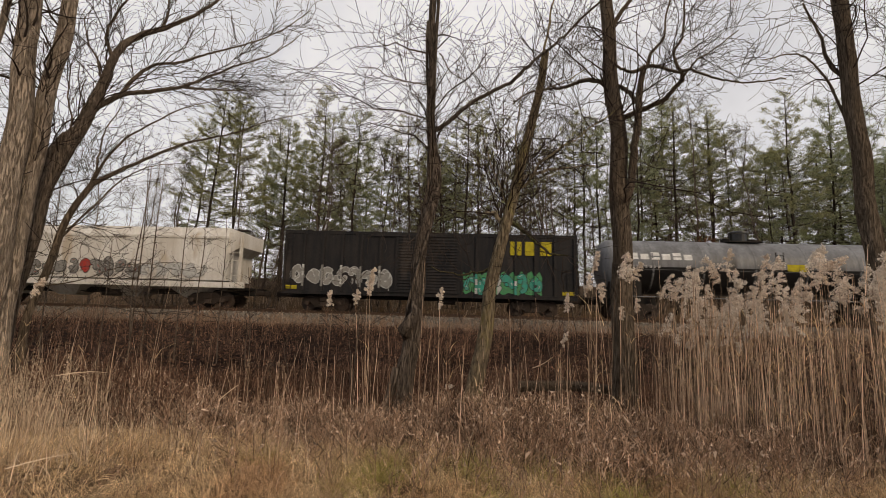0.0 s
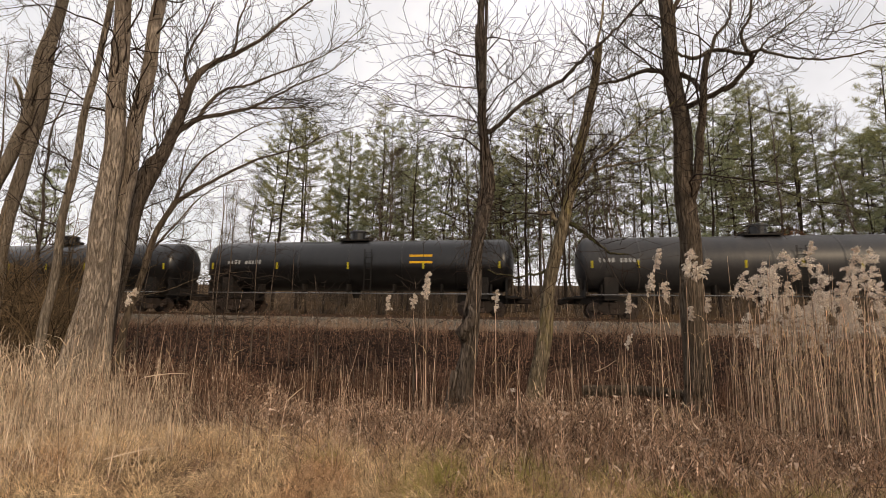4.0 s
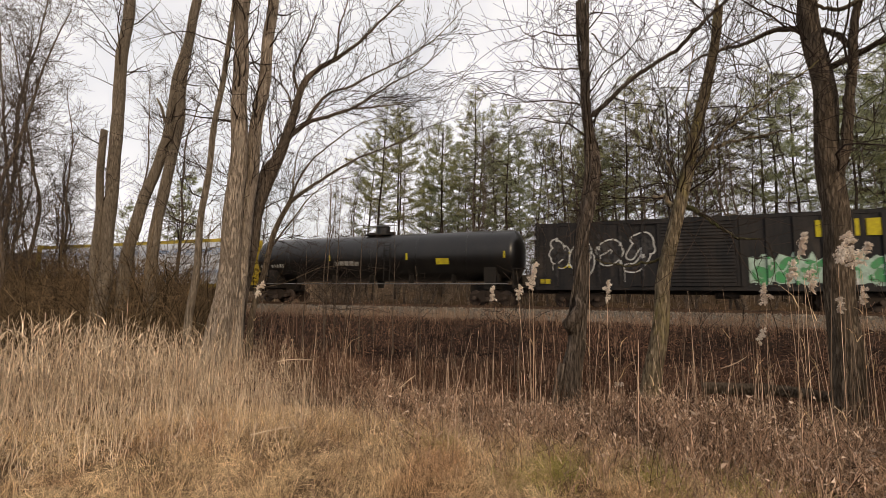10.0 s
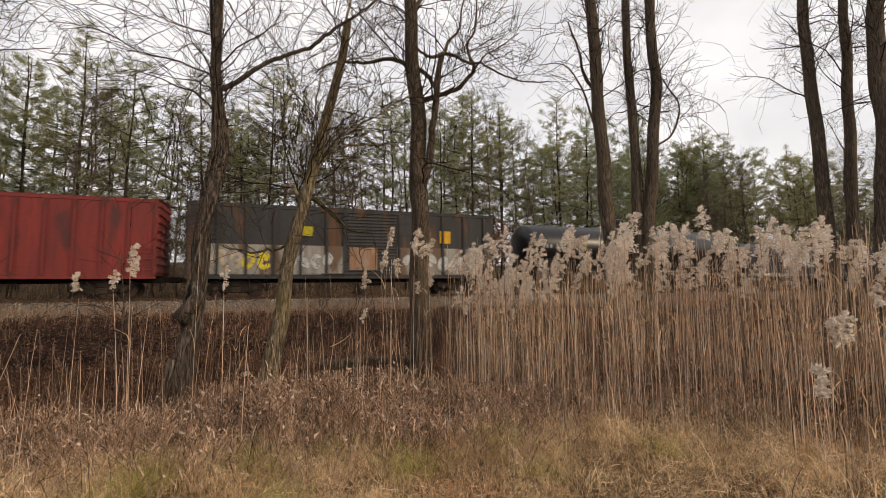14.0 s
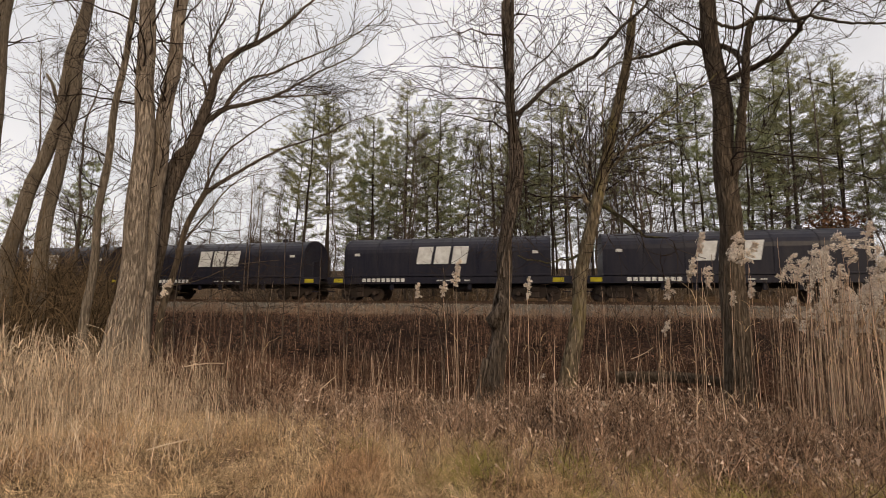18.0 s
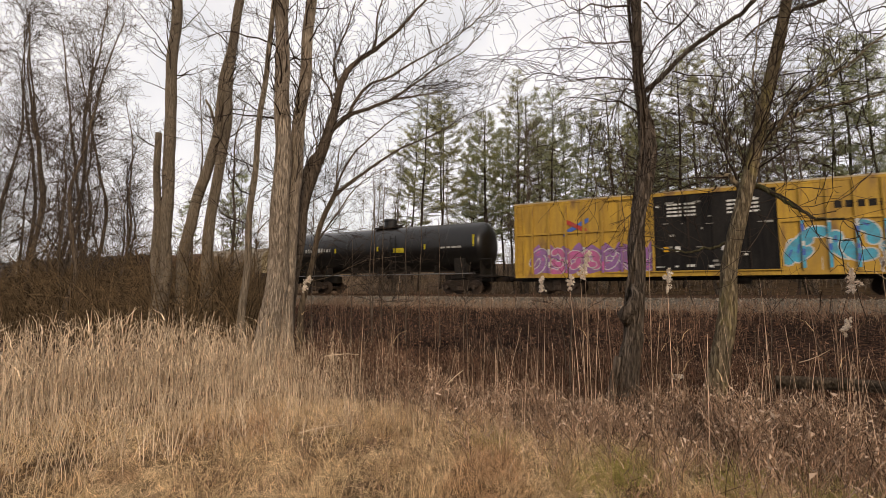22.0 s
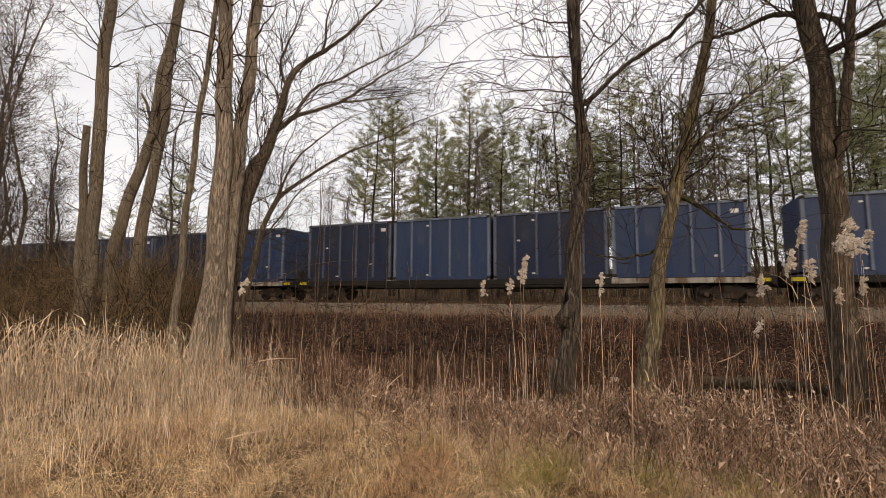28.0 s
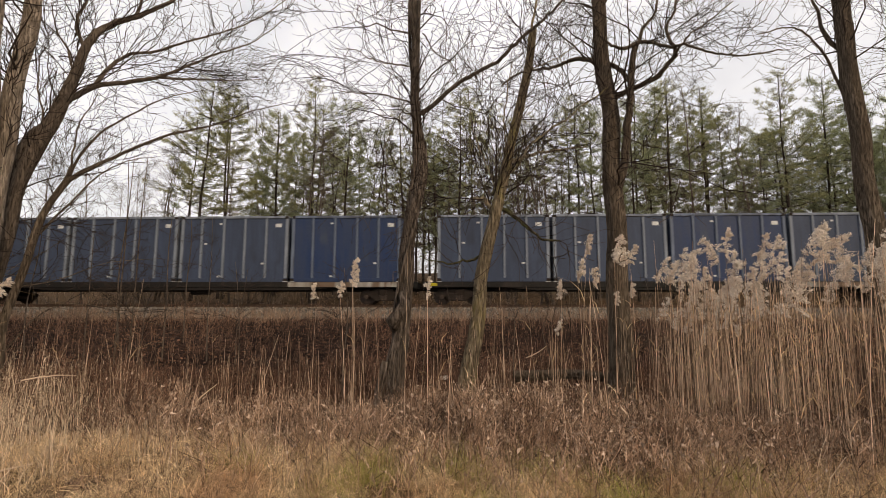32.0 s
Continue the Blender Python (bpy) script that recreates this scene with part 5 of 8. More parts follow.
def build_weeds():
    rng = np.random.default_rng(44)
    tips, stems = weed_mesh(6200, (-46, 66), (3.8, 7.0), (0.2, 0.58), rng, M_WEED, "dead_weeds", "tangle of pale brown dead weeds", per=5, thick=0.003)
    flecks = [tips]
    # farther weeds take the redder tone, darkened to stand for shade
    tips, _ = weed_mesh(9000, (-46, 66), (6.2, 14.0), (0.2, 0.6), rng, M_SHADED_WEED, "foot_weeds", "reddish weeds along the foot of the bank, shade darkened into their colour", per=5, thick=0.0036)
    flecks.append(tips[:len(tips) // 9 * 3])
    # withered leaves curled on the stems
    n = 19000
    at = stems[rng.integers(0, len(stems), n), rng.integers(1, 4, n)] + rng.normal(scale=0.03, size=(n, 3))
    v, f = blades(at[:, :2], rng.uniform(0.04, 0.16, n), rng.uniform(0.002, 0.0055, n), rng.uniform(0.3, 2.2, n), rng, at[:, 2], 3)
    stuff("withered_leaves", v, f, M_WEED_LEAF, "curled tan leaves on dead weeds", "weeds")
    n = 8200
    xy = np.stack([rng.uniform(-36, 38, n), 11 + 10.6 * rng.random(n) ** 0.85], 1)
    keep = np.sin(xy[:, 0] * 0.9 + 2) * np.cos(xy[:, 1] * 0.8) + rng.normal(scale=0.6, size=n) > -0.4
    tips, _ = weed_mesh(n, None, None, (0.25, 0.95), rng, M_BANK_WEED, "bank_weeds", "low brown brush covering the railway bank", xy[keep], 5)
    # tan growth along the shoulder of the ballast
    n = 5200
    xy = np.stack([rng.uniform(-40, 42, n), 22.6 - 3.6 * rng.random(n) ** 1.4], 1)
    tips, _ = weed_mesh(n, None, None, (0.16, 0.52), rng, M_FRINGE, "shoulder_weeds", "tan dry weeds along the ballast shoulder", xy, 4, 0.006)
    flecks.append(tips[:len(tips) // 9 * 3])
    tri = np.concatenate(flecks)
    stuff("seed_flecks", tri, np.arange(len(tri)).reshape(-1, 3), M_FLECK, "tiny tan seed heads on weeds", "weeds")
    # dead leaves on the bank and ditch
    n = 46000
    xy = np.stack([rng.uniform(-26, 28, n), rng.uniform(9.5, 22.4, n)], 1)
    c = np.stack([xy[:, 0], xy[:, 1], ground_z(xy[:, 0], xy[:, 1]) + rng.uniform(0.0, 0.1, n)], 1)
    a, b = rng.normal(size=(n, 3)) * 0.034, rng.normal(size=(n, 3)) * 0.034
    a[:, 2] *= 0.5
    b[:, 2] *= 0.5
    q = np.stack([c - a, c - b * 0.6, c + a, c + b * 0.6], 1).reshape(-1, 3)
    stuff("leaf_litter", q, np.arange(len(q)).reshape(-1, 4), M_DEADLEAF, "dead brown leaves strewn over the bank", "leaves")
    # tangled olive brush under the trees: arching canes
    n = 6200
    xy = np.stack([rng.uniform(-34, -9.5, n), rng.uniform(7.6, 19.5, n)], 1)
    bearing = np.degrees(np.arctan2(xy[:, 0], xy[:, 1]))
    xy = xy[(bearing < -48.5) & (np.hypot(xy[:, 0], xy[:, 1]) > 12.5)]
    n = len(xy)
    h = rng.uniform(1.0, 3.5, n) + (rng.random(n) < 0.3) * rng.uniform(0, 1.6, n)
    h *= np.interp(np.degrees(np.arctan2(xy[:, 0], xy[:, 1])), [-66, -58], [1.15, 1.0])
    p, r = stalks(xy, h, rng.uniform(0.006, 0.015, n), rng, 0.35, 7)
    arch = rng.uniform(0, 0.45, n)[:, None] * np.linspace(0, 1, 7)[None] ** 3 * h[:, None]
    p[:, :, 2] -= arch
    p += np.cumsum(rng.normal(scale=0.035, size=p.shape), 1)
    bb, br = sprout(p, r, n * 7, (0.3, 1.1), (20, 80), -0.06, 4, rng, 0.1, 1.0, 0.5, 0.7, 0.3)
    v1, f1 = tubes(p, r, 3)
    v2, f2 = tubes(bb, np.clip(br, 0.0045, 0.008), 3)
    stuff("brush", np.concatenate([v1, v2]), np.concatenate([f1, f2 + len(v1)]), M_BRUSH, "tangled olive brown brush under bare trees", "brush")
    # fallen boughs across the brush
    for j, (x, y, z, a, ln) in enumerate(((-14.2, 7.6, 0.5, 8, 3.0), (-15.5, 8.6, 0.8, -14, 3.6), (-12.6, 8.2, 0.35, 20, 2.4), (-17.0, 9.4, 1.0, 10, 4.0))):
        line = spline([(0, 0, 0), (ln * 0.4, 0.1, 0.12), (ln * 0.75, 0.05, 0.3), (ln, 0.2, 0.35)], 6) + np.cumsum(rng.normal(scale=0.02, size=(19, 3)), 0)
        v, f = bark_tube(line, np.linspace(0.035, 0.01, len(line)), 8, 0.06, j)
        ob = part("fallen_bough", raw_mesh("fallen_bough", v, f, True), M_BARK)
        ob.location = (x, y, float(ground_z(x, y)) + z * 0.3)
        ob.rotation_euler = (0, 0, radians(a))
        tagged(ob, "grey fallen bough lying in brush", "branch")
    # brush and undergrowth beyond the track
    n = 3600
    xy = np.stack([rng.uniform(-75, 85, n), 30.8 + 29 * rng.random(n) ** 1.3], 1)
    p, r = stalks(xy, rng.uniform(0.4, 1.5, n) + 0.05 * (xy[:, 1] - 30), np.full(n, 0.014), rng, 0.2, 4)
    bb, br = sprout(p, r, n * 6, (0.3, 0.9), (20, 60), 0.0, 2, rng, 0.2, 1.0, 0.5, 0.7, 0.2)
    v1, f1 = tubes(p, r, 3)
    v2, f2 = tubes(bb, np.clip(br, 0.009, 0.016), 3)
    stuff("undergrowth", np.concatenate([v1, v2]), np.concatenate([f1, f2 + len(v1)]), M_UNDER, "brown winter undergrowth beyond the railway", "brush")
    # stones on the slope of the ballast
    n = 16000
    x, y = rng.uniform(-42, 42, n), TRACK_Y - rng.uniform(0.9, 4.3, n)
    z = RAIL_Z - 0.2 - np.clip((TRACK_Y - 1.75 - y) / 2.45, 0, 1) * 0.55
    c = np.stack([x, y, z], 1)
    d = rng.normal(size=(n, 4, 3)) * 0.036
    d[:, 3, 2] = np.abs(d[:, 3, 2]) + 0.03
    vv = (c[:, None] + d).reshape(-1, 3)
    i = np.arange(n)[:, None, None] * 4 + np.array([[0, 1, 3], [1, 2, 3], [2, 0, 3]])
    stuff("ballast_stones", vv, i.reshape(-1, 3), M_STONE, "loose grey crushed stones beside the rails", "stones")


def build_saplings():
    """Thin young stems on the bank and in the ditch."""
    rng = np.random.default_rng(71)
    for x, y, h, r in ((-2.08, 8.95, 2.9, 0.018), (-5.8, 12.6, 3.1, 0.017), (-6.4, 13.7, 2.8, 0.015), (-2.9, 12.2, 2.4, 0.014), (1.35, 11.3, 2.6, 0.014), (2.2, 11.3, 2.4, 0.013), (5.2, 12.9, 2.7, 0.014),
                       (-9.4, 11.8, 3.4, 0.018), (-11.6, 12.5, 4.2, 0.022), (6.6, 10.8, 3.2, 0.016), (-4.2, 11.4, 2.0, 0.011), (-7.6, 11.2, 2.3, 0.012), (3.9, 10.6, 1.9, 0.011),
                       (-8.9, 12.2, 5.5, 0.025), (-8.2, 13.1, 5.0, 0.022), (-9.8, 14.0, 6.0, 0.026), (-7.2, 13.6, 4.4, 0.02), (-10.6, 14.6, 6.2, 0.028), (-9.0, 15.4, 5.2, 0.024)):
        base = (x, y, float(ground_z(x, y)) - 0.05)
        tree = new("sapling")
        tree.location = base
        tagged(tree, "thin bare sapling with a few fine shoots", "sapling", group="saplings on the bank")
        line = spline([(0, 0, 0), (rng.normal() * 0.05, 0, h * 0.35), (rng.normal() * 0.1, 0.05, h * 0.7), (rng.normal() * 0.2, 0, h)], 6)
        rads = np.linspace(r, r * 0.3, len(line))
        v, f = tubes(line[None], rads[None], 7)
        part("stem", raw_mesh("stem", v, f, True), M_BARK, tree)
        b, br = sprout(line[None], rads[None], 14, (0.5, 1.6), (30, 75), -0.02, 7, rng, 0.25, 1.0, 0.4, 0.55, 0.2)
        for j in range(len(b)):
            v, f = tubes(b[j:j + 1], np.maximum(br[j:j + 1], 0.0045), 5)
            part("shoot", raw_mesh("shoot", v, f, True), M_TWIG, tree)
        t2, tr = sprout(b, br, 70, (0.15, 0.6), (25, 65), 0.02, 4, rng, 0.15, 1.0, 0.5, 0.7, 0.2)
        v, f = tubes(t2, np.clip(tr, 0.003, 0.0045), 3)
        tagged(part("twigs", raw_mesh("twigs", v, f), M_TWIG, tree), kind="stuff")


def build_brown_tree():
    """A small tree beyond the track that keeps its dead leaves."""
    rng = np.random.default_rng(90)
    for x, y, h in ((17.3, 34.0, 6.6),):
        z = float(ground_z(x, y)) - 0.1
        tree = bare_tree("small tree holding on to rusty brown leaves", [([(x, y, z), (x + 0.1, y, z + h * 0.4), (x - 0.1, y, z + h * 0.75), (x, y, z + h)], 0.09, 0.02)], [], M_BARK, 91, 14,
                         (90, 300), (0.8, 1.8), 0.3, fine=0.01, name="brown_leaved_tree", joined=True)
        n = 2600
        d = rng.normal(size=(n, 3))
        d *= (rng.random(n) ** 0.4 / np.linalg.norm(d, axis=1))[:, None]
        c = d * np.array([1.9, 1.7, h * 0.3]) + np.array([0, 0, h * 0.68])
        a, b = rng.normal(size=(n, 3)) * 0.06, rng.normal(size=(n, 3)) * 0.04
        q = np.stack([c - a, c - b, c + a, c + b], 1).reshape(-1, 3)
        tagged(part("leaves", raw_mesh("leaves", q, np.arange(len(q)).reshape(-1, 4)), M_RUSTLEAF, tree, "curled rusty brown leaves"), kind="stuff")


def build_litter():
    scrap = Shape().add([(-0.12, 0, 0), (0.02, -0.07, 0.02), (0.14, 0, 0.05), (0.03, 0.08, 0.03), (-0.1, 0.0, 0.12), (0.1, 0.01, 0.13)],
                        [(0, 1, 4), (1, 5, 4), (1, 2, 5), (2, 3, 5), (3, 4, 5), (3, 0, 4)])
    ob = part("paper_scrap", scrap, M_PLUME)
    ob.location = (-0.34, 12.88, float(ground_z(-0.34, 12.88)) + 0.02)
    tagged(ob, "crumpled pale scrap lying on the bank", "litter")


build_grass()
build_reeds()
build_weeds()
build_saplings()
build_brown_tree()
build_litter()


# ---------------------------------------------------------------- train
def paint(name, base, dirt=(0.09, 0.07, 0.055), rough=0.55, amount=0.56, worn=None, gloss=0.2):
    return surface(name, base, tuple(0.38 * c + 0.62 * d for c, d in zip(base, dirt)), 1.6, rough, 0.0, 30, 0.08,
                   (1, 1, 0.3), worn or dirt, amount, 1.1, contrast=(0.36, 0.68), gloss=gloss,
                   streak=tuple(0.7 * d + 0.1 * c for c, d in zip(base, dirt)), streak_by=0.55)


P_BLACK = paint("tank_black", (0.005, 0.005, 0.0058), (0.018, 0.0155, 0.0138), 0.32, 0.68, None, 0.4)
P_SOOT = paint("tank_soot", (0.0055, 0.0055, 0.0064), (0.017, 0.0155, 0.0145), 0.3, 0.7, None, 0.45)
P_DUST = paint("tank_dust", (0.028, 0.0275, 0.029), (0.055, 0.0485, 0.044), 0.42, 0.66, None, 0.34)
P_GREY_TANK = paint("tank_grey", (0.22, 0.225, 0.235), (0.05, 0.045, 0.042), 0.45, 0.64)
P_WHITE = paint("hopper_white", (0.78, 0.76, 0.72), (0.45, 0.38, 0.3), 0.6, 0.6)
P_CHARCOAL = paint("boxcar_charcoal", (0.014, 0.0152, 0.018), (0.05, 0.042, 0.037), 0.6, 0.62, None, 0.1)
P_RED = paint("boxcar_red", (0.275, 0.045, 0.04), (0.09, 0.032, 0.03), 0.55, 0.57)
P_RED2 = paint("boxcar_oxide", (0.2, 0.045, 0.034), (0.06, 0.028, 0.024), 0.6, 0.6)
P_YELLOW = paint("boxcar_yellow", (0.56, 0.34, 0.05), (0.19, 0.11, 0.045), 0.55, 0.6)
P_DOOR = paint("door_black", (0.007, 0.007, 0.008), (0.04, 0.036, 0.033), 0.6, 0.7, None, 0.06)
P_SLATE = paint("boxcar_slate", (0.062, 0.064, 0.066), (0.04, 0.034, 0.03), 0.65, 0.58, (0.12, 0.065, 0.04), 0.1)
P_PALE = paint("boxcar_pale", (0.4, 0.385, 0.345), (0.13, 0.085, 0.058), 0.65, 0.5)
P_RUST = paint("hopper_rust", (0.105, 0.05, 0.036), (0.06, 0.04, 0.034), 0.8, 0.55)
P_RUST2 = paint("bare_rust", (0.26, 0.11, 0.05), (0.36, 0.3, 0.24), 0.8, 0.55)
P_GON = paint("gondola_black", (0.04, 0.036, 0.034), (0.09, 0.06, 0.045), 0.7, 0.6)
P_NAVY = paint("coil_navy", (0.008, 0.008, 0.019), (0.04, 0.036, 0.04), 0.4, 0.68)
P_BROWN = paint("hood_brown", (0.17, 0.08, 0.05), (0.08, 0.05, 0.04), 0.7, 0.6)
P_TAN = paint("hood_tan", (0.33, 0.28, 0.22), (0.16, 0.115, 0.085), 0.7, 0.6)
P_CREAM = paint("cream_band", (0.55, 0.46, 0.28), (0.3, 0.22, 0.14), 0.7, 0.55)
P_BEAM = paint("centerbeam_yellow", (0.5, 0.36, 0.03), (0.2, 0.15, 0.07), 0.6, 0.62)
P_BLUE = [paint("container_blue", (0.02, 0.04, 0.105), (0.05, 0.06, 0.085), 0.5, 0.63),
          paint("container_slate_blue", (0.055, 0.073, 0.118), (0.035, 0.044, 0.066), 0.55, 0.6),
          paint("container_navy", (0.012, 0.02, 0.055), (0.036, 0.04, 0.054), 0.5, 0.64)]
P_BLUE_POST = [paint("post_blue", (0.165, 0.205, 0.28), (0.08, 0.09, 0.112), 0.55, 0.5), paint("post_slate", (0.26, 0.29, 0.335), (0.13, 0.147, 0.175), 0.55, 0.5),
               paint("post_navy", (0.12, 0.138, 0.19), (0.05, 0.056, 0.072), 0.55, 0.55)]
P_STEEL = paint("bogie_steel", (0.02, 0.015, 0.012), (0.045, 0.03, 0.022), 0.75, 0.6)
P_WHEEL = paint("wheel_steel", (0.04, 0.03, 0.025), (0.09, 0.06, 0.045), 0.6, 0.62)
P_FRAME = paint("underframe_black", (0.011, 0.01, 0.009), (0.03, 0.023, 0.019), 0.7, 0.62)
P_MARK = surface("white_marking", (0.72, 0.72, 0.7), (0.5, 0.49, 0.47), 5, 0.6, bump=0)
P_YMARK = surface("yellow_marking", (0.52, 0.43, 0.035), (0.3, 0.25, 0.035), 5, 0.5, bump=0)
P_STENCIL = surface("grey_stencil", (0.42, 0.42, 0.41), (0.16, 0.155, 0.15), 9, 0.6, bump=0)
P_OMARK = surface("orange_marking", (0.75, 0.42, 0.03), (0.5, 0.25, 0.04), 5, 0.5, bump=0)
P_WRAP = surface("lumber_wrap", (0.7, 0.74, 0.81), (0.5, 0.55, 0.64), 2.2, 0.45, fine=14, bump=0.5, stretch=(1, 1, 2.5), contrast=(0.3, 0.8))
P_WRAP_BLUE = surface("wrap_blue_print", (0.16, 0.29, 0.52), (0.4, 0.48, 0.6), 5, 0.5, bump=0)
GRAFFITI = {n: surface("spray_" + n, c, tuple(0.6 * k + 0.05 for k in c), 5, 0.6, bump=0, contrast=(0.4, 0.6), streak=(0.12, 0.1, 0.085), streak_by=0.25) for n, c in {
    "white": (0.6, 0.6, 0.58), "grey": (0.3, 0.29, 0.27), "teal": (0.03, 0.33, 0.25), "cyan": (0.06, 0.38, 0.55), "blue": (0.05, 0.14, 0.5),
    "purple": (0.3, 0.14, 0.36), "pink": (0.55, 0.13, 0.33), "yellow": (0.82, 0.66, 0.04), "black": (0.015, 0.015, 0.018),
    "green": (0.06, 0.3, 0.12), "mint": (0.4, 0.55, 0.47), "orange": (0.6, 0.2, 0.03), "red": (0.45, 0.05, 0.04), "cream": (0.55, 0.45, 0.36)}.items()}

BOGIE_PARTS = {}


def bogie_meshes():
    """Bolster, side frame, spring nest, wheel set and coupler, shared by every car."""
    BOGIE_PARTS["bogie"] = Shape().box(-0.2, 0.2, -1.2, 1.2, 0.5, 0.82, 0.03).mesh("bogie")
    out = [(-1.18, 0.42), (-1.18, 0.62), (-0.72, 0.66), (-0.45, 0.86), (0.45, 0.86), (0.72, 0.66), (1.18, 0.62), (1.18, 0.42),
           (0.98, 0.4), (0.72, 0.46), (0.42, 0.2), (-0.42, 0.2), (-0.72, 0.46), (-0.98, 0.4)]
    BOGIE_PARTS["side_frame"] = Shape().prism(out, -0.07, 0.07).mesh("side_frame")
    s = Shape()
    for x in (-0.14, 0.0, 0.14):
        s.tube([(x, 0, 0.24), (x, 0, 0.54)], 0.075, 8)
    BOGIE_PARTS["spring"] = s.mesh("spring")
    s = Shape()
    for y, o in ((-0.72, -1), (0.72, 1)):
        s.tube([(0, y - 0.065 * o, 0.42), (0, y - 0.04 * o, 0.42), (0, y - 0.03 * o, 0.42), (0, y + 0.055 * o, 0.42), (0, y + 0.065 * o, 0.42)],
               [0.44, 0.45, 0.42, 0.415, 0.36], 24)
        s.tube([(0, y, 0.42), (0, y + 0.46 * o, 0.42)], [0.12, 0.11], 12)
    s.tube([(0, -0.9, 0.42), (0, 0.9, 0.42)], 0.085, 10)
    BOGIE_PARTS["wheel_set"] = s.mesh("wheel_set", False)
    s = Shape().box(-0.32, 0.32, -0.12, 0.12, -0.13, 0.13, 0.04).box(0.3, 0.55, -0.16, 0.1, -0.16, 0.16, 0.05)
    BOGIE_PARTS["coupler"] = s.mesh("coupler")


bogie_meshes()


def under(car, half, inset=2.2, sill=True):
    """Bogies, couplers, brake gear and centre sill under a car of that half length."""
    for sx in (-1, 1):
        e = part("bogie", BOGIE_PARTS["bogie"], P_STEEL, car)
        e.location = (sx * (half - inset), 0, 0)
        for y in (-1.03, 1.03):
            part("side_frame", BOGIE_PARTS["side_frame"], P_STEEL, e).location.y = y
            part("spring", BOGIE_PARTS["spring"], P_WHEEL, e).location.y = y * 1.06
        for wx in (-0.89, 0.89):
            part("wheel_set", BOGIE_PARTS["wheel_set"], P_WHEEL, e).location.x = wx
        c = part("coupler", BOGIE_PARTS["coupler"], P_STEEL, car)
        c.location = (sx * (half + 0.3), 0, 0.88)
        c.rotation_euler.z = 0 if sx > 0 else math.pi
    if sill:
        part("centre_sill", Shape().box(-half, half, -0.22, 0.22, 0.72, 1.02, 0.02), P_FRAME, car)
        part("brake_reservoir", Shape().tube([(0.5, -0.75, 0.72), (1.5, -0.75, 0.72)], 0.2, 12), P_FRAME, car)
        part("brake_pipe", Shape().tube([(-half + 1, -0.5, 0.78), (half - 1, -0.5, 0.78)], 0.03, 6), P_FRAME, car)


def ladder(car, x, y, z0, z1, m, n=None, out=-1):
    s = Shape()
    for dx in (-0.2, 0.2):
        s.box(x + dx - 0.02, x + dx + 0.02, y + out * 0.07 - 0.015, y + out * 0.07 + 0.015, z0, z1)
    part("ladder_rail", s, m, car)
    n = n or int((z1 - z0) / 0.38)
    for i in range(n):
        z = z0 + (i + 0.5) * (z1 - z0) / n
        part("rung", Shape().tube([(x - 0.2, y + out * 0.075, z), (x + 0.2, y + out * 0.075, z)], 0.014, 5), m, car)


def bars(car, x, z, count, w, h, y, m=None, gap=0.45, name="marking"):
    """Writing as plain bars."""
    s = Shape()
    for i in range(count):
        s.box(x + i * w * (1 + gap), x + i * w * (1 + gap) + w, y - 0.004, y + 0.002, z, z + h)
    return part(name, s, m or P_MARK, car)


def ribbon(pts, th):
    """The outline of a fat stroke with round ends along a bent line in x and z."""
    p = spline([(a, 0, c) for a, c in pts], 5)[:, ::2]
    d = np.gradient(p, axis=0)
    d /= np.linalg.norm(d, axis=1, keepdims=True) + 1e-9
    nrm = np.stack([-d[:, 1], d[:, 0]], 1)
    a0, a1 = math.atan2(d[0, 1], d[0, 0]), math.atan2(d[-1, 1], d[-1, 0])
    cap1 = [p[-1] + th * np.array([math.cos(a1 + b), math.sin(a1 + b)]) for b in (0.9, 0.3, -0.3, -0.9)]
    cap0 = [p[0] + th * np.array([math.cos(a0 + math.pi + b), math.sin(a0 + math.pi + b)]) for b in (0.9, 0.3, -0.3, -0.9)]
    out = list(p + nrm * th) + cap1 + list((p - nrm * th)[::-1]) + cap0
    return [(float(a), float(c)) for a, c in out]


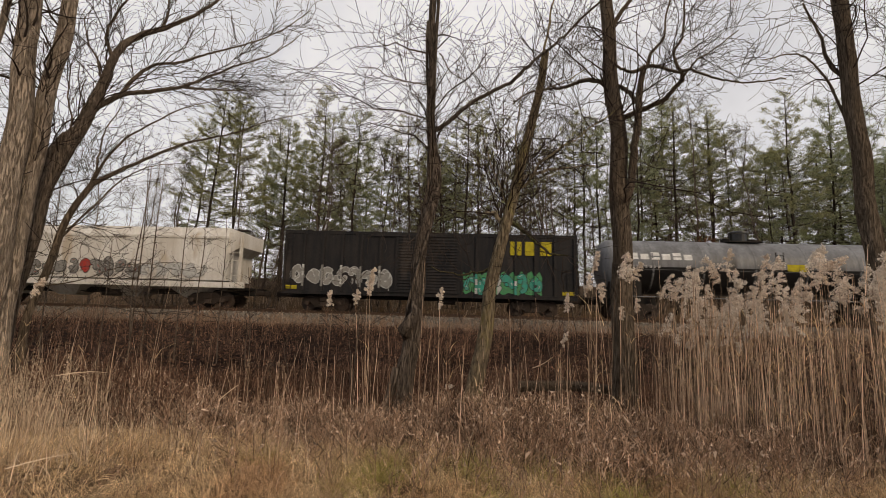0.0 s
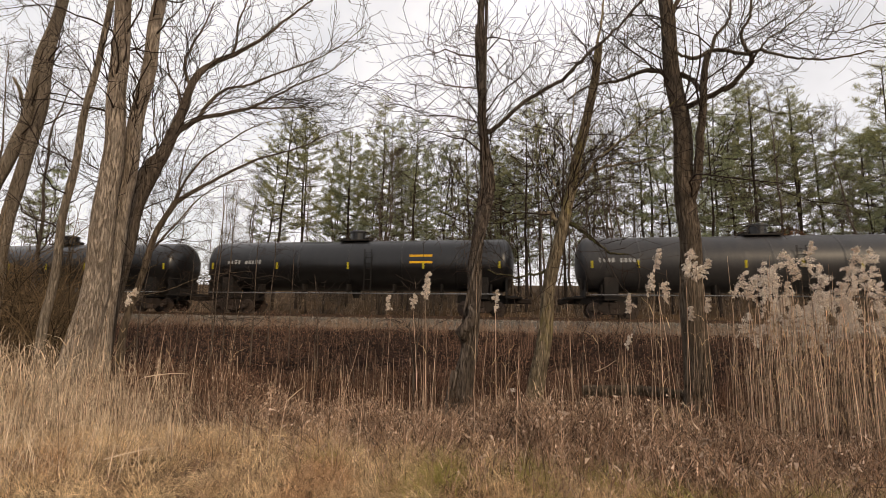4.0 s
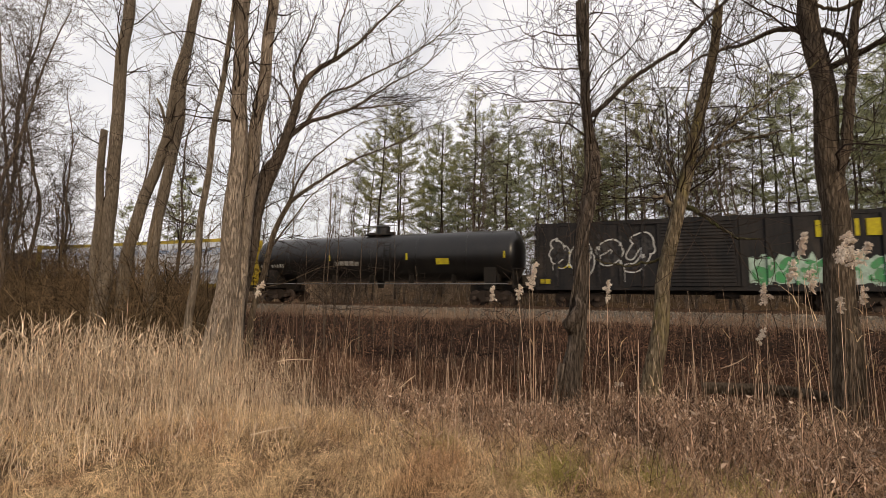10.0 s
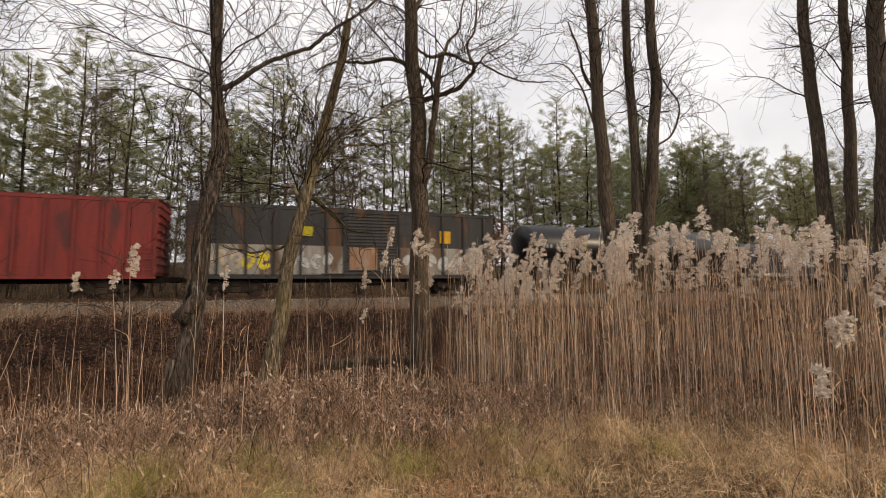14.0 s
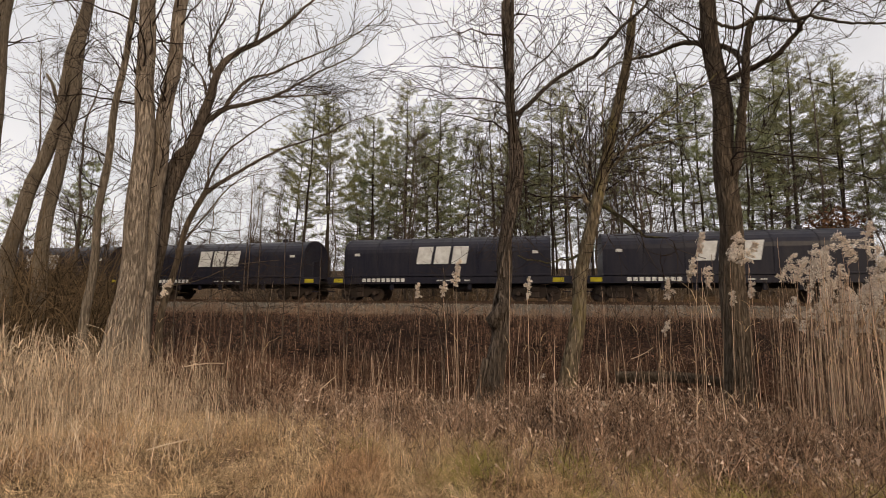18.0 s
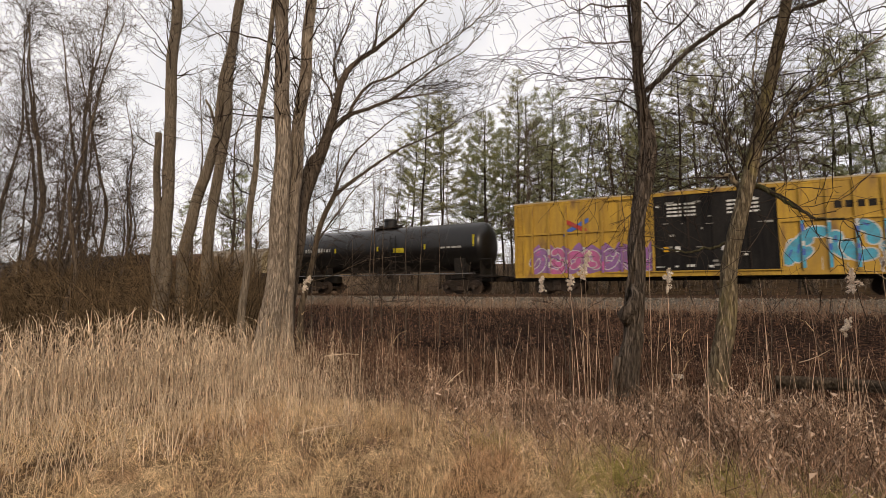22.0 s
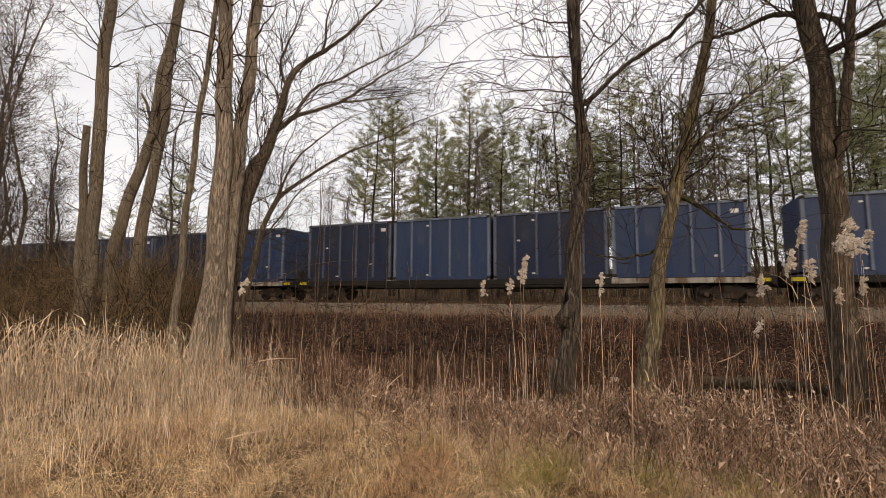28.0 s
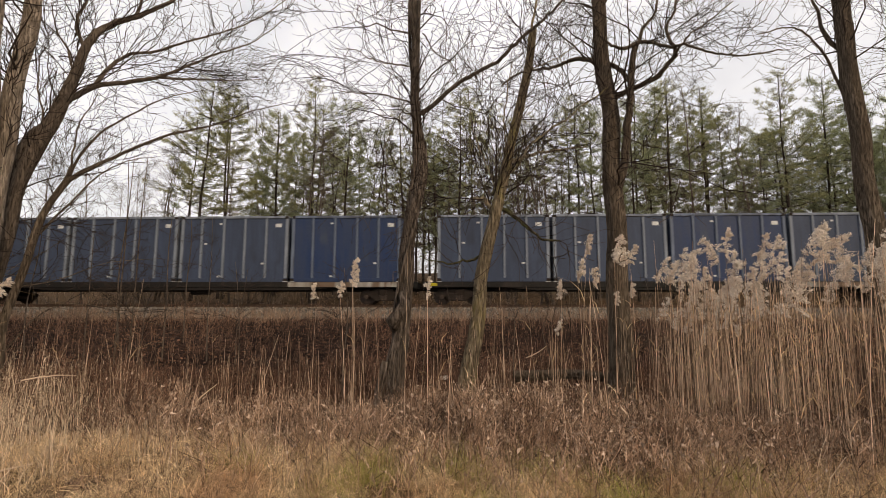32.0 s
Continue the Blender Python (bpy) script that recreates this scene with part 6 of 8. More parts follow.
def graffiti(car, x, z, length, height, y, fill, outline, seed, shine=None, cloud=None, posts=None):
    """A sprayed piece: a soft-edged cloud, interlocked fat bent strokes with a dark or pale rim, highlights and drips."""
    rng = random.Random(seed)
    if cloud:
        k = 30
        top = [(x + length * i / k, z + height * (0.92 + 0.1 * math.sin(i * 1.9 + seed) + rng.uniform(-0.08, 0.1))) for i in range(k + 1)]
        low = [(x + length * i / k, z + height * (0.04 + 0.05 * math.sin(i * 1.3 + seed) + rng.uniform(-0.04, 0.06))) for i in range(k + 1)]
        part("sprayed_cloud", Shape().prism(low + top[::-1], y - 0.003, y + 0.002), GRAFFITI[cloud], car)
    n = max(4, round(length / (height * 0.62)))
    w = length / n
    step = 0
    inks = [fill, fill, shine or fill, fill]
    for i in range(n):
        cx, cz = x + (i + 0.5) * w, z + height * 0.48
        tall, wide, lean = height * rng.uniform(0.36, 0.46), w * rng.uniform(0.34, 0.46), rng.uniform(-0.15, 0.2) * height
        th = min(height, w * 1.4) * rng.uniform(0.09, 0.135)

        def at(u, v):
            return (cx + u * wide + v * lean, cz + v * tall)
        lines = []
        for q in range(3):      # tangled curls, each from a random start round the middle
            a0, turn = rng.uniform(0, 6.28), rng.uniform(0.5, 1.0) * rng.choice((-1, 1))
            r0, r1 = rng.uniform(0.5, 1.15), rng.uniform(0.3, 1.1)
            ox, oz = rng.uniform(-0.35, 0.35), rng.uniform(-0.3, 0.3)
            lines.append([at(ox + (r0 + (r1 - r0) * j / 3) * math.cos(a0 + turn * j), oz + 0.8 * (r0 + (r1 - r0) * j / 3) * math.sin(a0 + turn * j)) for j in range(4)])
        ink = GRAFFITI[rng.choice(inks)]
        for pts in lines:
            step += 1
            d = 0.0006 * step
            part("sprayed_rim", Shape().prism(ribbon(pts, th + height * 0.028), y - 0.005 - d, y + 0.001), GRAFFITI[outline], car)
            part("sprayed_stroke", Shape().prism(ribbon(pts, th), y - 0.0057 - d, y + 0.001), ink, car)
            if shine and rng.random() < 0.6:
                a, b = pts[0], pts[1]
                m = [(a[0] + (b[0] - a[0]) * u, a[1] + (b[1] - a[1]) * u + th * 0.35) for u in (0.2, 0.5, 0.8)]
                part("sprayed_highlight", Shape().prism(ribbon(m, th * 0.18), y - 0.0064 - d, y), GRAFFITI[shine], car)
    if posts:       # the spray runs over the side posts as well
        first, pitch, face = posts
        px = first
        while px < x + length - 0.1:
            if px > x + 0.1:
                z0 = z + 0.02
                while z0 < z + height * 0.86:
                    z1 = min(z0 + rng.uniform(0.12, 0.34), z + height * 0.92)
                    part("sprayed_post", Shape().box(px - 0.058, px + 0.058, face - 0.004, face + 0.002, z0, z1), GRAFFITI[rng.choice(inks + [cloud or fill, outline])], car)
                    z0 = z1
            px += pitch
    for i in range(int(length * 1.2)):      # drips and stray mist
        dx, dz = x + rng.random() * length, z + height * rng.uniform(0.0, 0.5)
        part("sprayed_drip", Shape().box(dx - 0.012, dx + 0.012, y - 0.004, y, dz - height * rng.uniform(0.1, 0.3), dz), GRAFFITI[outline], car)


CARS = []


def car_base(name, s0, s1, label, category):
    """An empty at the middle of a car that lies from s0 to s1 along the train."""
    car = new(name)
    car.empty_display_size = 0.5
    tagged(car, label, category, group="cars of the freight train")
    CARS.append((car, (s0 + s1) / 2))
    return car, (s1 - s0) / 2


def boxcar(s0, s1, top, body_m, label, door=(-1.5, 1.5), door_m=None, posts=1.05, ribbed_door=True, roof_m=None, name="boxcar", low_m=None, floor=1.06):
    car, h = car_base(name, s0, s1, label, "freight car")
    under(car, h)
    w = 1.47
    eave = top - 0.16
    part("side_wall", Shape().box(-h, h, -w, -w + 0.06, floor, eave, 0.01), body_m, car)
    part("side_wall", Shape().box(-h, h, w - 0.06, w, floor, eave, 0.01), body_m, car)
    for sx in (-1, 1):
        part("end_wall", Shape().box(sx * h - (0.06 if sx > 0 else 0), sx * h + (0 if sx > 0 else 0.06), -w + 0.06, w - 0.06, floor, eave, 0.01), body_m, car)
        for k in range(9):
            z = floor + 0.25 + k * (eave - floor - 0.4) / 8
            part("end_rib", Shape().along([(-w + 0.1, z - 0.11), (-w + 0.1, z + 0.11), (w - 0.1, z + 0.11), (w - 0.1, z - 0.11)][::-1], min(sx * h, sx * (h + 0.07)), max(sx * h, sx * (h + 0.07))), body_m, car)
    rf = [(-w - 0.03, eave), (-w - 0.03, eave + 0.05), (-0.6, top - 0.02), (0, top), (0.6, top - 0.02), (w + 0.03, eave + 0.05), (w + 0.03, eave)]
    part("roof", Shape().along(rf[::-1], -h - 0.03, h + 0.03), roof_m or body_m, car)
    n = int(2 * h / 1.2)
    for k in range(n + 1):
        x = -h + 2 * h * k / n
        part("roof_seam", Shape().along([(y, z + 0.035) for y, z in rf[1:-1]][::-1] + [(-w, eave), (w, eave)], x - 0.03, x + 0.03), roof_m or body_m, car)
    part("floor", Shape().box(-h + 0.06, h - 0.06, -w + 0.06, w - 0.06, floor, floor + 0.06), P_FRAME, car)
    part("side_sill", Shape().box(-h, h, -w - 0.035, -w + 0.03, floor - 0.17, floor + 0.03, 0.01), body_m, car)
    part("side_sill", Shape().box(-h, h, w - 0.03, w + 0.035, floor - 0.17, floor + 0.03, 0.01), body_m, car)
    part("top_chord", Shape().box(-h, h, -w - 0.03, -w + 0.02, eave - 0.13, eave - 0.001, 0.01), body_m, car)
    post = Shape().along([(-w - 0.1, floor + 0.03), (-w - 0.1, eave - 0.13), (-w, eave - 0.13), (-w, floor + 0.03)], -0.06, 0.06).mesh("side_post")
    x = -h + 0.07
    while x < h:
        if not door[0] - 0.1 < x < door[1] + 0.1:
            p = part("side_post", post, body_m, car)
            p.location.x = x
        x += posts
    a, b = door
    part("door", Shape().box(a, b, -w - 0.07, -w + 0.02, floor + 0.08, eave - 0.16, 0.012), door_m or body_m, car)
    for xx in (a - 0.06, b + 0.06):
        part("door_post", Shape().box(xx - 0.06, xx + 0.06, -w - 0.1, -w + 0.01, floor + 0.03, eave - 0.13, 0.01), body_m, car)
    if ribbed_door:
        k = 18
        for i in range(k):
            z = floor + 0.25 + i * (eave - floor - 0.6) / (k - 1)
            part("door_rib", Shape().along([(-w - 0.07, z - 0.055), (-w - 0.1, z - 0.02), (-w - 0.1, z + 0.02), (-w - 0.07, z + 0.055)], a + 0.08, b - 0.08), door_m or body_m, car)
    else:
        k = 4
        for i in range(k + 1):
            xx = a + 0.06 + (b - a - 0.12) * i / k
            part("door_stile", Shape().box(xx - 0.045, xx + 0.045, -w - 0.11, -w - 0.06, floor + 0.15, eave - 0.25, 0.01), door_m or body_m, car)
            if i % 2:
                part("lock_rod", Shape().tube([(xx + 0.2, -w - 0.12, floor + 0.15), (xx + 0.2, -w - 0.12, eave - 0.25)], 0.025, 6), P_STEEL, car)
    for z in (floor + 0.04, eave - 0.2):
        part("door_track", Shape().box(a - (b - a) * 0.45, b + 0.1, -w - 0.115, -w - 0.05, z, z + 0.06, 0.008), body_m, car)
    for sx in (-1, 1):
        ladder(car, sx * (h - 0.3), -w - 0.03, floor, eave - 0.2 if sx < 0 else floor + 1.5, body_m)
    if low_m:
        part("lower_band", Shape().box(-h + 0.02, h - 0.02, -w - 0.006, -w + 0.001, floor + 0.05, floor + 1.55), low_m, car)
        for xx in np.arange(-h + 0.07 + posts / 2, h, posts):
            if not a - 0.3 < xx < b + 0.3:
                part("lower_panel", Shape().box(xx - posts * 0.4, xx + posts * 0.4, -w - 0.02, -w + 0.001, floor + 0.1, floor + 1.5, 0.004), low_m, car)
    return car, h, w, floor, eave


def tank_car(s0, s1, body_m, label, stripes=(), stripe_m=None, centre=2.9, r=1.5, dome=True, wide_end=False):
    car, h = car_base("tank_car", s0, s1, label, "tank car")
    under(car, h, 1.9, False)
    L = h - 0.1
    prof, n = [], 40
    for k in range(9):
        a = math.pi / 2 * k / 8
        prof.append((-L + 0.62 * (1 - math.cos(a)), max(0.03, r * math.sin(a))))
    pts = [(x, 0, centre) for x, _ in prof] + [(-x, 0, centre) for x, _ in prof[::-1]]
    rad = [q for _, q in prof] + [q for _, q in prof[::-1]]
    part("tank", Shape().tube(pts, rad, n), body_m, car, smooth=True)
    for k in range(1, 6):
        x = -L + 2 * L * k / 6
        part("weld_band", Shape().tube([(x - 0.05, 0, centre), (x - 0.04, 0, centre), (x + 0.04, 0, centre), (x + 0.05, 0, centre)], [r, r + 0.008, r + 0.008, r], n), body_m, car, smooth=True)
    for sx in (-1, 1):
        x = sx * (L - 1.7)
        part("saddle", Shape().along([(-1.3, 0.95), (1.3, 0.95), (1.35, centre - 0.75), (0.9, centre - r * 0.8), (0, centre - r - 0.05), (-0.9, centre - r * 0.8), (-1.35, centre - 0.75)], x - 0.35, x + 0.35), P_FRAME, car)
        part("stub_sill", Shape().box(min(sx * (L - 3.2), sx * h), max(sx * (L - 3.2), sx * h), -0.3, 0.3, 0.75, 1.2, 0.03), P_FRAME, car)
        part("end_platform", Shape().box(sx * h - 0.55, sx * h + 0.35, -1.45, 1.45, 1.02, 1.1, 0.01), P_FRAME, car)
        for y in (-1.42, 1.42):
            for dx in (-0.45, 0.25):
                part("handrail_post", Shape().tube([(sx * h + dx, y, 0.5), (sx * h + dx, y, 2.05)], 0.02, 5), P_FRAME, car)
            part("handrail", Shape().tube([(sx * h - 0.45, y, 2.05), (sx * h + 0.25, y, 2.05)], 0.02, 5), P_FRAME, car)
        part("end_plate", Shape().box(min(sx * (L - 0.45), sx * (L - 0.4)), max(sx * (L - 0.45), sx * (L - 0.4)), -1.25, 1.25, 1.1, 2.0, 0.01), P_FRAME, car)
    part("side_rail", Shape().tube([(-L + 0.6, -1.5, 1.22), (L - 0.6, -1.5, 1.22)], 0.03, 6), P_GREY_TANK, car)
    for k in range(7):
        x = -L + 1.2 + k * (2 * L - 2.4) / 6
        part("rail_bracket", Shape().box(x - 0.03, x + 0.03, -1.5, -0.9, 1.2, 1.75), P_FRAME, car)
    part("bottom_outlet", Shape().tube([(0, 0, centre - r - 0.4), (0, 0, centre - r + 0.1)], [0.18, 0.3], 12), P_FRAME, car)
    if dome:
        top = centre + r
        part("valve_housing", Shape().tube([(0, 0, top - 0.08), (0, 0, top + 0.5), (0, 0, top + 0.53), (0, 0, top + 0.53), (0, 0, top + 0.6), (0, 0, top + 0.66)], [0.46, 0.46, 0.46, 0.52, 0.5, 0.34], 18), P_SOOT, car)
        part("top_platform", Shape().box(-0.9, 0.9, -0.7, 0.7, centre + r - 0.05, centre + r + 0.03, 0.01), P_FRAME, car)
        part("platform_rail", Shape().tube([(-0.9, -0.7, centre + r - 0.02), (-0.9, -0.7, centre + r + 0.42), (0.9, -0.7, centre + r + 0.42), (0.9, -0.7, centre + r - 0.02)], 0.022, 5), P_FRAME, car)
        for xx in (-0.7, 0.7):
            part("hatch", Shape().tube([(xx, 0, centre + r - 0.05), (xx, 0, centre + r + 0.2)], 0.25, 12), P_FRAME, car)
    ladder(car, 1.2, -r + 0.02, 1.2, centre + r - 0.7, P_FRAME, 8)
    for x, z, sh in stripes:
        x = max(-L + 0.75, min(L - 0.75, x))
        a = math.asin(max(-0.95, min(0.95, (z + sh / 2 - centre) / r)))
        y = -r * math.cos(a)
        part("reflector", Shape().box(x - 0.05, x + 0.05, y - 0.02, y + 0.2, z + 0.12 * sh, z + 0.88 * sh), stripe_m or P_YMARK, car)
    return car, h, centre, r


def skin_y(z, centre, r):
    return -math.sqrt(max(0.01, r * r - (z - centre) ** 2)) - 0.012


def tank_bars(car, x, z, count, w, h, centre, r, m=None, gap=0.4):
    """Plain bars that lie on the round flank of a tank."""
    s = Shape()
    rng = random.Random(int(x * 31 + z * 17) + count)
    for i in range(count):
        if count > 6 and i == count * 2 // 5:       # the space between two groups
            continue
        x0 = x + i * w * (1 + gap)
        top = z + h * (rng.uniform(0.72, 1.0) if count > 3 else 1.0)
        lo, hi = skin_y(z, centre, r), skin_y(top, centre, r)
        s.along([(lo, z), (hi, top), (hi + 0.02, top), (lo + 0.02, z)][::-1], x0, x0 + w * (rng.uniform(0.55, 1.0) if count > 6 else 1.0))
    part("marking", s, m or P_STENCIL, car)


def covered_hopper():
    car, h = car_base("covered_hopper", -30.0, -12.0, "white covered hopper car with rust streaks and sprayed tags", "freight car")
    under(car, h)
    side = [(-1.55, 1.5), (-1.6, 2.2), (-1.6, 3.9), (-1.35, 4.45), (1.35, 4.45), (1.6, 3.9), (1.6, 2.2), (1.55, 1.5)]
    part("body", Shape().along(side[::-1], -h + 1.1, h - 1.1), P_WHITE, car)
    for k in range(4):
        x = -h + 1.5 + (k + 0.5) * (2 * h - 3) / 4
        part("chute", Shape().add([(x - 1.7, -1.4, 1.5), (x + 1.7, -1.4, 1.5), (x + 1.7, 1.4, 1.5), (x - 1.7, 1.4, 1.5), (x - 0.5, -0.5, 0.55), (x + 0.5, -0.5, 0.55), (x + 0.5, 0.5, 0.55), (x - 0.5, 0.5, 0.55)],
                                [(0, 1, 2, 3), (7, 6, 5, 4), (0, 4, 5, 1), (1, 5, 6, 2), (2, 6, 7, 3), (3, 7, 4, 0)]), P_WHITE, car)
    part("roof_walk", Shape().box(-h + 0.6, h - 0.6, -0.35, 0.35, 4.5, 4.56), P_STEEL, car)
    for k in range(5):
        x = -h + 2.4 + k * (2 * h - 4.8) / 4
        part("hatch", Shape().box(x - 0.8, x + 0.8, -0.9, -0.4, 4.44, 4.54, 0.02), P_WHITE, car)
    part("side_sill", Shape().box(-h, h, -1.58, -1.46, 1.1, 1.42, 0.02), P_WHITE, car)
    part("top_chord", Shape().box(-h + 1.0, h - 1.0, -1.64, -1.56, 3.8, 3.98, 0.02), P_WHITE, car)
    for sx in (-1, 1):
        part("end_deck", Shape().box(min(sx * h, sx * (h - 1.4)), max(sx * h, sx * (h - 1.4)), -1.5, 1.5, 1.05, 1.15), P_FRAME, car)
        part("end_slope", Shape().prism([(sx * (h - 1.1), 3.0), (sx * (h - 1.1), 4.2), (sx * (h - 0.4), 4.2), (sx * (h - 0.4), 3.4)], -1.4, 1.4), P_WHITE, car)
        part("corner_post", Shape().box(sx * (h - 0.35) - 0.08, sx * (h - 0.35) + 0.08, -1.5, -1.38, 1.1, 4.2, 0.01), P_WHITE, car)
        ladder(car, sx * (h - 0.55), -1.5, 1.15, 4.1, P_WHITE)
    graffiti(car, -4.5, 1.55, 7.5, 1.1, -1.606, "grey", "black", 4, shine="red")
    graffiti(car, 3.2, 1.6, 3.6, 0.9, -1.606, "white", "grey", 6)


def open_hopper(s0, s1, top, m, label, name="open_hopper", pitch=1.2, floor=1.05):
    car, h = car_base(name, s0, s1, label, "freight car")
    under(car, h)
    for y in (-1, 1):
        part("side_wall", Shape().box(-h, h, min(y * 1.5, y * 1.44), max(y * 1.5, y * 1.44), floor, top, 0.008), m, car)
        part("top_chord", Shape().box(-h, h, min(y * 1.6, y * 1.42), max(y * 1.6, y * 1.42), top - 0.1, top + 0.06, 0.02), m, car)
    part("side_sill", Shape().box(-h, h, -1.6, -1.45, floor - 0.2, floor + 0.05, 0.02), m, car)
    for sx in (-1, 1):
        part("end_wall", Shape().box(min(sx * h, sx * (h - 0.06)), max(sx * h, sx * (h - 0.06)), -1.44, 1.44, floor, top, 0.008), m, car)
        for k in range(4):
            z = floor + 0.4 + k * (top - floor - 0.6) / 3
            part("end_rib", Shape().box(min(sx * h, sx * (h + 0.1)), max(sx * h, sx * (h + 0.1)), -1.4, 1.4, z - 0.08, z + 0.08, 0.02), m, car)
        ladder(car, sx * (h - 0.35), -1.58, floor - 0.3, top - 0.2, m)
    n = int(2 * h / pitch)
    post = Shape().along([(-1.6, floor), (-1.6, top - 0.1), (-1.5, top - 0.1), (-1.5, floor)], -0.06, 0.06).mesh("side_post")
    for k in range(n + 1):
        p = part("side_post", post, m, car)
        p.location.x = -h + 0.08 + (2 * h - 0.16) * k / n
    part("floor", Shape().box(-h + 0.06, h - 0.06, -1.44, 1.44, floor, floor + 0.08), P_FRAME, car)
    return car, h


def slack_bundle(x0, x1, y0, y1, z0, z1, rng):
    """A block whose front wrap sags and puckers."""
    s = Shape().box(x0, x1, y0 + 0.02, y1, z0, z1, 0.012)
    nx, nz = 22, 5
    v = []
    for j in range(nz + 1):
        for i in range(nx + 1):
            edge = i in (0, nx) or j in (0, nz)
            v.append((x0 + 0.02 + (x1 - x0 - 0.04) * i / nx, y0 + (0.022 if edge else -rng.uniform(-0.012, 0.04)), z0 + 0.015 + (z1 - z0 - 0.03) * j / nz))
    k = nx + 1
    return s.add(v, [(j * k + i, j * k + i + 1, j * k + k + i + 1, j * k + k + i) for j in range(nz) for i in range(nx)])


def centerbeam(s0, s1):
    car, h = car_base("centerbeam_flatcar", s0, s1, "yellow centerbeam flatcar loaded with white wrapped lumber", "freight car")
    under(car, h)
    part("deck", Shape().box(-h, h, -1.42, 1.42, 0.98, 1.16, 0.02), P_BEAM, car)
    part("side_sill", Shape().box(-h, h, -1.5, -1.4, 0.95, 1.2, 0.02), P_BEAM, car)
    part("top_beam", Shape().along([(-0.75, 4.35), (-0.75, 4.6), (-0.3, 4.68), (0.3, 4.68), (0.75, 4.6), (0.75, 4.35)][::-1], -h, h), P_BEAM, car)
    for k in range(14):
        x = -h + 0.6 + k * (2 * h - 1.2) / 13
        part("centre_post", Shape().box(x - 0.08, x + 0.08, -0.12, 0.12, 1.16, 4.35, 0.01), P_BEAM, car)
    for sx in (-1, 1):
        part("bulkhead", Shape().box(min(sx * h, sx * (h - 0.22)), max(sx * h, sx * (h - 0.22)), -1.45, 1.45, 1.16, 4.62, 0.02), P_BEAM, car)
        for k in range(4):
            z = 1.5 + k * 0.9
            part("bulkhead_rib", Shape().box(min(sx * h, sx * (h + 0.1)), max(sx * h, sx * (h + 0.1)), -1.4, 1.4, z, z + 0.14, 0.01), P_BEAM, car)
        for y in (-1.4, 1.4):
            part("bulkhead_post", Shape().box(sx * h - 0.1, sx * h + 0.1, y - 0.08, y + 0.08, 1.16, 4.66, 0.01), P_BEAM, car)
    rng = random.Random(5)
    n = 5
    for y in (-1, 1):
        for k in range(n):
            x0 = -h + 0.35 + k * (2 * h - 0.7) / n
            x1 = x0 + (2 * h - 0.7) / n - 0.05
            z = 1.2
            for j in range(4):
                z += 0.05 if j == 2 else 0.0        # battens between the two tiers
                zz = z + 0.75
                dy = rng.uniform(-0.03, 0.03)
                a, b = sorted((y * 0.2, y * (1.38 + dy)))
                p = part("lumber_bundle", slack_bundle(x0 + rng.uniform(0, 0.08), x1 - rng.uniform(0, 0.06), a, b, z, zz - 0.004, rng), P_WRAP, car, smooth=True)
                if y < 0:
                    for q in ((0.02, 0.035), (0.25, 0.035)) if j % 2 else ((0.62, 0.03),):
                        part("printed_stripe", Shape().box(x0 + 0.05, x1 - 0.05, a - 0.044, a + 0.01, z + q[0], z + q[0] + q[1]), P_WRAP_BLUE, p)
                    if j % 2:
                        row, at = Shape(), x0 + 0.3
                        while at < x1 - 0.6:        # printed words as plain bars
                            ln = rng.uniform(0.12, 0.4)
                            row.box(at, at + ln, a - 0.043, a + 0.01, z + 0.1, z + 0.2)
                            at += ln + rng.choice((0.05, 0.05, 0.6))
                        part("printed_word", row, P_WRAP_BLUE, p)
                    for i in range(2):
                        xx = x0 + (x1 - x0) * (0.25 + 0.5 * i)
                        part("strap", Shape().box(xx - 0.012, xx + 0.012, a - 0.046, a + 0.01, z, zz - 0.01), P_WRAP, p)
                z = zz


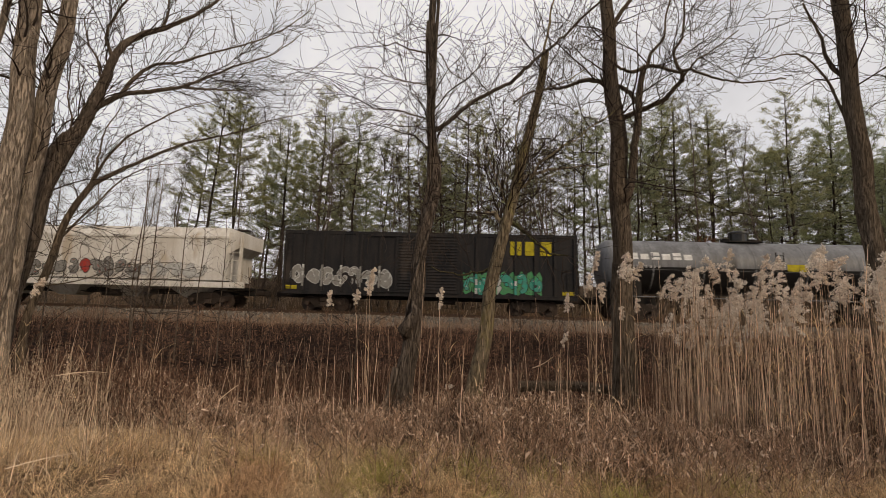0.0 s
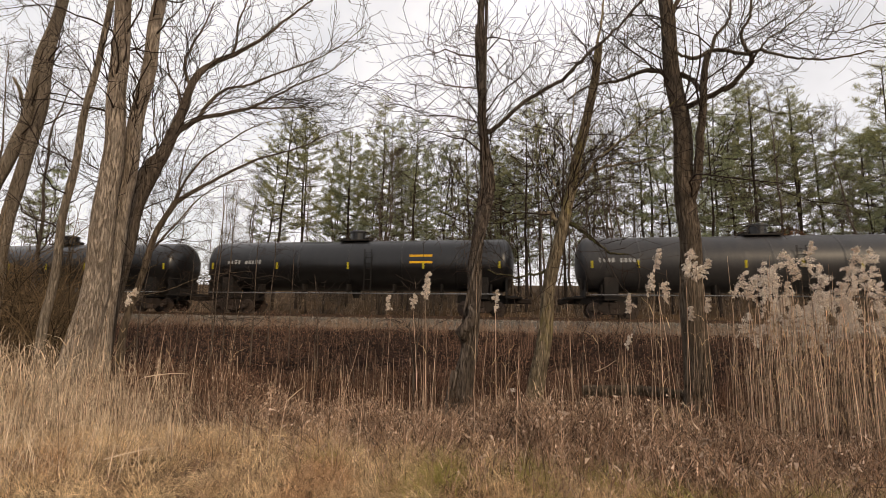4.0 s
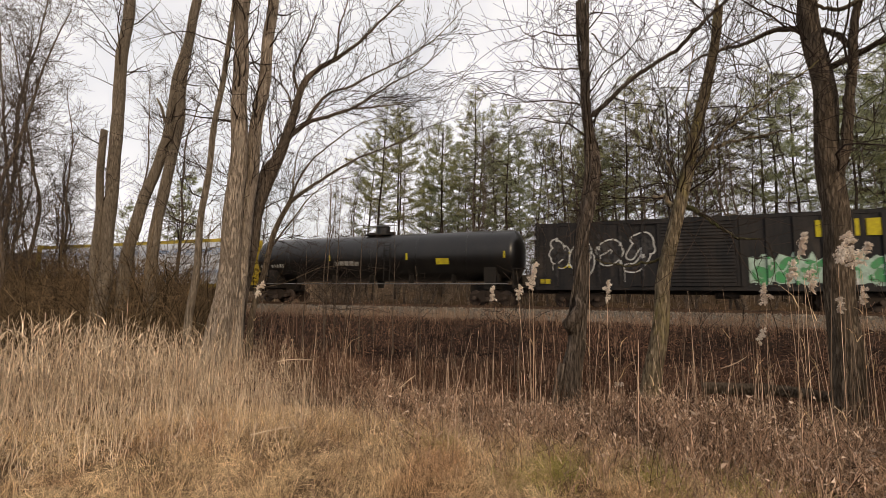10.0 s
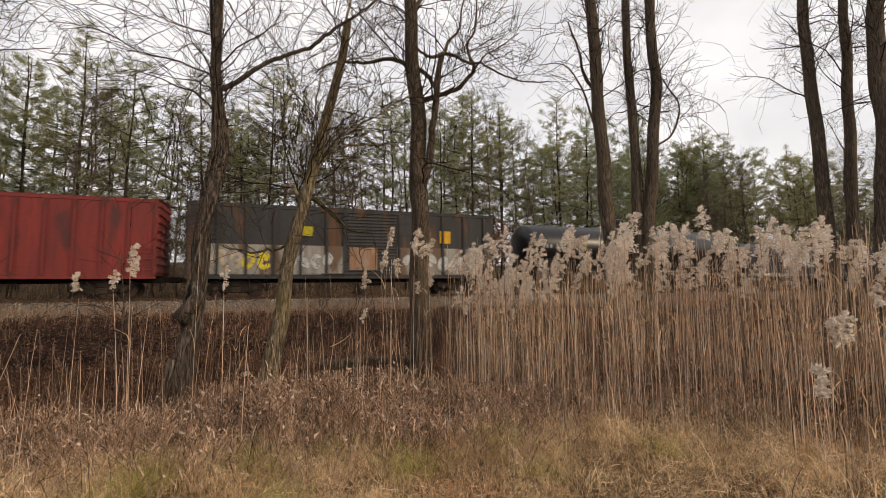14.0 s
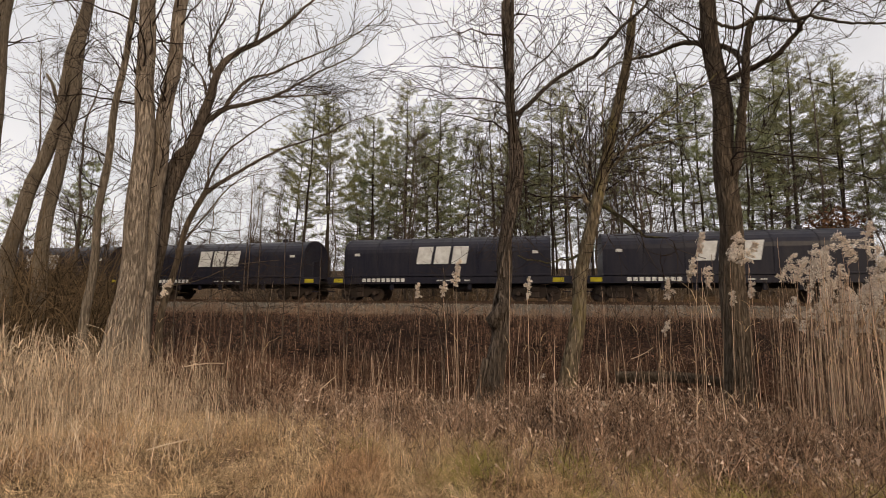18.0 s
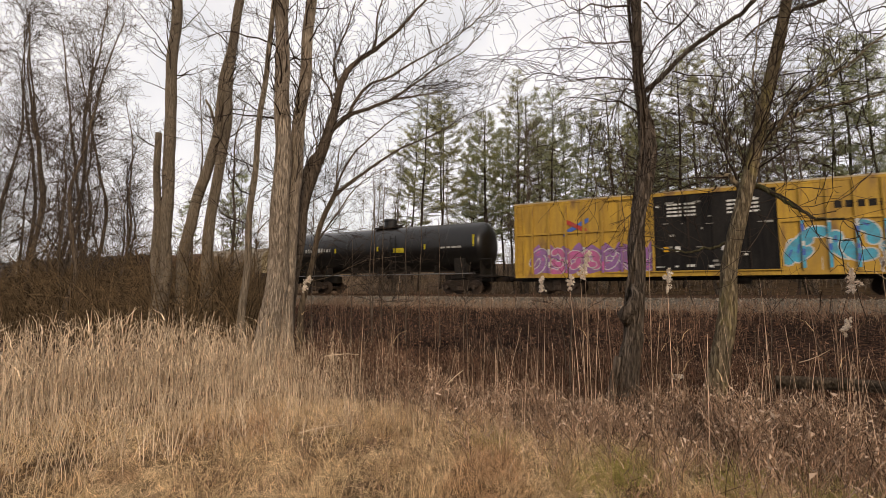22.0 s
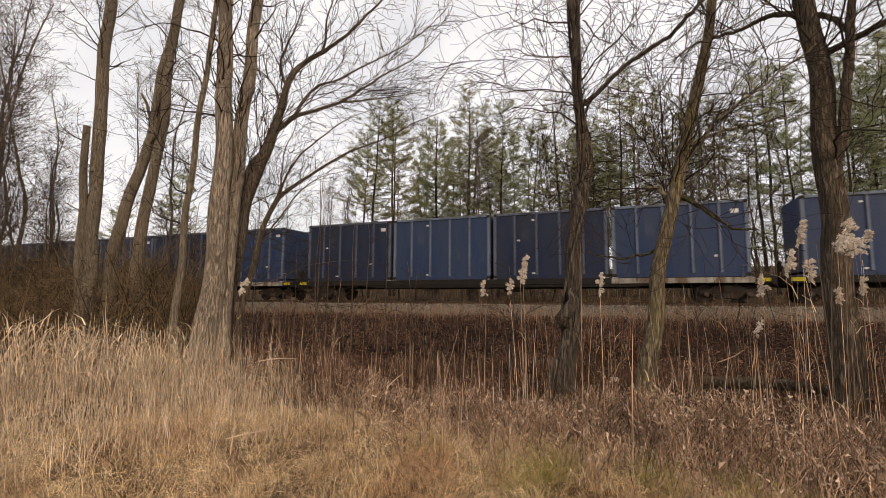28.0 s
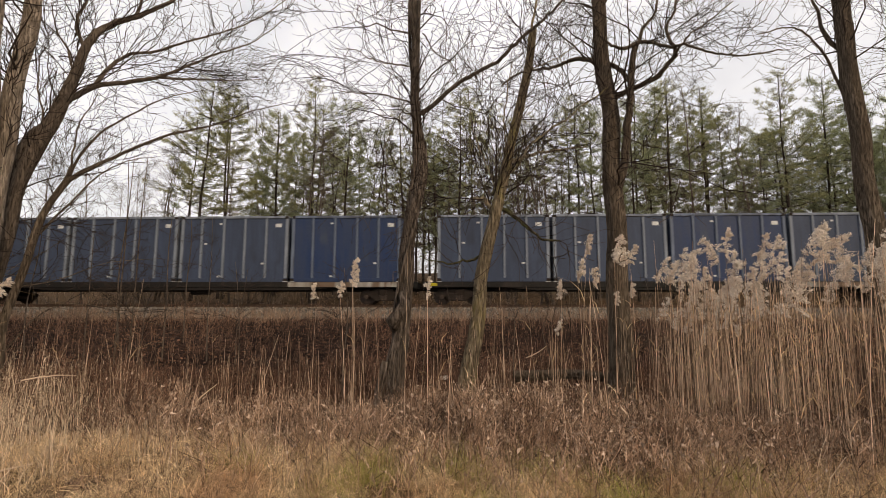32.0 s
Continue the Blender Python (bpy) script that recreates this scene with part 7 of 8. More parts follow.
def coil_car(s0, s1, mark=1.0):
    car, h = car_base("coil_car", s0, s1, "navy blue coil steel car with a round hood and white emblem", "freight car")
    H = h + 0.85
    under(car, H, 1.9)
    part("side_sill", Shape().box(-H, H, -1.5, -1.35, 0.95, 1.35, 0.02), P_NAVY, car)
    part("side_sill", Shape().box(-H, H, 1.35, 1.5, 0.95, 1.35, 0.02), P_NAVY, car)
    part("deck", Shape().box(-H, H, -1.35, 1.35, 0.98, 1.1), P_FRAME, car)
    out = [(-1.48, 1.36), (-1.48, 2.7)] + [(-1.48 * math.cos(a), 2.7 + 0.95 * math.sin(a)) for a in (math.pi * k / 14 for k in range(1, 14))] + [(1.48, 2.7), (1.48, 1.36)]
    part("hood", Shape().along(out[::-1], -h + 0.2, h - 0.2), P_NAVY, car)
    for k in range(7):
        x = -h + 0.26 + (2 * h - 0.52) * k / 6
        o2 = [(y * 1.02, 2.7 + (z - 2.7) * 1.025 if z > 2.7 else z) for y, z in out]
        part("hood_rib", Shape().along(o2[::-1], x - 0.05, x + 0.05), P_NAVY, car)
    part("hood_rail", Shape().box(-h + 0.2, h - 0.2, -1.56, -1.47, 1.36, 1.46, 0.01), P_NAVY, car)
    for sx in (-0.6, 0.6):
        part("lifting_eye", Shape().box(sx * h - 0.15, sx * h + 0.15, -0.1, 0.1, 3.6, 3.85, 0.03), P_NAVY, car)
    for sx in (-1, 1):
        part("reflector", Shape().box(sx * (H - 0.7) - 0.28, sx * (H - 0.7) + 0.28, -1.512, -1.49, 1.04, 1.26), P_YMARK, car)
        for dx in (0.1, 0.5):
            part("handrail_post", Shape().tube([(sx * (H - dx), -1.42, 1.3), (sx * (H - dx), -1.42, 2.3)], 0.02, 5), P_NAVY, car)
        part("handrail", Shape().tube([(sx * (H - 0.5), -1.42, 2.3), (sx * (H - 0.1), -1.42, 2.3)], 0.02, 5), P_NAVY, car)
        part("stirrup", Shape().box(sx * (H - 0.3) - 0.22, sx * (H - 0.3) + 0.22, -1.5, -1.46, 0.5, 0.54), P_NAVY, car)
        part("end_emblem", Shape().box(sx * (h - 1.0) - 0.15, sx * (h - 1.0) + 0.15, -1.5, -1.48, 2.55, 2.7), P_MARK, car)
    bars(car, -H + 2.2, 1.06, 9, 0.2, 0.2, -1.505)
    bars(car, -0.3, 1.1, 4, 0.3, 0.07, -1.505, gap=0.7)
    for k in range(5):
        part("underside_bracket", Shape().box(-3 + 1.5 * k - 0.1, -3 + 1.5 * k + 0.1, -1.35, -1.2, 0.62, 0.97, 0.02), P_NAVY, car)
    # emblem of three plain slanted blocks
    for i in range(3):
        x, z = (-1.5 + i * 1.0) * mark, 2.5 - 0.45 * mark
        part("emblem", Shape().prism([(x, z), (x + 0.82 * mark, z), (x + 1.0 * mark, z + 0.96 * mark), (x + 0.16 * mark, z + 0.96 * mark)], -1.512, -1.47), P_MARK, car)


def hooded_gondola(s0, s1):
    car, h = car_base("coil_gondola", s0, s1, "grey coil gondola with one rusty brown and one tan hood", "freight car")
    under(car, h)
    for y in (-1, 1):
        part("side_wall", Shape().box(-h, h, min(y * 1.5, y * 1.4), max(y * 1.5, y * 1.4), 0.95, 1.5, 0.02), P_GON, car)
        part("top_chord", Shape().box(-h, h, min(y * 1.58, y * 1.36), max(y * 1.58, y * 1.36), 1.42, 1.54, 0.02), P_SLATE, car)
    part("floor", Shape().box(-h, h, -1.4, 1.4, 0.98, 1.1), P_FRAME, car)
    for k in range(12):
        x = -h + 0.4 + k * (2 * h - 0.8) / 11
        part("side_post", Shape().box(x - 0.05, x + 0.05, -1.57, -1.49, 0.98, 1.42, 0.01), P_GON, car)
    for x0, x1, m, tall in ((-h + 0.5, -0.15, P_BROWN, 0.0), (-0.05, h - 1.0, P_TAN, 0.12)):
        o = [(-1.42, 1.54), (-1.42, 2.45 + tall)] + [(-1.42 * math.cos(q), 2.45 + tall + 0.95 * math.sin(q)) for q in (math.pi * j / 10 for j in range(1, 10))] + [(1.42, 2.45 + tall), (1.42, 1.54)]
        hood = part("hood", Shape().along(o[::-1], x0, x1), m, car)
        for k in range(6):
            x = x0 + 0.06 + (x1 - x0 - 0.12) * k / 5
            part("hood_rib", Shape().along([(y * 1.02, z + 0.02) for y, z in o][::-1], x - 0.04, x + 0.04), m, hood)
    for i, x in enumerate((-4.6, -2.0, 1.2, 4.6)):
        bars(car, x, 1.14, 1 + i % 2, 0.6, 0.18, -1.505, P_YMARK)
        if m == P_TAN:
            for xx in (x0 + 0.25, x1 - 0.45):
                part("end_band", Shape().along([(y * 1.012, z + 0.012) for y, z in o][::-1], xx - 0.25, xx + 0.3), P_CREAM, hood)


CONTAINER = {}


def container_parts():
    """Shared meshes of a tall waste container 6.06 m long and 3.65 m high."""
    h, w, top = 3.0, 1.3, 3.62
    CONTAINER["front_panel"] = Shape().box(-h, h, -w, -w + 0.05, 0.2, top - 0.12).mesh("front_panel")
    CONTAINER["rear_panel"] = Shape().box(-h, h, w - 0.05, w, 0.2, top - 0.12).mesh("rear_panel")
    CONTAINER["end_panel"] = Shape().box(-0.025, 0.025, -w + 0.05, w - 0.05, 0.2, top - 0.12).mesh("end_panel")
    CONTAINER["bottom_rail"] = Shape().box(-h, h, -w - 0.04, -w + 0.12, 0.0, 0.2, 0.015).box(-h, h, w - 0.12, w + 0.04, 0.0, 0.2, 0.015).mesh("bottom_rail")
    CONTAINER["top_rail"] = Shape().box(-h, h, -w - 0.06, -w + 0.1, top - 0.13, top, 0.015).box(-h, h, w - 0.1, w + 0.06, top - 0.13, top, 0.015).mesh("top_rail")
    CONTAINER["corner_post"] = Shape().box(-0.08, 0.08, -w - 0.05, -w + 0.1, 0.2, top - 0.13, 0.012).mesh("corner_post")
    CONTAINER["side_post"] = Shape().along([(-w - 0.075, 0.2), (-w - 0.075, top - 0.13), (-w, top - 0.13), (-w, 0.2)], -0.05, 0.05).mesh("side_post")
    CONTAINER["floor"] = Shape().box(-h + 0.05, h - 0.05, -w + 0.05, w - 0.05, 0.02, 0.1).mesh("floor")
    CONTAINER["lid"] = Shape().box(-h + 0.02, h - 0.02, -w + 0.1, w - 0.1, top - 0.1, top - 0.02, 0.015).mesh("lid")
    CONTAINER["plate"] = Shape().box(-0.16, 0.16, -w - 0.006, -w + 0.01, -0.1, 0.1).mesh("plate")
    CONTAINER["corner_casting"] = Shape().box(-0.1, 0.1, -w - 0.065, -w + 0.1, -0.07, 0.07, 0.01).mesh("corner_casting")


container_parts()


def waste_container(m, rng, s_mid, labelled):
    """A container stands on its flatcar, so it is a thing of its own and rides with it."""
    c = new("waste_container")
    tagged(c, labelled, "container", group="containers on the flatcars")
    CARS.append((c, s_mid))
    for nm in ("front_panel", "rear_panel", "bottom_rail", "top_rail", "floor", "lid"):
        me = CONTAINER[nm].copy()
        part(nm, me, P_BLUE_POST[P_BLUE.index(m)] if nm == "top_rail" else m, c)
    post, corner = CONTAINER["side_post"].copy(), CONTAINER["corner_post"].copy()
    for x in (-1.8, -0.6, 0.6, 1.8):
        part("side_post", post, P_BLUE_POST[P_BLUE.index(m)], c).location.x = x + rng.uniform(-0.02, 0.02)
    end = CONTAINER["end_panel"].copy()
    for x in (-2.97, 2.97):
        part("end_panel", end, m, c).location.x = x
    for x in (-2.92, 2.92):
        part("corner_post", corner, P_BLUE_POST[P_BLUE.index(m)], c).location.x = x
    cast = CONTAINER["corner_casting"]
    for x in (-2.9, 2.9):
        for z in (0.1, 3.54):
            p = part("corner_casting", cast, P_STEEL, c)
            p.location.x, p.location.z = x, z
    for x, z in ((2.45, 3.1), (-0.8, 3.2), (-0.8, 0.3), (1.6, 1.0), (-1.6, 2.1)):
        if rng.random() < 0.75:
            p = part("plate", CONTAINER["plate"], P_MARK, c)
            p.location.x, p.location.z = x, z
            k = 1.0 if x > 2 else 0.45
            p.scale = (k, 1, k)
    return c


BOX_COLOURS = ((0, 0, 0, 2), (1, 0, 1, 1), (0, 0, 2, 0), (2, 0, 2, 0), (0, 2, 2, 0), (2, 1, 2, 2), (1, 1, 1, 0), (1, 1, 0, 1), (1, 0, 1, 1))


def container_flatcar(k, s0):
    """An 89 foot flatcar and its four containers."""
    L = 26.3
    car, h = car_base("container_flatcar", s0 - 0.7, s0 - 0.7 + L, "dark steel flatcar that carries four blue containers", "freight car")
    under(car, h, 1.9)
    part("deck", Shape().box(-h, h, -1.3, 1.3, 1.05, 1.22, 0.02), P_FRAME, car)
    part("side_sill", Shape().box(-h, h, -1.42, -1.3, 0.92, 1.23, 0.02), P_FRAME, car)
    part("fish_belly", Shape().prism([(-h + 4.5, 0.92), (-h + 6, 0.78), (h - 6, 0.78), (h - 4.5, 0.92)], -1.38, -1.3), P_FRAME, car)
    for sx in (-1, 1):
        part("reflector", Shape().box(sx * (h - 0.5) - 0.25, sx * (h - 0.5) + 0.25, -1.44, -1.41, 1.0, 1.16), P_YMARK, car)
        part("end_sill", Shape().box(min(sx * h, sx * (h - 0.2)), max(sx * h, sx * (h - 0.2)), -1.4, 1.4, 0.85, 1.22, 0.02), P_FRAME, car)
    part("pale_sill", Shape().box(h - 7.0, h - 0.85, -1.452, -1.421, 0.94, 1.2, 0.008), P_PALE, car, "dirty white sill plate")
    part("step_rail", Shape().tube([(h - 1.3, -1.44, 1.2), (h - 1.3, -1.44, 1.75), (h - 0.6, -1.44, 1.75), (h - 0.6, -1.44, 1.2)], 0.02, 6), P_PALE, car)
    for dx in (0.35, 1.6):
        part("grab_iron", Shape().tube([(h - dx, -1.44, 0.55), (h - dx, -1.46, 0.92)], 0.016, 5), P_STEEL, car)
    part("brake_wheel", Shape().tube([(-h - 0.05, -0.9, 1.7), (-h + 0.0, -0.9, 1.7)], 0.28, 16), P_STEEL, car)
    part("brake_staff", Shape().tube([(-h + 0.02, -0.9, 1.2), (-h + 0.02, -0.9, 1.7)], 0.03, 6), P_STEEL, car)
    rng = random.Random(40 + k)
    for i in range(4):
        j = BOX_COLOURS[k][i]
        word = ("dark blue", "faded slate blue", "navy blue")[j]
        c = waste_container(P_BLUE[j], rng, s0 + 3.07 + 6.2 * i, word + " tall steel waste container on a flatcar")
        for x in (-2.9, 2.9):
            part("twist_lock", Shape().box(x + 0.0 - 0.12, x + 0.12, -1.36, -1.2, -0.05, 0.02), P_MARK, c)
        if (k, i) == (1, 2):
            graffiti(c, -2.85, 0.1, 3.5, 1.1, -1.306, "mint", "yellow", 9, "white", "yellow")
        if (k, i) in ((5, 2), (4, 1)):
            graffiti(c, -2.4, 0.4, 1.3, 0.7, -1.306, "white", "grey", 12 + i)


def build_train():
    covered_hopper()
    # charcoal boxcar with a louvred door
    car, h, w, fl, ev = boxcar(-9.9, 6.05, 4.5, P_CHARCOAL, "charcoal boxcar with graffiti and a yellow emblem", door=(-1.7, 1.6))
    for x in (4.4, 5.2, 6.0):
        part("emblem", Shape().box(x, x + 0.6, -w - 0.055, -w, 3.25, 4.0, 0.004), P_YMARK, car)
    graffiti(car, -h + 0.5, fl + 0.25, 5.4, 1.3, -w - 0.006, "grey", "white", 21, posts=(-h + 0.07, 1.05, -w - 0.1))
    graffiti(car, 1.9, fl + 0.05, 4.2, 1.2, -w - 0.006, "teal", "black", 22, shine="white", cloud="green", posts=(-h + 0.07, 1.05, -w - 0.1))
    for sx in (-1, 1):
        part("reflector", Shape().box(sx * (h - 0.5) - 0.3, sx * (h - 0.5) + 0.3, -w - 0.058, -w, fl + 0.1, fl + 0.3), P_YMARK, car)
    # grey tank with white emblem
    car, h, c, r = tank_car(7.3, 23.4, P_GREY_TANK, "grey tank car with a black lower half", [(-7.2, 2.6, 0.35), (7.2, 2.6, 0.35)])
    tank_bars(car, -6.5, 3.2, 6, 0.42, 0.42, c, r, P_MARK, 0.35)
    tank_bars(car, -6.4, 2.75, 7, 0.16, 0.16, c, r)
    tank_bars(car, 1.6, 2.72, 1, 1.0, 0.36, c, r, P_YMARK)
    # black skin just outside the lower half of the tank
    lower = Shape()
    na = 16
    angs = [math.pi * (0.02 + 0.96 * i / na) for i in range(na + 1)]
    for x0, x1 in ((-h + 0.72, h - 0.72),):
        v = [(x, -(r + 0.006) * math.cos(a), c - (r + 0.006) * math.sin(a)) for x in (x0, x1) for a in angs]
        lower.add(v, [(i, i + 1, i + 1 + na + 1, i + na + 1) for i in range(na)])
    part("lower_coat", lower, P_BLACK, car, "black lower half", True)
    # black tanks
    st = lambda a, n, m=0.62: [(-a + 2 * a * i / (n - 1), 2.55, m) for i in range(n)]
    car, h, c, r = tank_car(26.0, 44.9, P_BLACK, "black tank car with a white emblem and yellow reflectors", st(8.6, 5, 0.3))
    tank_bars(car, -8.2, 3.1, 6, 0.5, 0.52, c, r, P_MARK, 0.2)
    tank_bars(car, -8.0, 2.75, 8, 0.13, 0.18, c, r)
    car, h, c, r = tank_car(46.7, 65.8, P_SOOT, "black tank car with yellow reflector strips", st(8.8, 7, 0.5))
    tank_bars(car, -8.3, 2.95, 10, 0.16, 0.28, c, r)
    car, h, c, r = tank_car(67.5, 86.4, P_SOOT, "black tank car with yellow reflector strips and sign", st(8.8, 5, 0.5))
    tank_bars(car, -7.6, 2.9, 10, 0.16, 0.26, c, r)
    tank_bars(car, 3.6, 2.9, 1, 1.3, 0.5, c, r, P_OMARK)
    car, h, c, r = tank_car(89.5, 108.3, P_DUST, "black tank car with yellow reflector strips", st(8.8, 8, 0.5))
    tank_bars(car, -8.2, 2.9, 10, 0.15, 0.26, c, r)
    car, h, c, r = tank_car(109.5, 128.6, P_DUST, "black tank car with yellow reflector strips", st(8.9, 7, 0.55))
    tank_bars(car, -8.2, 2.75, 10, 0.16, 0.26, c, r)
    tank_bars(car, 6.6, 3.05, 5, 0.16, 0.14, c, r)
    tank_bars(car, 4.4, 2.7, 1, 0.5, 0.2, c, r, P_YMARK)
    car, h, c, r = tank_car(130.4, 149.6, P_SOOT, "black tank car with orange reflector strips and emblem", st(8.9, 6, 0.5), P_OMARK)
    tank_bars(car, -8.0, 2.85, 10, 0.2, 0.3, c, r)
    tank_bars(car, 0.6, 2.3, 3, 0.6, 0.5, c, r, gap=0.15)
    tank_bars(car, 3.2, 2.35, 1, 0.7, 0.4, c, r, P_YMARK)
    # rusty hopper
    car, h = open_hopper(151.3, 167.1, 3.95, P_RUST, "rusty brown open hopper car with pale patches")
    part("orange_patch", Shape().box(-h + 0.2, -h + 1.1, -1.512, -1.5, 1.2, 3.4), P_YELLOW, car)
    part("primer_patch", Shape().box(-1.6, 0.4, -1.512, -1.5, 1.35, 2.5), GRAFFITI["mint"], car)
    part("primer_patch", Shape().box(0.5, 1.2, -1.512, -1.5, 1.3, 2.4), GRAFFITI["mint"], car)
    bars(car, -h + 2.2, 2.5, 5, 0.16, 0.3, -1.612)
    bars(car, -h + 2.2, 2.05, 6, 0.16, 0.3, -1.612)
    for x in (-2.8, 5.6):
        part("reflector", Shape().box(x, x + 0.12, -1.615, -1.6, 1.3, 1.9), P_YMARK, car)
    centerbeam(167.8, 190.35)
    car, h, c, r = tank_car(192.3, 211.2, P_BLACK, "black tank car with orange reflector and sprayed tags", [(-8.2, 2.7, 0.55)] + [(x, 2.6, 0.5) for x in (-3, 2.5, 8.5)])
    tank_bars(car, -8.6, 2.3, 9, 0.16, 0.26, c, r)
    tank_bars(car, -2.6, 2.35, 5, 0.3, 0.3, c, r, GRAFFITI["grey"], 0.2)
    tank_bars(car, 4.4, 2.35, 1, 0.8, 0.35, c, r, P_YMARK)
    # second charcoal boxcar
    car, h, w, fl, ev = boxcar(212.0, 228.0, 4.55, P_CHARCOAL, "charcoal boxcar covered in white and green graffiti", door=(-1.9, 1.3))
    graffiti(car, -h + 0.4, fl + 0.5, 5.2, 2.4, -w - 0.006, "black", "white", 31, posts=(-h + 0.07, 1.05, -w - 0.1))
    graffiti(car, 1.8, fl + 0.1, 5.2, 1.4, -w - 0.006, "green", "mint", 32, cloud="mint", shine="white", posts=(-h + 0.07, 1.05, -w - 0.1))
    for j in range(2):
        bars(car, -h + 1.1, 2.55 - 0.5 * j, 6, 0.2, 0.32, -w - 0.008, P_YMARK, 0.5)
    for x in (4.4, 5.3, 6.2):
        part("emblem", Shape().box(x, x + 0.65, -w - 0.055, -w, 3.3, 4.05, 0.004), P_YMARK, car)
    for sx in (-1, 1):
        part("reflector", Shape().box(sx * (h - 0.5) - 0.25, sx * (h - 0.5) + 0.25, -w - 0.058, -w, fl + 0.15, fl + 0.4), P_YMARK, car)
    # black gondola
    car, h = open_hopper(229.25, 244.2, 3.9, P_GON, "black high-sided gondola car with pale graffiti", "gondola_car", 0.85)
    graffiti(car, -0.6, 1.25, 6.0, 1.35, -1.506, "cream", "white", 41, "orange")
    bars(car, -h + 0.9, 2.6, 3, 0.25, 0.22, -1.612)
    bars(car, -h + 0.9, 2.15, 6, 0.2, 0.25, -1.612)
    for x in (-h + 0.35, h - 0.4, 0.3 - h / 2):
        part("reflector", Shape().box(x, x + 0.1, -1.615, -1.6, 1.3, 2.1), P_YMARK, car)
    car, h, c, r = tank_car(245.9, 262.8, P_DUST, "dark grey tank car with yellow strips and a sprayed tag", st(7.8, 6, 0.7))
    tank_bars(car, -7.0, 2.3, 8, 0.16, 0.26, c, r)
    tank_bars(car, 0.4, 2.6, 4, 0.22, 0.5, c, r, GRAFFITI["grey"], 0.2)
    car, h, c, r = tank_car(265.1, 282.3, P_DUST, "dark grey tank car with yellow reflector strips", st(8.1, 6, 0.7))
    tank_bars(car, -7.3, 2.85, 10, 0.17, 0.28, c, r)
    # red boxcar
    car, h, w, fl, ev = boxcar(283.9, 299.8, 4.75, P_RED, "red boxcar with faded primer patches", door=(-1.1, 1.9), posts=1.05)
    for x, a in ((-6.6, 3), (-5.0, 1), (-1.4, 1)):
        part("primer_patch", Shape().box(x, x + 0.7 * a, -w - 0.008, -w, fl + 0.1, fl + 0.75), GRAFFITI["cream"], car)
    bars(car, -h + 0.9, fl + 1.5, 4, 0.2, 0.3, -w - 0.006)
    bars(car, -h + 0.9, fl + 1.0, 5, 0.2, 0.3, -w - 0.006)
    # slate boxcar with a pale lower band
    car, h, w, fl, ev = boxcar(301.0, 317.3, 4.75, P_SLATE, "weathered slate boxcar with pale sprayed lower half", door=(-0.6, 2.2), posts=1.3, low_m=P_PALE)
    graffiti(car, -h + 0.3, fl + 0.15, 3.6, 1.15, -w - 0.03, "cream", "grey", 51, shine="yellow")
    graffiti(car, -3.6, fl + 0.2, 2.4, 1.1, -w - 0.03, "white", "grey", 52, shine="black")
    part("rust_patch", Shape().box(-0.4, 1.1, -w - 0.108, -w, fl + 0.3, fl + 1.5), P_RUST2, car)
    graffiti(car, 2.6, fl + 0.15, 4.6, 1.1, -w - 0.03, "white", "grey", 53, shine="cream")
    part("yellow_patch", Shape().box(-3.0, -2.3, -w - 0.06, -w, 3.1, 3.6), P_YMARK, car)
    part("rust_patch", Shape().box(3.4, 4.15, -w - 0.03, -w, 2.75, 3.5), P_RUST2, car)
    part("orange_patch", Shape().box(4.75, 5.4, -w - 0.03, -w, 2.9, 3.6), P_OMARK, car)
    car, h, c, r = tank_car(319.5, 336.4, P_BLACK, "black tank car behind tall reeds", st(8.0, 5, 0.6))
    tank_bars(car, -7.2, 2.8, 9, 0.18, 0.28, c, r)
    for k in range(7):
        coil_car(338.2 + 14.28 * k, 338.2 + 14.28 * k + 12.1, 0.62 if k == 6 else 1.0)
    hooded_gondola(437.9, 454.8)
    car, h, c, r = tank_car(456.1, 471.3, P_BLACK, "black tank car with yellow reflectors and sign", [(-7.0, 2.9, 0.9), (-3.5, 2.7, 0.4), (0, 2.7, 0.4), (3.5, 2.7, 0.4), (7.0, 2.7, 0.9)])
    tank_bars(car, -6.2, 2.85, 10, 0.17, 0.28, c, r)
    tank_bars(car, 1.2, 2.6, 1, 0.8, 0.3, c, r, P_YMARK)
    tank_bars(car, 4.6, 2.75, 4, 0.3, 0.12, c, r, gap=0.2)
    # yellow boxcar with black double doors
    car, h, w, fl, ev = boxcar(473.0, 492.2, 5.15, P_YELLOW, "yellow boxcar with black plug doors and bright graffiti", door=(-2.5, 2.5), door_m=P_DOOR, posts=0.92, ribbed_door=False)
    for x0, x1 in ((-h + 0.1, -2.75), (2.55, h - 0.1)):
        part("side_rail", Shape().box(x0, x1, -w - 0.075, -w + 0.01, fl + 2.15, fl + 2.25, 0.01), P_YELLOW, car)
    part("roof_edge", Shape().box(-h, h, -w - 0.045, -w - 0.031, ev - 0.02, ev + 0.05), P_CREAM, car)
    graffiti(car, -h + 0.9, fl + 0.05, 6.5, 1.5, -w - 0.006, "purple", "white", 61, shine="pink", cloud="purple", posts=(-h + 0.07, 0.92, -w - 0.1))
    graffiti(car, 2.8, fl + 0.1, 6.2, 2.3, -w - 0.006, "cyan", "white", 62, shine="blue", posts=(-h + 0.07, 0.92, -w - 0.1))
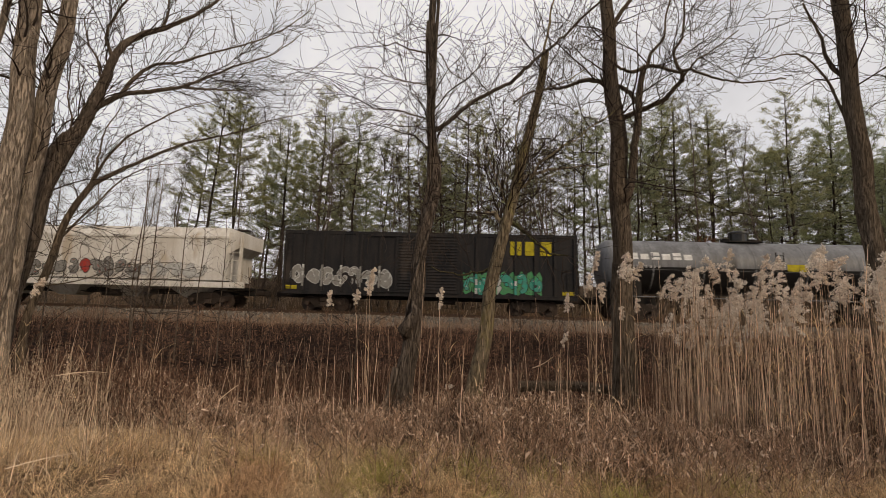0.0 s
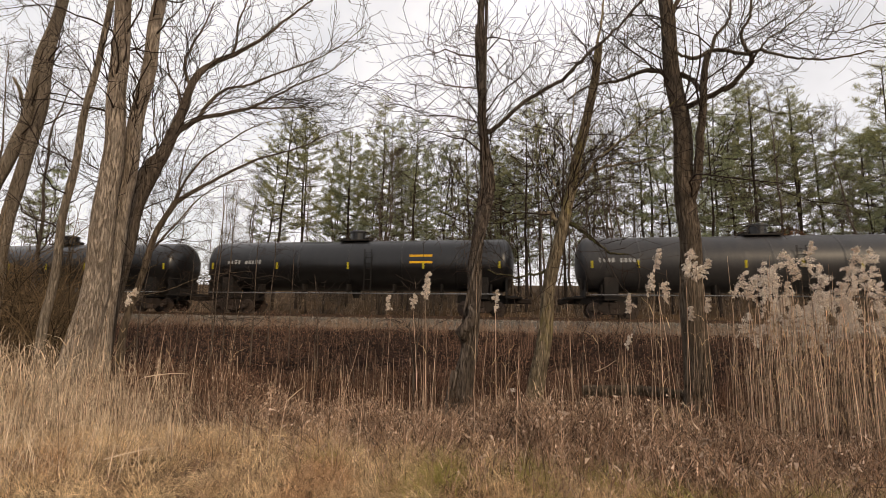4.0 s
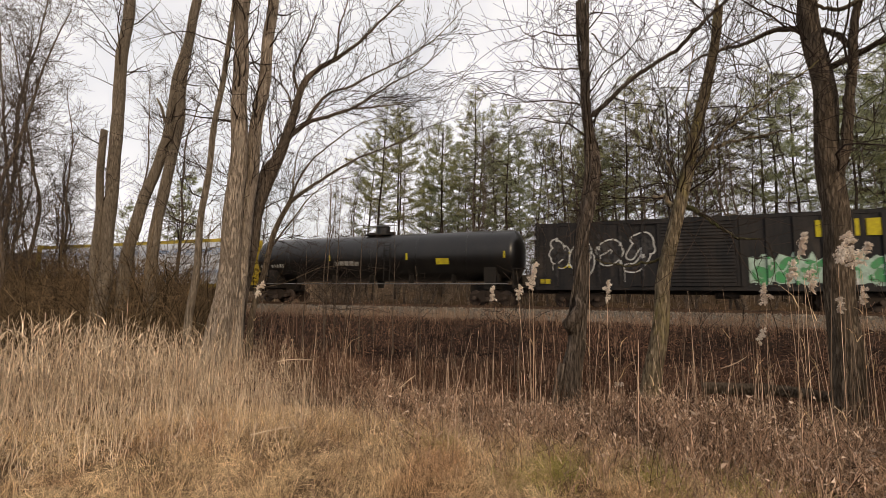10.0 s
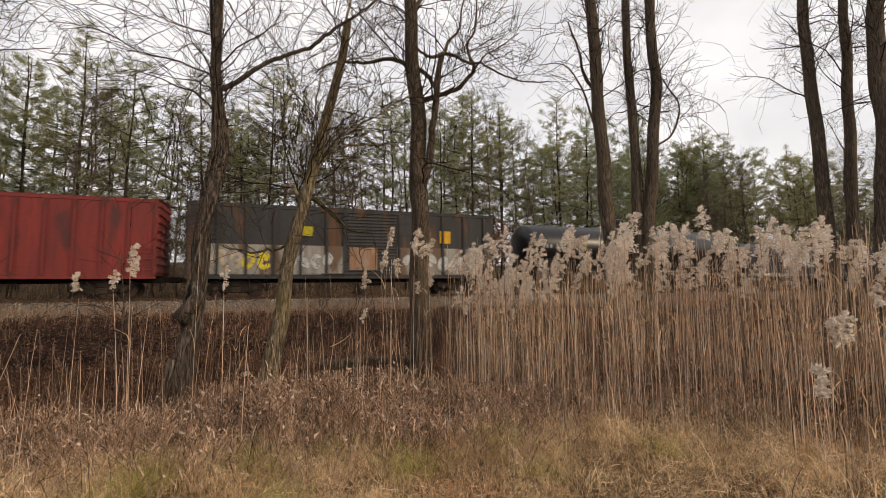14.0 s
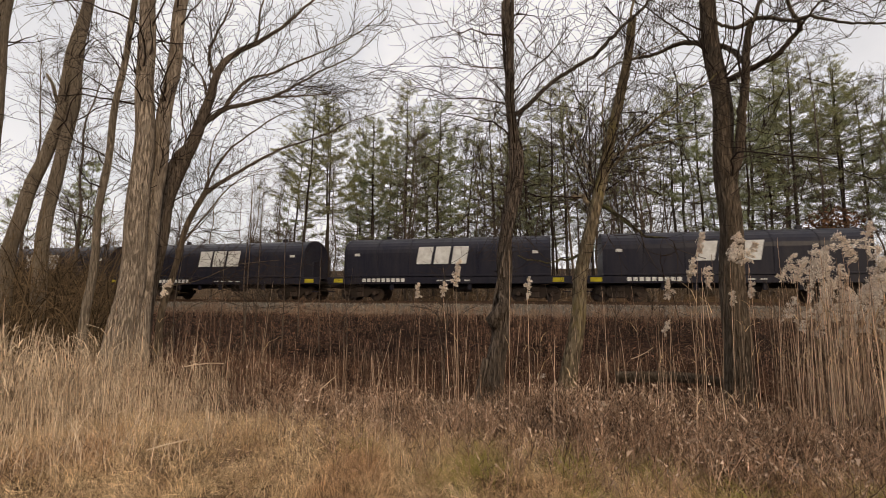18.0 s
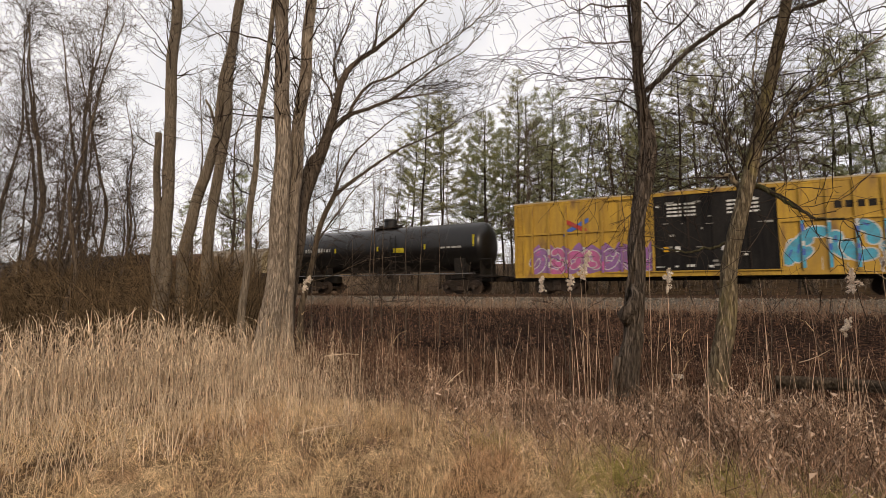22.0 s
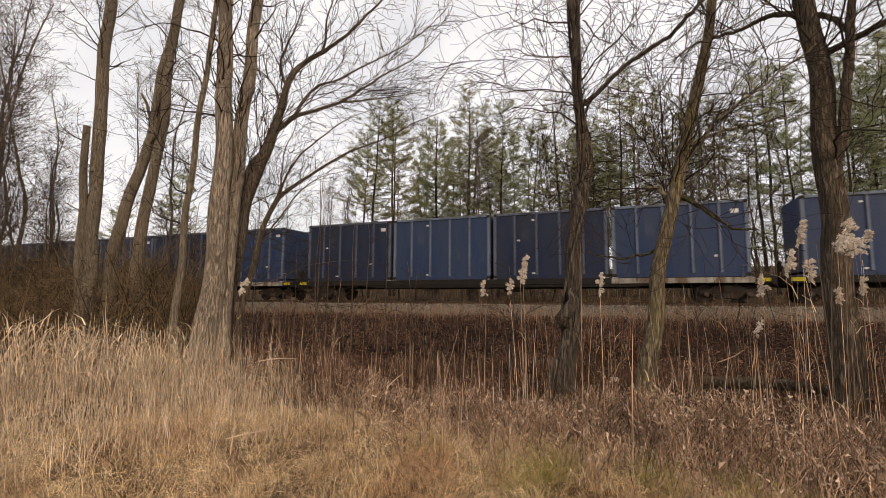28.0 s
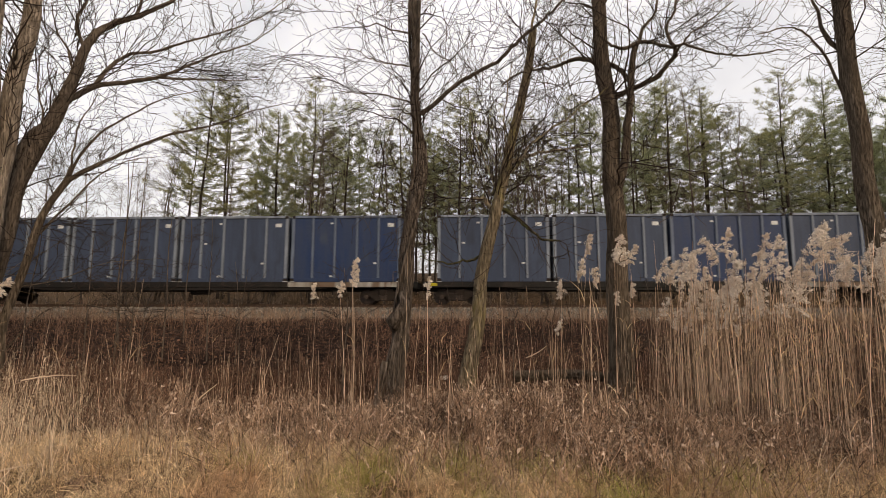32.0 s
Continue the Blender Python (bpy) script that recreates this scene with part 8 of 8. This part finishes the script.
    for a, m in (((-6.9, 3.2, -5.6, 3.9), "blue"), ((-6.8, 3.9, -5.7, 3.3), "red")):
        part("emblem", Shape().prism([(a[0], a[1] - 0.12), (a[2], a[3] - 0.12), (a[2], a[3] + 0.12), (a[0], a[1] + 0.12)], -w - (0.056 if m == "blue" else 0.06), -w), GRAFFITI[m], car)
    bars(car, 4.5, 3.7, 9, 0.26, 0.3, -w - 0.006, P_DOOR)
    for x in (-1.9, 0.6):
        for j in range(4):
            bars(car, x, 4.3 - j * 0.18, 5, 0.22, 0.09, -w - 0.075, gap=0.15)
    for x in (-2.1, -1.6, 0.3, 0.8):
        part("placard", Shape().box(x, x + 0.22, -w - 0.115, -w - 0.06, fl + 1.0, fl + 1.25), P_MARK if x != -2.1 else P_OMARK, car)
    rng = random.Random(77)
    for k in range(26):
        x, z = rng.uniform(-2.5, 2.1), fl + 0.2 + 3.2 * rng.random() ** 1.6
        part("stencil_mark", Shape().box(x, x + rng.uniform(0.06, 0.4), -w - 0.113, -w - 0.06, z, z + rng.uniform(0.03, 0.12)), GRAFFITI["grey"] if k % 3 else P_MARK, car)
    # oxide red boxcar
    car, h, w, fl, ev = boxcar(494.0, 513.2, 5.2, P_RED2, "oxide red high boxcar with blue and green graffiti", door=(-2.3, 2.5), posts=1.2)
    graffiti(car, -h + 1.9, fl + 0.05, 5.6, 1.45, -w - 0.006, "cyan", "blue", 71, shine="white", cloud="blue", posts=(-h + 0.07, 1.2, -w - 0.1))
    graffiti(car, 2.8, fl + 0.05, 6.4, 1.7, -w - 0.006, "pink", "purple", 72, shine="mint", cloud="grey", posts=(-h + 0.07, 1.2, -w - 0.1))
    part("purple_sweep", Shape().prism([(3.4, fl + 1.9), (8.6, fl + 1.7), (8.4, fl + 2.0), (4.0, fl + 2.1)], -w - 0.054, -w), GRAFFITI["purple"], car)
    bars(car, -h + 0.9, fl + 1.2, 2, 0.25, 0.3, -w - 0.006)
    bars(car, -h + 0.9, fl + 0.8, 2, 0.25, 0.3, -w - 0.006)
    part("reflector", Shape().box(-h + 0.35, -h + 0.75, -w - 0.056, -w, fl + 0.1, fl + 0.6), P_YMARK, car)
    for k in range(9):
        container_flatcar(k, 515.0 + 26.6 * k)


build_train()


# ---------------------------------------------------------------- the rolling train
def train_way(t):
    """How far the train has rolled after t seconds."""
    return 21.7 * t + 0.4 * max(0.0, t - 12.0)


def motions():
    """The train rolls to the left along its straight track."""
    for car, s in CARS:
        z = RAIL_Z + (1.23 if car.name.startswith("waste_container") else 0.0)
        walk(car, [(t, pose(s - train_way(t), TRACK_Y, z)) for t in (0.0, 6.0, 12.0, 12.5, 20.0, 32.0)])


motions()
